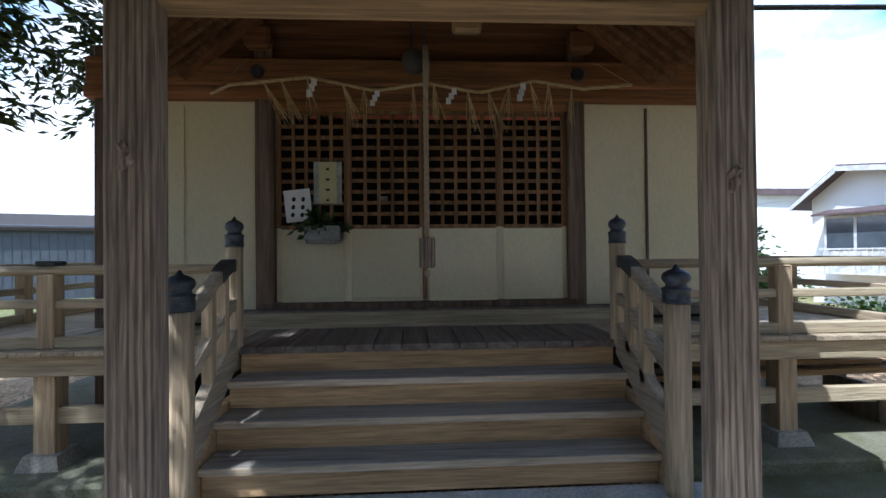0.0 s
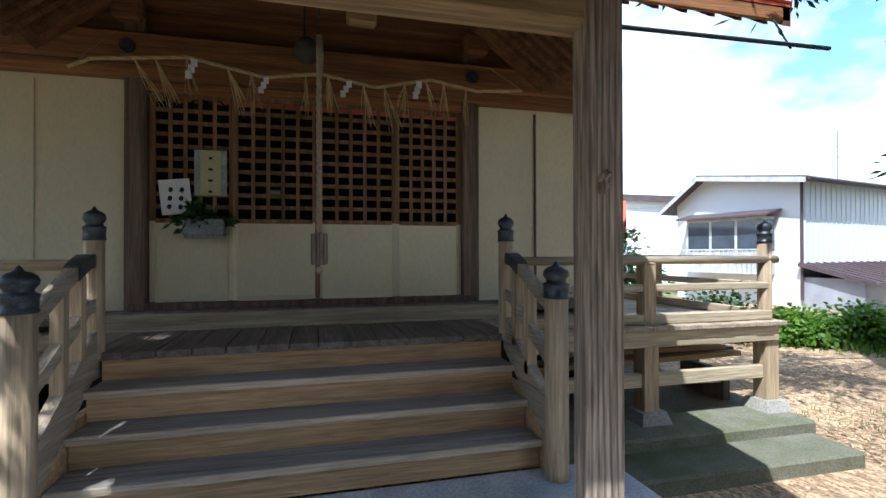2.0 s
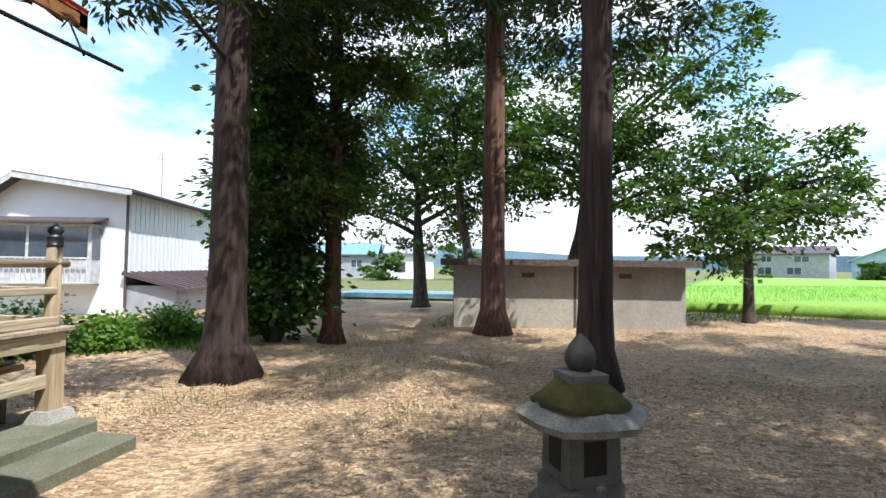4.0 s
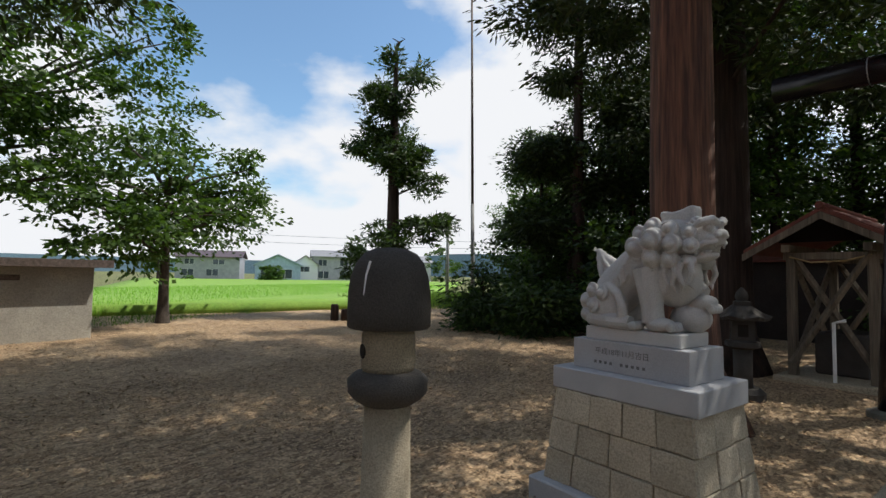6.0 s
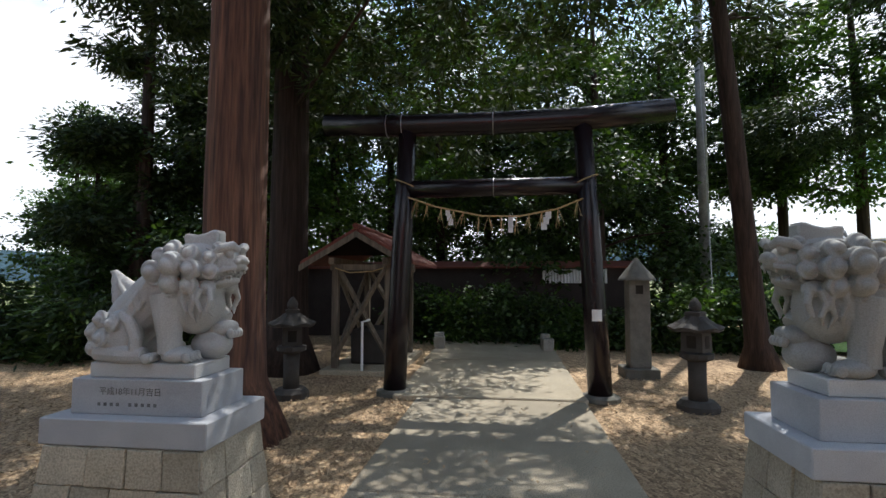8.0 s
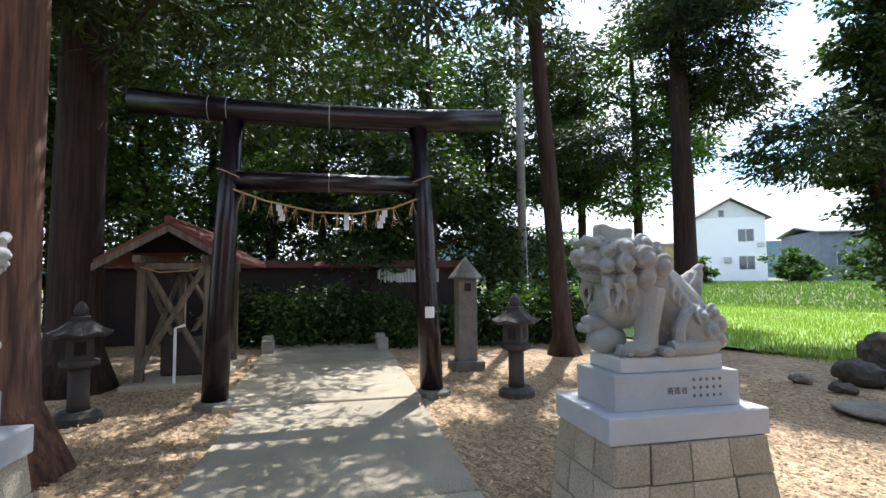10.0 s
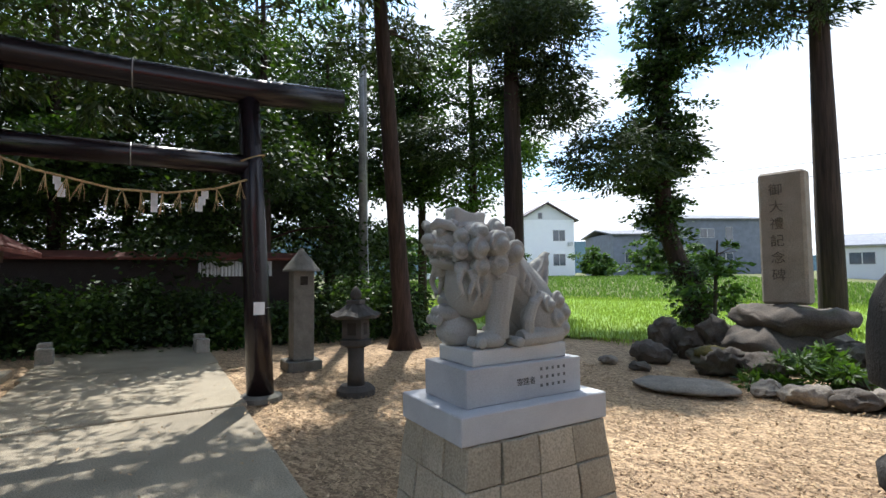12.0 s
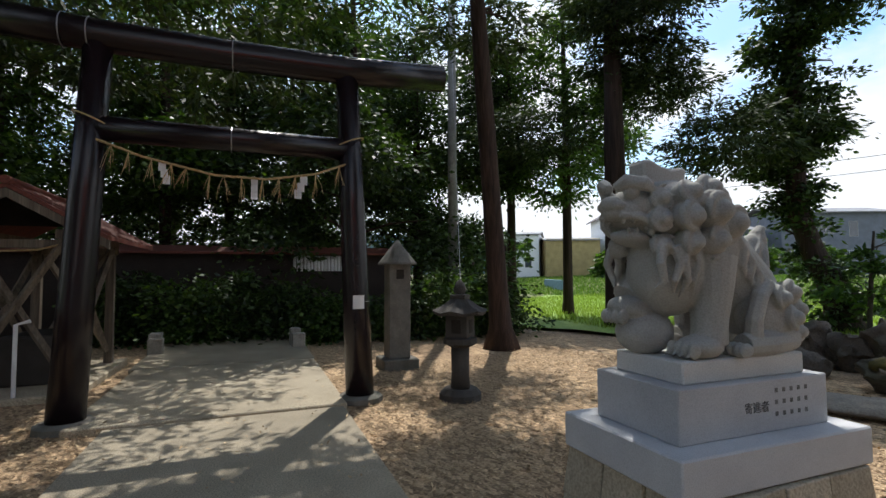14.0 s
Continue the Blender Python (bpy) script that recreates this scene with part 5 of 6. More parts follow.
# opening drawn as a near-black plate, shade in its colour
part("window_opening", box(-0.06, 0.06, 0.16, 0.168, 1.33, 1.47, 0), SHADE_BLACK, pl)
part("cone_roof", rough(lathe([(0.30, 1.55), (0.29, 1.58), (0.10, 1.82), (0.02, 1.92)], 18), 0.006, 6), OLDSTONE, pl, "rough stone cone roof")
for u, v in ((1.40, -11.45), (-0.98, -11.35)):
    c = thing("kerb_stone", *P(u, v), 0.04, PHI, "short square stone post at the path edge", "post")
    part("stone", box(-0.12, 0.12, -0.1, 0.1, -0.05, 0.26, 0.015), PALESTONE, c)
    part("stone", box(-0.06, 0.14, -0.38, -0.14, -0.05, 0.33, 0.015), PALESTONE, c)


# ---- water pavilion ----
hut = thing("water_pavilion", *P(2.35, -8.6), 0, PHI, "small open timber pavilion with cross braces and rusty red roof", "pavilion", kind="structure")
part("floor_slab", box(-0.65, 0.65, -2.3, 0.25, -0.05, 0.07, 0.015), CONCRETE, hut)
for x0 in (-0.46, 0.46):
    for y0 in (0.0, -1.95):
        part("post", box(x0 - 0.055, x0 + 0.055, y0 - 0.055, y0 + 0.055, 0.07, 1.85, 0.006), SHEDWOOD, hut, "grey weathered timber post")
for y0 in (0.03, -1.95):
    for s in (-1, 1):
        part("cross_brace", tube([(s * 0.46, y0 + 0.03 * s, 0.25), (-s * 0.44, y0 + 0.03 * s, 1.80)], 0.045, 4), SHEDWOOD, hut, "diagonal timber brace")
for x0 in (-0.46, 0.46):
    for s in (-1, 1):
        part("cross_brace", tube([(x0 + 0.02 * s, -0.97 - s * 0.95, 0.25), (x0 + 0.02 * s, -0.97 + s * 0.95, 1.80)], 0.045, 4), SHEDWOOD, hut)
    part("wall_plate", box(x0 - 0.05, x0 + 0.05, -2.2, 0.25, 1.82, 1.93, 0.006), SHEDWOOD, hut)
for y0 in (0.0, -1.95):
    part("tie_beam", box(-0.55, 0.55, y0 - 0.05, y0 + 0.05, 1.72, 1.82, 0.006), SHEDWOOD, hut)
for s in (-1, 1):
    a = slab(bmesh.new(), [(0, 0.38, 2.42), (s * 0.95, 0.38, 1.86), (s * 0.95, -2.35, 1.86), (0, -2.35, 2.42)], 0.05)
    for i in range(12):
        y0 = 0.3 - i * 0.235
        tube([(0, y0, 2.43), (s * 0.95, y0, 1.87)], 0.014, 6, a)
    part("roof_slope", a, RUSTROOF, hut, "rusty red sheet roof slope")
    part("barge_board", slab(bmesh.new(), [(0, 0.39, 2.36), (s * 0.97, 0.39, 1.80), (s * 0.97, 0.36, 1.80), (0, 0.36, 2.36)], 0.10), SHEDWOOD, hut)
part("ridge_cap", tube([(0, 0.42, 2.44), (0, -2.4, 2.44)], 0.05, 10), RUSTROOF, hut)
# gable filled in near-black, the shade under the roof put into its colour
part("gable_board", slab(bmesh.new(), [(-0.6, 0.05, 2.0), (0.6, 0.05, 2.0), (0.05, 0.05, 2.34), (-0.05, 0.05, 2.34)], 0.03), SHADE_BLACK, hut)
bs = thing("stone_basin", *P(2.35, -9.5), 0.07, PHI, "dark stone water basin inside the pavilion", "basin")
part("basin", box(-0.32, 0.32, -0.5, 0.5, 0, 0.6, 0.03), DARKSTONE, bs)
# near-black plate on the basin top stands for the shaded hollow
part("water_hollow", box(-0.24, 0.24, -0.42, 0.42, 0.58, 0.605, 0), SHADE_BLACK, bs)
wp = thing("water_pipe", *P(2.28, -8.40), 0.0, PHI, "white bent water pipe standing before the pavilion", "pipe")
part("pipe", tube([(0, 0, -0.02), (0.0, 0, 0.86), (-0.13, 0, 0.90)], 0.022, 10), PAPER, wp)
gr = thing("hut_rope", *P(2.35, -8.55), 0, PHI, "thin sagging straw rope across the pavilion front", "rope")
part("rope", tube([(-0.46, 0.02, 1.78), (-0.2, 0.03, 1.70), (0.2, 0.03, 1.68), (0.46, 0.02, 1.76)], 0.012, 6), STRAW, gr)


# ---- back wall ----
bw = thing("boundary_wall", *P(0, -14.2), 0, PHI, "long dark boarded wall with a brown capped roof", "wall", kind="structure")
part("boards", box(-3.4, 6.5, -0.1, 0.1, -0.1, 1.95, 0.004), WALLDARK, bw)
part("cap", slab(bmesh.new(), [(-3.55, 0.32, 1.93), (6.6, 0.32, 1.93), (6.6, -0.3, 2.10), (-3.55, -0.3, 2.10)], 0.05), RUSTROOF, bw, "sloping rusty brown cap")
for i in range(21):
    part("corrugated_sheet", tube([(-2.75 + 0.082 * i, 0.115, 1.48), (-2.75 + 0.082 * i, 0.115, 1.86)], 0.036, 8), SIDING, bw, "white corrugated strip")


# ---- shed ----
sx0, sy0, sx1, sy1 = 11.95, 1.33, 12.40, -4.16
ang = math.degrees(math.atan2(sy1 - sy0, sx1 - sx0))
SL = math.hypot(sx1 - sx0, sy1 - sy0)
shed = thing("storage_shed", sx0, sy0, 0, ang, "low plastered storage shed with a flat dark-edged roof", "shed", kind="structure")
part("walls", box(0, SL, 0.0, 3.0, -0.1, 1.52, 0.01), PLASTER, shed)
part("roof_slab", box(-0.3, SL + 0.22, -0.34, 3.2, 1.52, 1.60, 0.006), FASCIA, shed)
part("fascia", box(-0.3, SL + 0.22, -0.36, -0.335, 1.46, 1.62, 0.004), FASCIA, shed, "dark fascia board")
for a in (1.65, 3.95):
    part("vent", box(a, a + 0.3, -0.012, 0.02, 1.19, 1.30, 0.003), FASCIA, shed)
part("wall_joint", box(2.88, 2.95, -0.006, 0.02, 0.0, 1.5, 0.002), FASCIA, shed)


# ---- stele on its mound ----
st = thing("memorial_stele", -9.75, -2.28, 0.95, 82, "tall rough stone memorial stele with carved characters", "monument")
part("stone", rough(box(-0.32, 0.32, -0.15, 0.15, 0, 2.10, 0.04), 0.016, 3), STELE, st)
for i, ch in enumerate("御大禮記念碑"):
    words(ch, 0.20, ENGRAVE_PALE, st.children[0], pose(-0.06, -0.153, 1.80 - 0.27 * i, 90, 0, 0), depth=0.006)
RK = np.random.default_rng(21)
def put_rock(x, y, z, sx, sy, sz, rz, seed, m=None, label="rounded dark grey garden rock"):
    b = solid("garden_rock", rock(sx, sy, sz, seed), m or ROCK, label, "rock", smooth=True, group="rocks round the memorial")
    b.matrix_basis = pose(x, y, z, 0, 0, rz)
    return b
put_rock(-9.9, -2.3, 0.0, 1.05, 1.0, 0.36, 20, 1)
put_rock(-9.8, -2.25, 0.45, 0.85, 0.62, 0.30, 60, 2, label="flat dark rock under the stele")
put_rock(-9.3, -1.55, 0.0, 0.38, 0.34, 0.27, 10, 3)
put_rock(-8.9, -0.95, 0.0, 0.38, 0.32, 0.24, 50, 4)
put_rock(-9.6, -4.15, 0.0, 0.27, 0.25, 0.36, 0, 5, label="upright pointed dark rock")
put_rock(-9.65, -3.3, 0.0, 0.31, 0.29, 0.42, 30, 6, label="upright rounded dark rock")
put_rock(-8.75, -4.1, 0.0, 0.4, 0.26, 0.17, 70, 7)
put_rock(-9.6, -3.7, 0.0, 0.3, 0.25, 0.25, 10, 8)
put_rock(-8.3, -2.95, 0.0, 0.36, 0.29, 0.21, 75, 9, label="mossy flat-topped garden rock")
put_rock(-8.2, -2.35, 0.0, 0.30, 0.25, 0.19, 30, 10)
mo = solid("moss_patch", rough(lathe([(0.27, -0.08), (0.25, 0.0), (0.17, 0.045), (0.05, 0.06)], 18), 0.03, 9), MOSS, "yellow-green moss cushion on a rock", "moss", smooth=True)
mo.matrix_basis = pose(-8.3, -2.97, 0.33, 0, 0, 0)
put_rock(-7.0, -2.97, 0.0, 0.42, 0.62, 0.06, 8, 11, ROCKPALE, "flat pale stepping stone")
for i, (x, y, r) in enumerate(((-7.35, -2.15, 0.17), (-7.45, -1.9, 0.13), (-7.2, -1.75, 0.2), (-7.25, -1.35, 0.21), (-7.55, -1.05, 0.2), (-7.5, -0.65, 0.17), (-7.9, -0.75, 0.22), (-7.75, -0.3, 0.2), (-8.0, 0.1, 0.22), (-8.3, -1.3, 0.2), (-8.2, -0.5, 0.18), (-7.9, -3.9, 0.13), (-8.1, -4.5, 0.12), (-8.6, 0.4, 0.24))):
    put_rock(x, y, 0, r * 1.3, r, r * 0.55, 40 * i, 20 + i, ROCKPALE if i % 2 == 0 else ROCK, "river stone edging the memorial bed")
foliage_bed = thing("fern_clump", -8.35, -1.75, 0, 0, "low green ferns and weeds among the stones", "plant")
foliage("fronds", [(0, 0, 0.25, 0.55, 0.6, 0.22), (0.5, 0.7, 0.12, 0.3, 0.4, 0.12), (0.1, 1.3, 0.12, 0.4, 0.4, 0.14), (0.4, -0.5, 0.08, 0.3, 0.3, 0.1)], 2600, 0.13, 0.04, LEAF_CHERRY, foliage_bed, np.random.default_rng(9), clump=0.08, shell=0.1)


# ---- stumps, poles ----
for x, y, h in ((12.06, -10.51, 0.48), (11.85, -10.75, 0.33), (9.5, -14.2, 0.85)):
    s = solid("wooden_stub_post", rough(lathe([(0.13, -0.05), (0.125, h * 0.9), (0.10, h)], 12), 0.01, 4), BARK_DARK, "short dark weathered wooden post", "post", smooth=True)
    s.matrix_basis = pose(x, y, 0)
fp = thing("flag_pole", 9.42, -14.31, 0, 0, "tall thin rusty flag pole with a lighter foot", "pole")
part("lower_pole", tube([(0, 0, -0.1), (0.05, 0.05, 3.9)], [0.075, 0.06], 10), POLE, fp, smooth=True)
part("upper_pole", tube([(0.05, 0.05, 3.9), (0.14, 0.12, 11.5)], [0.05, 0.035], 10), RUSTPOLE, fp, smooth=True)
lp = thing("lamp_pole", 14.66, -19.88, 0, 0, "grey utility pole with a small lamp arm", "pole")
part("pole", tube([(0, 0, -0.1), (0, 0, 4.6)], [0.09, 0.07], 10), POLE, lp, smooth=True)
part("lamp_arm", tube([(0, 0, 4.3), (0.5, -0.5, 4.35)], 0.05, 8), PAPER, lp)
up = thing("utility_pole", -9.14, -12.47, 0, 0, "grey concrete utility pole among the trees", "pole")
part("pole", tube([(0, 0, -0.1), (0, 0, 12)], [0.15, 0.10], 14), POLE, up, smooth=True)
part("guy_wire", tube([(0.2, 0.2, 9), (1.3, 2.0, 0.0)], 0.012, 5), STEEL, up)
for i, (a, b) in enumerate((((95, -50, 9.4), (40, -95, 8.6)), ((95, -50, 8.0), (40, -95, 7.2)), ((-60, -60, 14), (-70, 20, 13.5)), ((-60, -60, 12.4), (-70, 20, 12)))):
    a, b = Vector(a), Vector(b)
    solid("overhead_cable", tube([a.lerp(b, q / 10) - Vector((0, 0, 4 * 0.5 * (q / 10) * (1 - q / 10))) for q in range(11)], 0.03, 5), WIRE, "thin black overhead cable", "cable")


# ---- houses ----
def window(parent, x0, x1, z0, z1, y, rows=1, cols=2, label="white-framed glass window"):
    w = part("window", box(x0, x1, y - 0.03, y + 0.02, z0, z1, 0), FRAME, parent, label)
    dx, dz = (x1 - x0) / cols, (z1 - z0) / rows
    for i in range(cols):
        for j in range(rows):
            part("pane", box(x0 + i * dx + 0.05, x0 + (i + 1) * dx - 0.05, y - 0.045, y - 0.031, z0 + j * dz + 0.05, z0 + (j + 1) * dz - 0.05, 0), GLASS, w)
    return w


def house(name, x, y, z, rz, w, d, h, wall, roof, rise, label, windows=(), over=0.5, gable_side=False, boards=0.0, shed_roof=False):
    """Front along local x from 0 to w at y = 0, facing -y."""
    t = thing(name, x, y, z, rz, label, "house")
    part("wall", box(0, w, 0, d, -1.5, h, 0.02), wall, t)
    if boards:
        for i in range(int(w / boards)):
            part("wall_batten", box(i * boards, i * boards + 0.03, -0.015, 0.0, 0, h, 0), wall, t)
    if shed_roof:
        part("roof", slab(bmesh.new(), [(-over, -over, h + rise), (w + over, -over, h + 0.02), (w + over, d + over, h + 0.02), (-over, d + over, h + rise)], 0.26), roof, t)
        for q in (0, d - 0.1):
            bm = bmesh.new()
            vs = [bm.verts.new(v) for v in ((0, q, h), (w, q, h), (0, q, h + rise * 0.93), (0, q + 0.1, h), (w, q + 0.1, h), (0, q + 0.1, h + rise * 0.93))]
            for f in ((0, 1, 2), (5, 4, 3), (0, 2, 5, 3), (1, 4, 5, 2)):
                bm.faces.new([vs[i] for i in f])
            part("gable_wall", bm, wall, t)
    elif gable_side:
        for s in (0, 1):
            x0, x1 = (-over, w / 2) if s == 0 else (w + over, w / 2)
            part("roof", slab(bmesh.new(), [(x0, -over, h - 0.1), (x1, -over, h + rise), (x1, d + over, h + rise), (x0, d + over, h - 0.1)], 0.14), roof, t)
        bm = bmesh.new()
        vs = [bm.verts.new(v) for v in ((0, 0.01, h), (w, 0.01, h), (w / 2, 0.01, h + rise * 0.9), (0, d - 0.01, h), (w, d - 0.01, h), (w / 2, d - 0.01, h + rise * 0.9))]
        for f in ((0, 1, 2), (5, 4, 3), (0, 2, 5, 3), (1, 4, 5, 2)):
            bm.faces.new([vs[q] for q in f])
        part("gable_wall", bm, wall, t)
    else:
        for s in (0, 1):
            y0, y1 = (-over, d / 2) if s == 0 else (d + over, d / 2)
            part("roof", slab(bmesh.new(), [(-over, y0, h - 0.1), (w + over, y0, h - 0.1), (w + over, y1, h + rise), (-over, y1, h + rise)], 0.14), roof, t)
    for (x0, x1, z0, z1, c) in windows:
        window(t, x0, x1, z0, z1, 0, 1, c)
    return t


# white house beside the shrine: its corner stands towards the trees
def white_house(x, y, rz):
    t = thing("white_house", x, y, 0, rz, "white house with uneven brown gable roof and bay window", "house")
    w, d = 4.3, 8.0
    ridge = (1.15, 4.16)
    bm = bmesh.new()
    prof = [(0, -1.5), (w, -1.5), (w, 3.70), (ridge[0], ridge[1] - 0.12), (0, 3.22)]
    f0, f1 = [[bm.verts.new((a, q, c)) for a, c in prof] for q in (0, d)]
    bm.faces.new(f0)
    bm.faces.new(f1[::-1])
    for i in range(5):
        bm.faces.new((f0[(i + 1) % 5], f0[i], f1[i], f1[(i + 1) % 5]))
    bmesh.ops.recalc_face_normals(bm, faces=bm.faces)
    part("wall", bm, SIDING, t)
    for name, a, za, b, zb in (("roof_short", -0.45, 3.02, ridge[0], ridge[1]), ("roof_long", ridge[0], ridge[1] + 0.05, w + 0.4, 3.72)):
        part(name, slab(bmesh.new(), [(a, -0.5, za), (b, -0.5, zb), (b, d + 0.4, zb), (a, d + 0.4, za)], 0.12), DARKROOF, t, "brown metal roof slope")
        part("verge_board", slab(bmesh.new(), [(a, -0.53, za - 0.05), (b, -0.53, zb - 0.05), (b, -0.505, zb - 0.05), (a, -0.505, za - 0.05)], 0.16), FRAME, t, "pale verge board")
    part("eave_gutter", tube([(w + 0.42, -0.4, 3.66), (w + 0.42, d + 0.3, 3.66)], 0.055, 8), DARKROOF, t)
    bay = part("bay_window", box(0.75, 3.55, -0.5, 0.0, 0.75, 2.62, 0.02), FRAME, t, "white bay window with a dark little roof")
    for i in range(3):
        part("pane", box(0.85 + i * 0.9, 1.65 + i * 0.9, -0.515, -0.501, 1.5, 2.5, 0), GLASS, bay)
    part("pane", box(3.551, 3.565, -0.44, -0.06, 1.5, 2.5, 0), GLASS, bay)
    part("bay_roof", slab(bmesh.new(), [(0.55, -0.8, 2.66), (3.75, -0.8, 2.66), (3.75, 0.0, 2.84), (0.55, 0.0, 2.84)], 0.06), DARKROOF, bay)
    rl = part("balcony_rail", box(0.7, 3.6, -0.72, -0.68, 1.52, 1.57, 0), FRAME, bay, "white balcony rail")
    for i in range(19):
        part("rail_bar", box(0.72 + i * 0.157, 0.745 + i * 0.157, -0.71, -0.69, 0.8, 1.52, 0), FRAME, rl)
    part("rail_foot", box(0.7, 3.6, -0.72, -0.5, 0.76, 0.80, 0), FRAME, rl)
    part("down_pipe", tube([(w + 0.05, -0.05, 0), (w + 0.05, -0.05, 3.6)], 0.045, 8), DARKROOF, t)
    for i in range(26):
        part("wall_batten", box(w, w + 0.02, 0.2 + i * 0.3, 0.225 + i * 0.3, 1.0, 3.64, 0), SIDING, t)
    part("lean_to_roof", slab(bmesh.new(), [(w, -0.2, 1.12), (w + 1.9, -0.2, 0.62), (w + 1.9, d, 0.62), (w, d, 1.12)], 0.09), DARKROOF, t, "brown ribbed lean-to roof")
    for i in range(19):
        part("roof_rib", tube([(w, -0.12 + i * 0.45, 1.14), (w + 1.9, -0.12 + i * 0.45, 0.64)], 0.025, 5), DARKROOF, t)
    part("lean_to_wall", box(w, w + 1.6, 0.0, d - 0.2, -1.0, 0.7, 0.01), SIDINGGREY, t)
    ant = part("antenna", tube([(3.9, 3.0, 3.8), (3.9, 3.0, 5.6)], 0.025, 6), POLE, t, "thin roof antenna")
    for z in (4.7, 5.05, 5.4):
        part("antenna_arm", tube([(3.7, 3.0, z), (4.1, 3.0, z)], 0.013, 5), POLE, ant)
    return t


white_house(13.34, 16.28, -78)
house("white_house", 14.0, 20.4, 0, -60, 5.0, 6, 3.5, SIDING, DARKROOF, 0.7, "white low house wing with a dark roof edge", windows=((2.6, 3.8, 0.5, 1.6, 2),), over=0.3, shed_roof=True)
house("red_roof_house", 11.5, 30.0, 0, -55, 7.0, 6, 2.2, SIDING, REDROOF, 2.4, "far house with a faded red roof")
house("far_house", 60.5, 24.0, 0, -80, 7, 8, 3.0, SIDINGGREY, NETBLUE, 1.6, "pale house with a blue metal roof", windows=((1, 2.4, 1.2, 2.2, 2), (4, 5.4, 1.2, 2.2, 2)))
house("far_house", 62.0, 15.5, 0, -80, 6, 8, 3.2, SIDING, GREYROOF, 1.4, "pale house with a grey roof beyond the garden", windows=((1, 2.4, 0.6, 2.0, 2), (3.6, 5, 0.6, 2.0, 2)))
# street of houses beyond the rice field
house("far_house", 89, -40.5, 0, -127, 10.5, 8, 4.3, SIDINGGREY, DARKROOF, 1.2, "dark-roofed house beyond the rice field", windows=((1, 3, 0.8, 2.0, 2), (5, 7, 0.8, 2.0, 2), (1.5, 3, 2.8, 3.8, 2), (6, 8, 2.8, 3.8, 2)))
house("far_house", 81.5, -51.2, 0, -127, 8.0, 8, 3.0, SIDINGBLUE, SIDINGBLUE, 2.0, "light blue house beyond the rice field", windows=((1, 2.6, 1.0, 2.2, 2), (4, 6.5, 0.5, 2.2, 2)), gable_side=True)
house("far_house", 78.2, -57.0, 0, -127, 4.5, 8, 3.2, SIDING, GREYROOF, 1.8, "white gabled house beyond the rice field", windows=((1, 3, 1.8, 2.8, 2),), gable_side=True)
house("far_house", 76.2, -60.0, 0, -127, 9.0, 9, 4.9, SIDINGGREY, GREYROOF, 1.3, "grey two-storey house beyond the rice field", windows=((1, 2.6, 3.0, 4.2, 2), (5, 6.6, 3.0, 4.2, 2), (1, 3, 0.6, 2.0, 2), (5, 8, 0.4, 2.0, 3)))
house("far_house", 66.5, -73, 0, -127, 7, 8, 4.2, SIDING, GREYROOF, 1.3, "white house beyond the rice field", windows=((1, 2.6, 2.4, 3.6, 2), (4, 5.6, 2.4, 3.6, 2)))
# houses across the green field
TZ = 1.9
w2 = house("far_house", -51.2, -36.3, TZ, 140, 7.0, 8, 6.3, SIDING, DARKROOF, 2.2, "tall white gabled house across the green field", windows=((4.2, 5.8, 3.6, 5.0, 2), (4.2, 5.8, 0.5, 2.0, 2), (2.3, 2.9, 6.4, 7.2, 1)), gable_side=True)
part("air_conditioner", box(6.1, 6.7, -0.3, 0, 3.0, 3.5, 0.02), FRAME, w2)
part("air_conditioner", box(2.7, 3.4, -0.3, 0, 1.3, 1.9, 0.02), FRAME, w2)
house("far_house", -45.5, -40.8, TZ, 140, 6.3, 8, 3.6, SIDINGYEL, GREYROOF, 0.4, "ochre low building beside the white house", over=0.2)
house("far_house", -43.0, -45.8, TZ, 128, 4.5, 8, 4.4, SIDING, GREYROOF, 0.5, "white low house across the field", windows=((1.0, 2.0, 2.2, 3.4, 2), (2.8, 3.6, 0.2, 1.5, 1)), over=0.2)
house("far_house", -60.5, -28.5, TZ, 140, 5.5, 9, 4.6, SLATE, GREYROOF, 0.8, "blue-grey house wing across the field", windows=((1.5, 3.2, 0.8, 2.2, 2), (3.8, 4.8, 0.2, 0.8, 1)))
house("far_house", -66.5, -23.5, TZ, 140, 12.5, 9, 6.6, SLATE, GREYROOF, 0.9, "long blue-grey two-storey house across the field", windows=((1, 2.6, 4.0, 5.2, 2), (4.0, 6.0, 4.0, 5.2, 2), (7.6, 8.6, 3.6, 5.4, 1), (1, 3, 0.8, 2.0, 2), (6.5, 8.5, 0.8, 2.0, 2)))
house("far_house", -62, -6.5, TZ - 0.5, 100, 9, 8, 2.6, SIDING, GREYROOF, 1.2, "pale low house behind the memorial", windows=((1, 3, 0.6, 1.8, 2),))
house("far_house", -55, 1.0, TZ - 0.5, 95, 9, 8, 2.0, SIDINGGREY, SIDINGBLUE, 1.4, "low barn with a blue-grey roof")
house("far_house", -75, 10.0, TZ - 0.5, 95, 14, 8, 6.0, SIDINGYEL, DARKROOF, 0.8, "tan building behind the memorial")
# grey workshop on the far side of the hall
house("grey_workshop", -18.5, 20.5, 0, 25, 9, 12, 2.9, TINGREY, WALLDARK, 0.9, "dark grey corrugated workshop", over=0.2, boards=0.3)
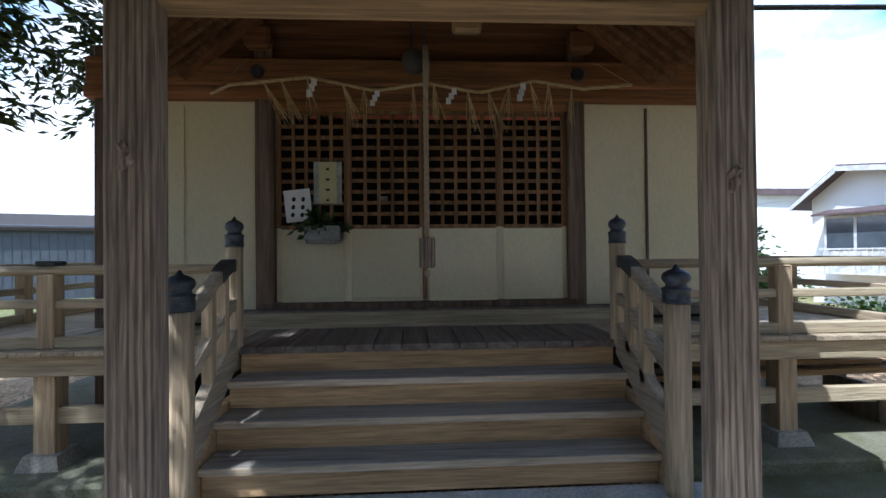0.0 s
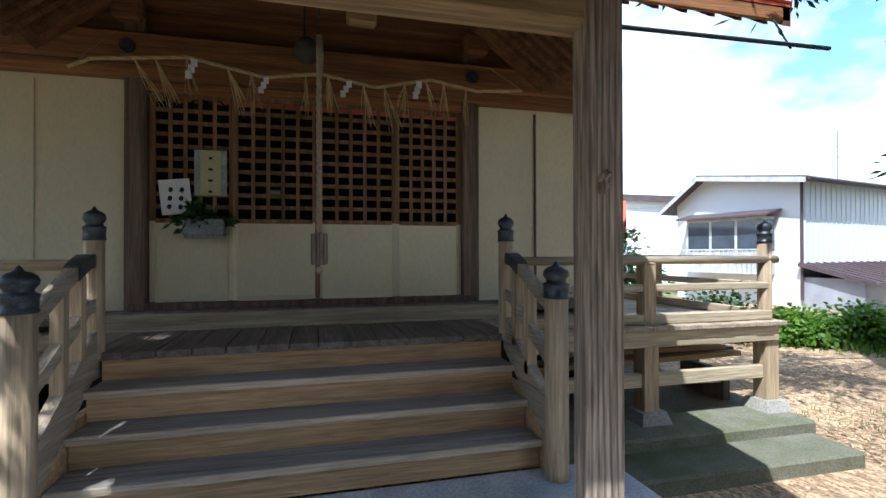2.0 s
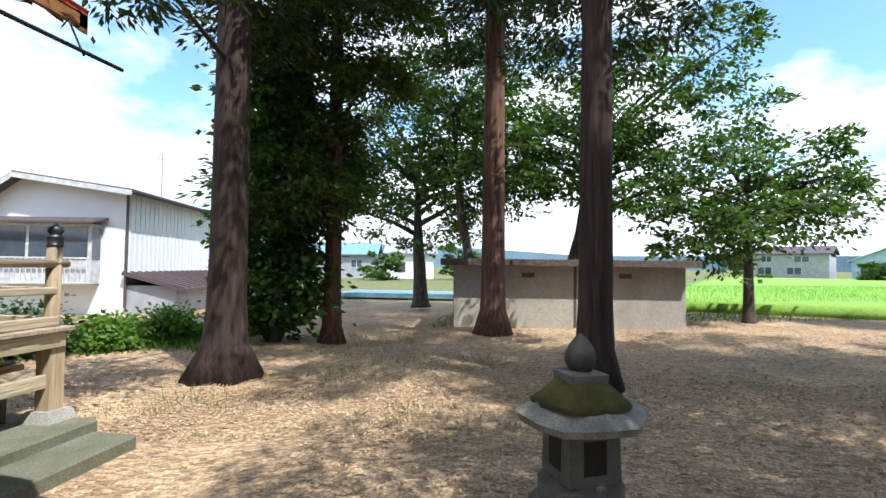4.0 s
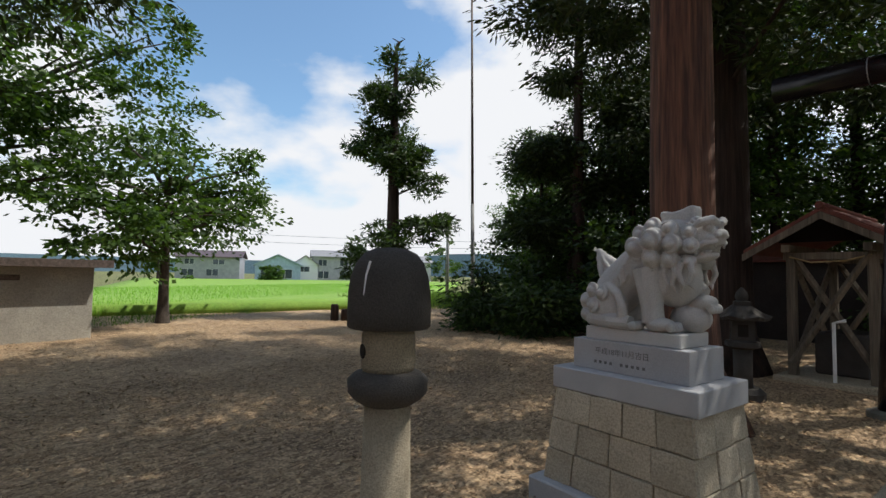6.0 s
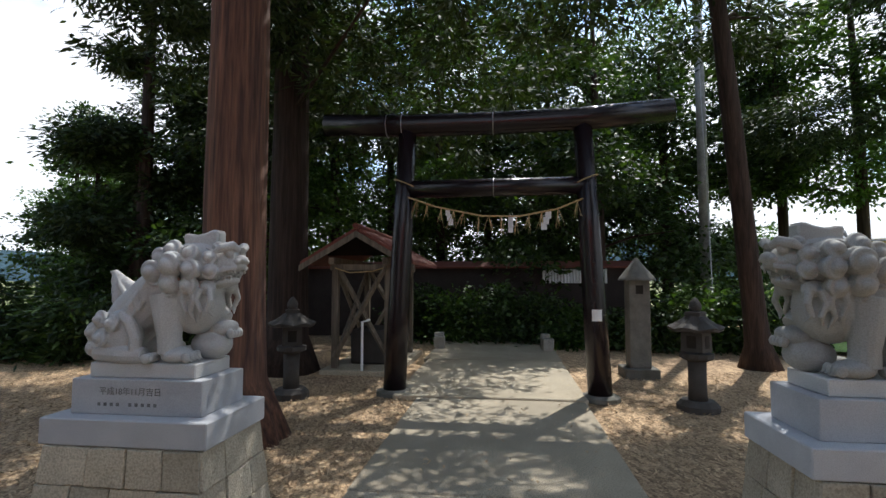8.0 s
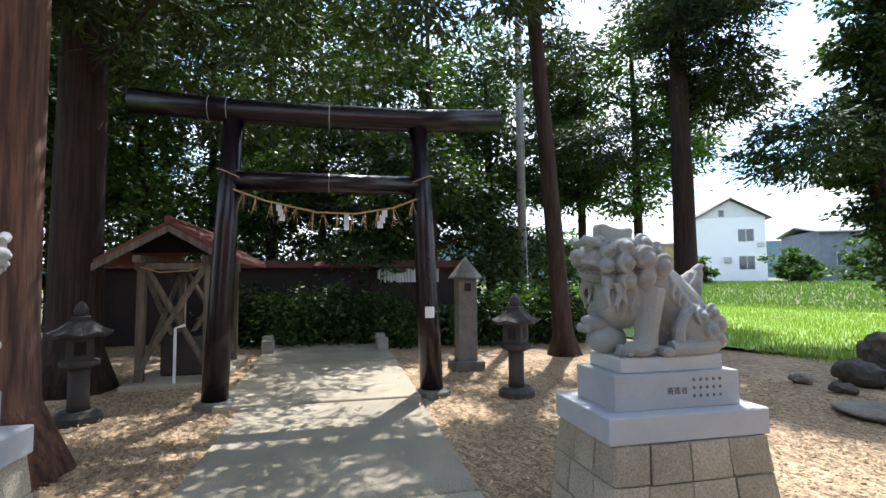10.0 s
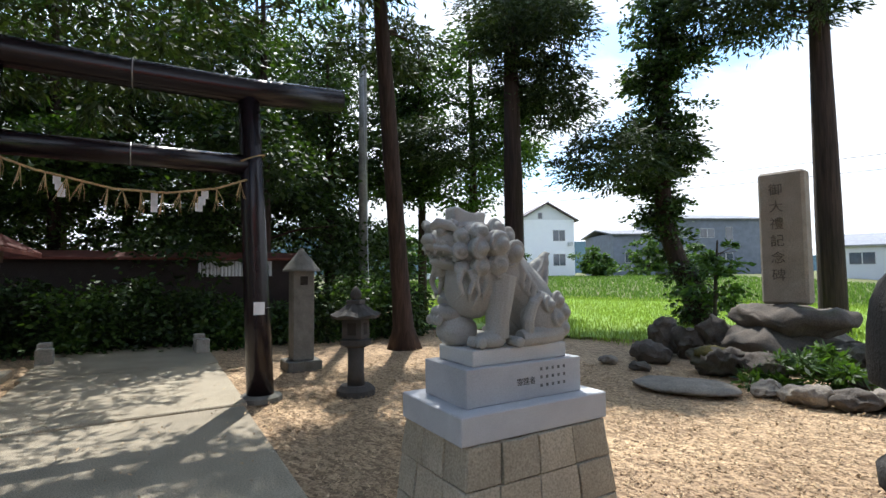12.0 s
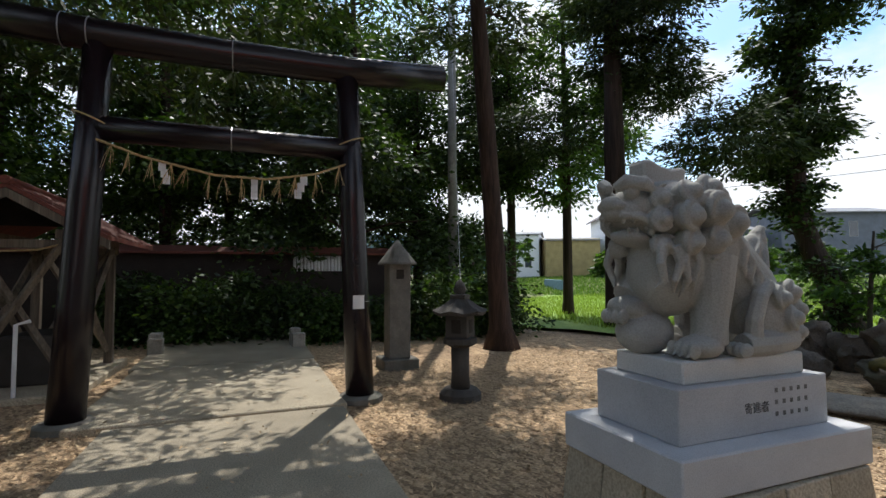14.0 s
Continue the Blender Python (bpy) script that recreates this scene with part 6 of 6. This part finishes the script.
house("far_house", -30, 75, 0, 10, 12, 8, 9, SIDING, GREYROOF, 0.4, "pale apartment block far off", windows=((1, 4, 5.5, 7, 3), (6, 9, 5.5, 7, 3), (1, 4, 2, 3.5, 3), (6, 9, 2, 3.5, 3)))

# far hills, distance haze painted into their blue
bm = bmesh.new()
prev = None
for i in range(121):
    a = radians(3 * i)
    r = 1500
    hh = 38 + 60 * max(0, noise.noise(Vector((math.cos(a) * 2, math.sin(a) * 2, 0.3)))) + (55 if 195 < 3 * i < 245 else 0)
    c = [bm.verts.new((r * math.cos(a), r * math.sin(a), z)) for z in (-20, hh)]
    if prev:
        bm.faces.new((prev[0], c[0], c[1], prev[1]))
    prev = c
solid("backdrop", bm, HILL, "wooded hills along the horizon with blue haze painted in", "hill", "structure")


# ---- rice fields and grass ----
def blades(name, n, x0, x1, y0, y1, h, w, material, label, seed, keep=None, category="grass"):
    rg = np.random.default_rng(seed)
    p = np.stack([rg.uniform(x0, x1, n), rg.uniform(y0, y1, n), np.zeros(n)], 1)
    if keep:
        p = p[keep(p[:, 0], p[:, 1])]
    n = len(p)
    p[:, 2] = [hgt(a, b) for a, b in p[:, :2]]
    tip = p + np.stack([rg.normal(0, 0.25 * h, n), rg.normal(0, 0.25 * h, n), h * (0.6 + 0.6 * rg.random(n))], 1)
    a = rg.uniform(0, 6.283, n)
    side = np.stack([np.cos(a), np.sin(a), 0 * a], 1) * w
    p[:, 2] -= 0.03
    ob = quads(name, p, tip, side, material, None)
    return tagged(ob, label, category, "", "stuff")


def off_line(x, y):
    """Distance past the edge of the eastern rice field."""
    return (x - 17.76) * 0.956 + (y + 6.14) * 0.293


bm = bmesh.new()
vs = [bm.verts.new(v) for v in ((18.6, -4.0, 0.30), (14.6, -17.2, 0.30), (55, -80, 0.32), (92, -36, 0.32))]
bm.faces.new(vs)
bmesh.ops.subdivide_edges(bm, edges=bm.edges[:], cuts=20, use_grid_fill=True)
rough(bm, 0.04, 0.7)
newf = bmesh.ops.extrude_face_region(bm, geom=bm.faces[:])
bmesh.ops.translate(bm, vec=(0, 0, -0.4), verts=[v for v in newf["geom"] if isinstance(v, bmesh.types.BMVert)])
RICE = mat("rice_canopy", (0.27, 0.42, 0.06), 0.8, 0.3, 1.4, (1, 1, 1), 1.0, 22, (0.17, 0.34, 0.04))
solid("rice_field", bm, RICE, "bright green rice field beyond the grass verge", "field", "stuff", True)
blades("rice_plants", 90000, 14, 45, -45, -3, 0.42, 0.012, RICEBLADE, "upright green rice plants in the near rows", 3, lambda x, y: (off_line(x, y) > 0) & (off_line(x, y) < 16) & (y < -0.23 * (x - 18.6) - 3.0 + 1.2) & ((x - 14.6) * 0.84 + (y + 17.2) * 0.54 > 0), "rice")
blades("verge_grass", 26000, 10, 22, -18, 2, 0.09, 0.008, GRASSBLADE, "short mown grass verge before the rice", 4, lambda x, y: (off_line(x, y) < 0.1) & (off_line(x, y) > -3.0))
blades("weeds", 16000, 6, 22, -26, -13, 0.5, 0.025, GRASSBLADE, "tall weeds and grass by the poles", 5, lambda x, y: ((x - 14.6) ** 2 + (y + 21) ** 2 < 36) & (y < -16.5), "weeds")
bm = bmesh.new()
vs = [bm.verts.new(v) for v in ((-10.5, -6.8, 0.05), (-12.8, 2.0, 0.05), (-24, 4, 0.08), (-24, -22, 0.08), (-9.5, -12.5, 0.05))]
bm.faces.new(vs)
bmesh.ops.triangulate(bm, faces=bm.faces[:])
bmesh.ops.subdivide_edges(bm, edges=bm.edges[:], cuts=16, use_grid_fill=True)
rough(bm, 0.04, 0.8)
MEADOW = mat("meadow_green", (0.27, 0.40, 0.07), 0.9, 0.3, 0.8, (1, 1, 1), 1.0, 18, (0.18, 0.28, 0.05), stain=0.4, stain_color=(0.22, 0.20, 0.09))
solid("green_field", bm, MEADOW, "sunlit green paddy field behind the stones", "field", "stuff", True)
blades("field_grass", 60000, -26, -9, -20, 4, 0.20, 0.012, FIELDBLADE, "bright grass of the sunlit field", 6, lambda x, y: (x + 10.3) * 0.96 + (y + 6) * -0.25 < 0)
blades("field_grass", 30000, -50, -24, -45, 6, 0.22, 0.04, GRASSBLADE, "rank grass on the far bank", 16)
blades("yard_grass", 5000, 4, 12, 0, 6, 0.05, 0.004, GRASSBLADE, "thin grass patches between the trees", 7, lambda x, y: np.array([noise.noise(Vector((a * 0.6, b * 0.6, 4))) > 0.12 for a, b in zip(x, y)]))
blades("weeds", 1800, 8.5, 12, 5.5, 8.5, 0.16, 0.02, GRASSBLADE, "green weeds below the white house", 8, None, "weeds")
sheet = thing("blue_sheet", 24, 3.5, 0, 0, "blue sheeting over garden beds", "sheet")
part("sheet", rough(box(-0.8, 2.2, -3, 4.8, -0.1, 0.14, 0.02), 0.10, 1.3), NETBLUE, sheet)
sheet2 = thing("blue_sheet", -31, -27.5, hgt(-31, -27.5), 50, "blue sheeting along the field edge", "sheet")
part("sheet", rough(box(-4, 4, -0.1, 0.1, 0.0, 0.75, 0.02), 0.08, 1.3), NETBLUE, sheet2)

# loose bark chips
def chips(name, n, x0, x1, y0, y1, seed, label):
    rg = np.random.default_rng(seed)
    p = np.stack([rg.uniform(x0, x1, n), rg.uniform(y0, y1, n)], 1)
    uu, vv = p @ [CP, SP], p @ [-SP, CP]
    ok = ~((abs(uu) < 1.12) & (vv < 1.25)) & ~((abs(p[:, 0]) < 4.3) & (p[:, 1] > 1.7)) | (rg.random(n) < 0.03) & (p[:, 1] < 1.2)
    p = p[ok]
    n = len(p)
    z = np.array([hgt(a, b) + 0.025 * noise.noise(Vector((a * 0.5, b * 0.5, 0))) for a, b in p]) - 0.012
    uu, vv = p @ [CP, SP], p @ [-SP, CP]
    z = np.where((abs(uu) < 1.1) & (vv < 1.2), 0.05, z)
    base = np.c_[p, z + 0.004 + 0.012 * rg.random(n)]
    a = rg.uniform(0, 6.283, n)
    ln = rg.uniform(0.015, 0.06, n)[:, None]
    way = np.stack([np.cos(a), np.sin(a), rg.normal(0, 0.25, n)], 1)
    side = np.stack([-np.sin(a), np.cos(a), rg.normal(0, 0.3, n)], 1) * rg.uniform(0.004, 0.012, n)[:, None]
    return tagged(quads(name, base, base + way * ln, side, CHIP, None), label, "bark chips", "", "stuff")


chips("bark_chips", 140000, -8, 7, -8, 4, 31, "loose pale bark chips and dry needles on the ground")
chips("bark_chips", 70000, 4, 14, -12, 6, 32, "loose pale bark chips spread under the trees")

# ---- trees ----
rng = np.random.default_rng(77)


def cedar(x, y, z, r, h, c0, cr, seed, bark, label, lean=(0, 0), n=9000, droop=0.45, flare=0.75, top=None, leaf=LEAF_CEDAR):
    g = np.random.default_rng(seed)
    pts = [(0, 0, -0.1), (lean[0] * 0.3, lean[1] * 0.3, h * 0.3), (lean[0] * 0.65, lean[1] * 0.65, h * 0.65), (lean[0], lean[1], h)]
    bl = [(b[0] + lean[0] * b[2] / h, b[1] + lean[1] * b[2] / h, *b[2:]) for b in cone_blobs(c0, top or h, cr, cr * 0.35, 11, g, 0.5, 0.9)]
    return tree("cedar_tree", x, y, z, pts, [r, r * 0.86, r * 0.62, r * 0.2], bl, leaf, int(n * 2.2), 0.17, 0.05, bark, label, seed, flare, droop, 0.24, 0.04, 12, 0.3)


cedar(6.77, 4.06, -0.2, 0.275, 15, 4.6, 2.4, 1, BARK_DARK, "tall cedar with a flared trunk near the veranda", n=12000, flare=1.05)
# this crown wears the leaf colour with painted sunlight
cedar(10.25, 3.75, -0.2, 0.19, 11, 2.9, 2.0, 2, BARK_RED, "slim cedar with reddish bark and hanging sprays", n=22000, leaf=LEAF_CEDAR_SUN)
cedar(10.75, 0.34, 0, 0.26, 16, 6.8, 2.2, 3, BARK_RED, "tall red-barked cedar before the shed", n=9000)
cedar(6.25, -1.03, 0, 0.21, 14, 5.4, 2.5, 4, BARK_DARK, "dark cedar trunk by the mossy lantern", lean=(0.2, -0.1), n=11000)
cedar(1.2, -5.74, 0, 0.325, 17, 5.6, 3.5, 5, BARK_RED, "massive red-barked cedar beside the guardian statue", n=20000, flare=0.9)
cedar(1.22, -9.25, 0, 0.34, 18, 4.9, 4.7, 6, BARK_DARK, "massive dark cedar behind the guardian statue", n=36000)
cedar(5.3, -13.3, 0, 0.18, 13, 1.4, 1.5, 15, BARK_DARK, "dense dark conifer standing in the thicket", n=16000)
cedar(2.3, -16.2, 0, 0.28, 17, 5.0, 3.6, 11, BARK_DARK, "tall dark cedar in the thicket", n=18000)
cedar(-7.1, -8.35, 0, 0.19, 13, 6.4, 1.5, 7, BARK_DARK, "leaning dark conifer beside the pillar lantern", lean=(1.6, 0.5), n=5500, flare=0.9)
cedar(-11.9, -9.05, 0, 0.30, 14, 4.3, 2.7, 8, BARK_DARK, "tall conifer at the edge of the field", n=22000, flare=0.3)
cedar(-14.6, -2.2, 0, 0.28, 14, 7.4, 1.9, 9, BARK_DARK, "tall straight conifer behind the memorial", n=9000, flare=0.3)
cedar(-4.6, 8.6, -0.2, 0.3, 13, 4.0, 2.4, 10, BARK_DARK, "dark conifer hanging beside the shrine roof", n=14000)
# unseen tree, added only for the shadow it casts on the hall's front
cedar(-6.6, 1.9, 0, 0.3, 14, 5.2, 3.4, 13, BARK_DARK, "tall dark cedar added out of view to shade the hall front", n=14000)
cedar(-6.7, 6.5, -0.2, 0.28, 13, 3.5, 2.5, 14, BARK_DARK, "dark conifer with low hanging boughs beside the veranda", n=14000)
# ivy-clad leaning tree
tree("ivy_tree", -14.6, -5.0, 0, [(0, 0, -0.1), (0.0, -0.12, 0.9), (0.05, -0.52, 1.8), (0.1, -0.82, 2.9), (0.1, -0.75, 6.5), (0.1, -0.6, 11.0)], [0.36, 0.30, 0.25, 0.22, 0.16, 0.05],
     [(0.05, -0.05, 0.6, 0.46, 0.5, 0.6), (0.05, -0.35, 1.4, 0.44, 0.46, 0.6), (0.1, -0.7, 2.4, 0.44, 0.48, 0.7), (0.1, -0.95, 3.4, 0.5, 0.6, 0.6), (0.1, -1.2, 4.2, 0.6, 0.75, 0.55), (0.1, -0.4, 4.7, 0.6, 0.8, 0.55), (0.1, -1.3, 5.4, 0.6, 0.75, 0.55), (0.1, -0.6, 6.0, 0.7, 1.0, 0.6), (0.1, -1.1, 7.0, 0.7, 0.85, 0.6), (0.1, -0.3, 7.5, 0.7, 0.85, 0.6), (0.1, -0.8, 8.5, 0.8, 0.95, 0.7), (0.1, -0.7, 9.7, 0.7, 0.8, 0.8), (0.1, -0.6, 10.9, 0.45, 0.5, 0.8)],
     LEAF_DARK, 24000, 0.13, 0.085, BARK_DARK, "leaning tree wrapped in dark ivy by the field", 41, 0.4, 0.3, 0.2, 0.04, 30, 0.25)
tree("young_tree", -13.2, -4.3, 0, [(0, 0, -0.1), (0.1, 0.1, 1.2), (0.2, 0.2, 2.2)], [0.05, 0.04, 0.02], [(0, 0, 1.2, 0.5, 0.55, 0.6), (0.1, 0.3, 1.8, 0.35, 0.4, 0.4)], LEAF_CHERRY, 1000, 0.15, 0.08, BARK_GREY, "young bright green tree by the memorial", 42, 0.1, 0.2, 0.15, 0.015)
# cherries and broadleaves to the east
def broad(name, x, y, z, r, fork, blobs, leaf, n, seed, label, ln=0.17, wd=0.10, lean=(0, 0), clump=0.3):
    pts = [(0, 0, -0.1), (lean[0] * 0.4, lean[1] * 0.4, fork * 0.5), (lean[0], lean[1], fork), (lean[0] * 1.6, lean[1] * 1.6, fork * 2.1)]
    return tree(name, x, y, z, pts, [r, r * 0.85, r * 0.75, r * 0.25], blobs, leaf, n, ln, wd, BARK_GREY, label, seed, 0.45, 0.25, clump, r * 0.42, 26, 0.45)


broad("cherry_tree", 14.63, -6.55, 0, 0.15, 1.7, [(0, 0, 3.0, 2.0, 2.2, 1.1), (0.5, -1.6, 3.2, 1.3, 1.5, 1.0), (-0.6, 1.4, 2.6, 1.5, 1.4, 1.0), (0.2, -1.9, 4.6, 1.0, 1.2, 0.9), (0, 1.0, 4.4, 1.6, 1.6, 1.0), (0.3, -2.6, 3.6, 0.9, 1.0, 0.6), (-0.4, 2.4, 3.6, 1.2, 1.1, 0.8)], LEAF_CHERRY, 10000, 51, "spreading young cherry tree at the rice field edge")
broad("cherry_tree", 17.0, -1.8, 0, 0.22, 2.6, [(0, 0, 5.2, 3.0, 3.2, 1.5), (0, -3.0, 4.6, 2.0, 2.2, 1.2), (-1.0, 2.4, 5.0, 2.2, 2.2, 1.4), (0, 0.4, 7.6, 2.6, 2.8, 1.5), (-1.4, -1.6, 6.6, 2.0, 2.2, 1.2), (-0.6, -4.4, 6.0, 2.0, 2.2, 1.1), (-0.8, -4.0, 8.2, 2.0, 2.2, 1.2)], LEAF_CHERRY, 20000, 52, "large dark-limbed cherry tree behind the shed", lean=(0.3, -0.6))
broad("cherry_tree", 18.23, 3.24, 0, 0.28, 2.2, [(0, 0, 3.6, 2.6, 2.8, 1.5), (0, 2.0, 4.6, 2.2, 2.2, 1.5), (-0.6, -2.0, 4.4, 2.2, 2.2, 1.4), (0, 0, 6.4, 3.0, 3.2, 1.8), (0, 1.2, 8.4, 2.4, 2.6, 1.4)], LEAF_CHERRY, 14000, 53, "broad cherry tree beyond the yard", lean=(0.4, 0.2))
broad("cherry_tree", 15.5, 1.0, 0, 0.18, 3.0, [(0, 0, 5.6, 2.4, 2.4, 1.6), (0, 0.8, 7.6, 2.2, 2.2, 1.5), (0, -1.8, 4.6, 1.8, 1.8, 1.0)], LEAF_CHERRY, 10000, 54, "tall cherry tree behind the shed", lean=(0.1, 0.5))
broad("evergreen_shrub_tree", 10.0, 4.95, -0.2, 0.12, 1.0, [(0.1, -0.1, 1.3, 0.75, 0.75, 1.1), (0.2, 0.0, 2.8, 0.85, 0.85, 1.1), (0.2, 0.1, 4.4, 0.8, 0.8, 1.0), (0.0, 0.1, 5.8, 0.7, 0.7, 0.9)], LEAF_CHERRY, 15000, 55, "dense broadleaf tree beside the cedars", 0.18, 0.12)
g = np.random.default_rng(60)
tree("column_conifer", 11.75, -12.85, 0, [(0, 0, -0.1), (0.1, 0, 3), (0.15, 0, 6.5), (0.1, 0, 9.6)], [0.26, 0.22, 0.15, 0.04],
     [(b[0], b[1], *b[2:]) for b in cone_blobs(1.2, 3.4, 1.5, 1.2, 5, g, 0.6, 0.7) + cone_blobs(4.6, 8.6, 1.35, 0.9, 9, g, 0.6, 0.8) + cone_blobs(8.6, 10.2, 0.7, 0.3, 3, g, 0.8, 0.4)],
     LEAF_DARK, 17000, 0.22, 0.065, BARK_DARK, "tall ragged column-shaped conifer before the rice field", 61, 0.3, -0.2, 0.2, 0.04, 26, 0.35)


def mass(name, x, y, r, h, leaf, n, seed, label, ln=0.2, wd=0.09, low=0.3, bark=BARK_DARK, tr=0.14, category="tree", flat=0.6):
    g2 = np.random.default_rng(seed)
    bl = []
    for i in range(9):
        f = i / 8
        a = g2.random() * 6.283
        q = r * (0.55 if f < 0.9 else 0.1) * g2.random()
        s = r * (0.75 - 0.25 * f) * (0.8 + 0.4 * g2.random())
        bl.append((q * math.cos(a), q * math.sin(a), low + (h - low) * f, s, s, s * flat * 1.2))
    return tree(name, x, y, hgt(x, y), [(0, 0, -0.1), (0.05, 0, h * 0.4), (0, 0.05, h * 0.95)], [tr, tr * 0.8, tr * 0.2], bl, leaf, int(n * 1.6), ln * 0.8, wd, bark, label, seed, 0.3, 0.15, 0.3, 0.03, 0, 0.5, category)


# thicket to the south-east
for i, (x, y, r, h, lf) in enumerate(((7.1, -14.8, 1.65, 5.6, LEAF_DARK), (9.9, -19.0, 1.9, 7.0, LEAF_DARK), (5.6, -13.6, 1.7, 5.0, LEAF_DARK), (8.2, -17.5, 2.0, 6.4, LEAF_CHERRY), (4.3, -15.0, 2.0, 6.5, LEAF_DARK), (6.6, -19, 2.6, 8.5, LEAF_CHERRY), (11.5, -25, 2.6, 6.5, LEAF_CHERRY), (15.5, -30, 3.0, 7.0, LEAF_CHERRY), (9.5, -22, 2.4, 7.0, LEAF_CHERRY), (3.6, -12.2, 1.1, 2.6, LEAF_DARK))):
    mass("evergreen_tree", x, y, r, h, lf, 5200, 100 + i, "dense dark broadleaf tree in the thicket", 0.19, 0.09)
mass("bamboo_grass_bush", 7.3, -11.6, 1.1, 1.5, LEAF_DARK, 3600, 120, "low bamboo-grass bush before the thicket", 0.24, 0.05, 0.1, category="bush")
mass("bamboo_grass_bush", 5.6, -11.2, 0.9, 1.1, LEAF_DARK, 2600, 121, "low dark bush before the thicket", 0.24, 0.05, 0.1, category="bush")
# wood behind the gate
WOOD = [(2.8, -17.5, 8, 2.2), (0.9, -17.0, 11, 2.4), (-1.0, -18.6, 12, 2.5), (-2.6, -17.0, 11, 2.3), (-4.6, -18.4, 13, 2.6), (-6.4, -16.6, 11, 2.4), (-8.3, -17.4, 12, 2.6), (-9.4, -14.6, 9, 2.2), (-6.6, -13.4, 10, 2.1), (-3.4, -21.5, 14, 3.0), (0.6, -22.5, 14, 3.0), (-8, -22, 14, 3.0), (4.0, -22, 12, 3.0), (-12, -18.5, 11, 2.4), (-12.9, -13.9, 10, 1.9), (-13.7, -12.1, 11, 1.8)]
for i, (x, y, h, r) in enumerate(WOOD):
    g3 = np.random.default_rng(200 + i)
    low = 4.4 if i > 13 else 1.6 if i % 3 else 3.4
    tree("woodland_tree", x, y, hgt(x, y), [(0, 0, -0.1), (0.1, 0.1, h * 0.5), (0.2, 0.1, h)], [0.17, 0.13, 0.04], cone_blobs(low, h, r, r * 0.6, 10, g3, 0.6, 1.0), LEAF_DARK if i % 3 and i != 1 else LEAF_CHERRY, 17000, 0.16, 0.09, BARK_DARK, "tall dark tree in the wood behind the gate", 200 + i, 0.3, 0.3, 0.35, 0.04, 20, 0.35)
# hedge under the wall
for i, (u, v, r, h) in enumerate(((1.0, -13.0, 0.7, 1.15), (0.1, -13.1, 0.7, 1.3), (-0.8, -13.0, 0.65, 1.1), (-1.7, -12.7, 0.65, 0.8), (-2.6, -12.5, 0.65, 0.7), (-3.5, -12.3, 0.7, 0.95), (-4.6, -12.3, 0.85, 1.3), (-5.6, -12.0, 0.8, 1.1), (2.2, -13.4, 0.7, 1.2))):
    x, y = P(u, v)
    mass("aucuba_bush", x, y, r, h, LEAF_DARK if i % 3 else LEAF_CHERRY, 2600, 300 + i, "glossy dark green bush under the boundary wall", 0.15, 0.07, 0.15, tr=0.03, category="bush")
for i, (x, y, r, h, lf, lab) in enumerate(((9.6, 7.0, 0.45, 0.6, LEAF_BRIGHT, "bright green shrub below the white house"), (8.6, 7.6, 0.4, 0.55, LEAF_BRIGHT, "bright green shrub below the white house"), (7.6, 8.3, 0.5, 0.7, LEAF_DARK, "dark shrub by the veranda"), (5.6, 9.0, 0.7, 2.2, LEAF_DARK, "leafy tree behind the veranda rail"), (-16.3, 0.6, 1.1, 1.9, LEAF_MAPLE, "reddish green shrub behind the memorial"), (-17.6, 2.6, 1.6, 3.4, LEAF_CHERRY, "broad shrub behind the memorial"), (-5.6, 12, 0.7, 1.3, LEAF_BRIGHT, "green shrub beyond the veranda"))):
    mass("garden_shrub", x, y, r, h, lf, 2400, 330 + i, lab, 0.13, 0.07, 0.1, tr=0.03, category="shrub")
for i, (x, y, r, h) in enumerate(((-55, -22, 3, 3.4), (-50, -26, 2.2, 2.4), (-46, -33, 2, 2.2), (-60, -18, 3, 2.4), (-38, -40, 3.5, 6), (-30, -36, 3, 5), (60, 6, 3, 4), (55, 14, 2.6, 3), (80, -34, 4, 6), (72, -48, 2.5, 2), (58, -78, 4, 7), (-70, -2, 4, 4))):
    mass("distant_tree", x, y, r, h, LEAF_CHERRY, 1500, 360 + i, "distant green garden tree", 0.5, 0.3, 0.3, tr=0.2)
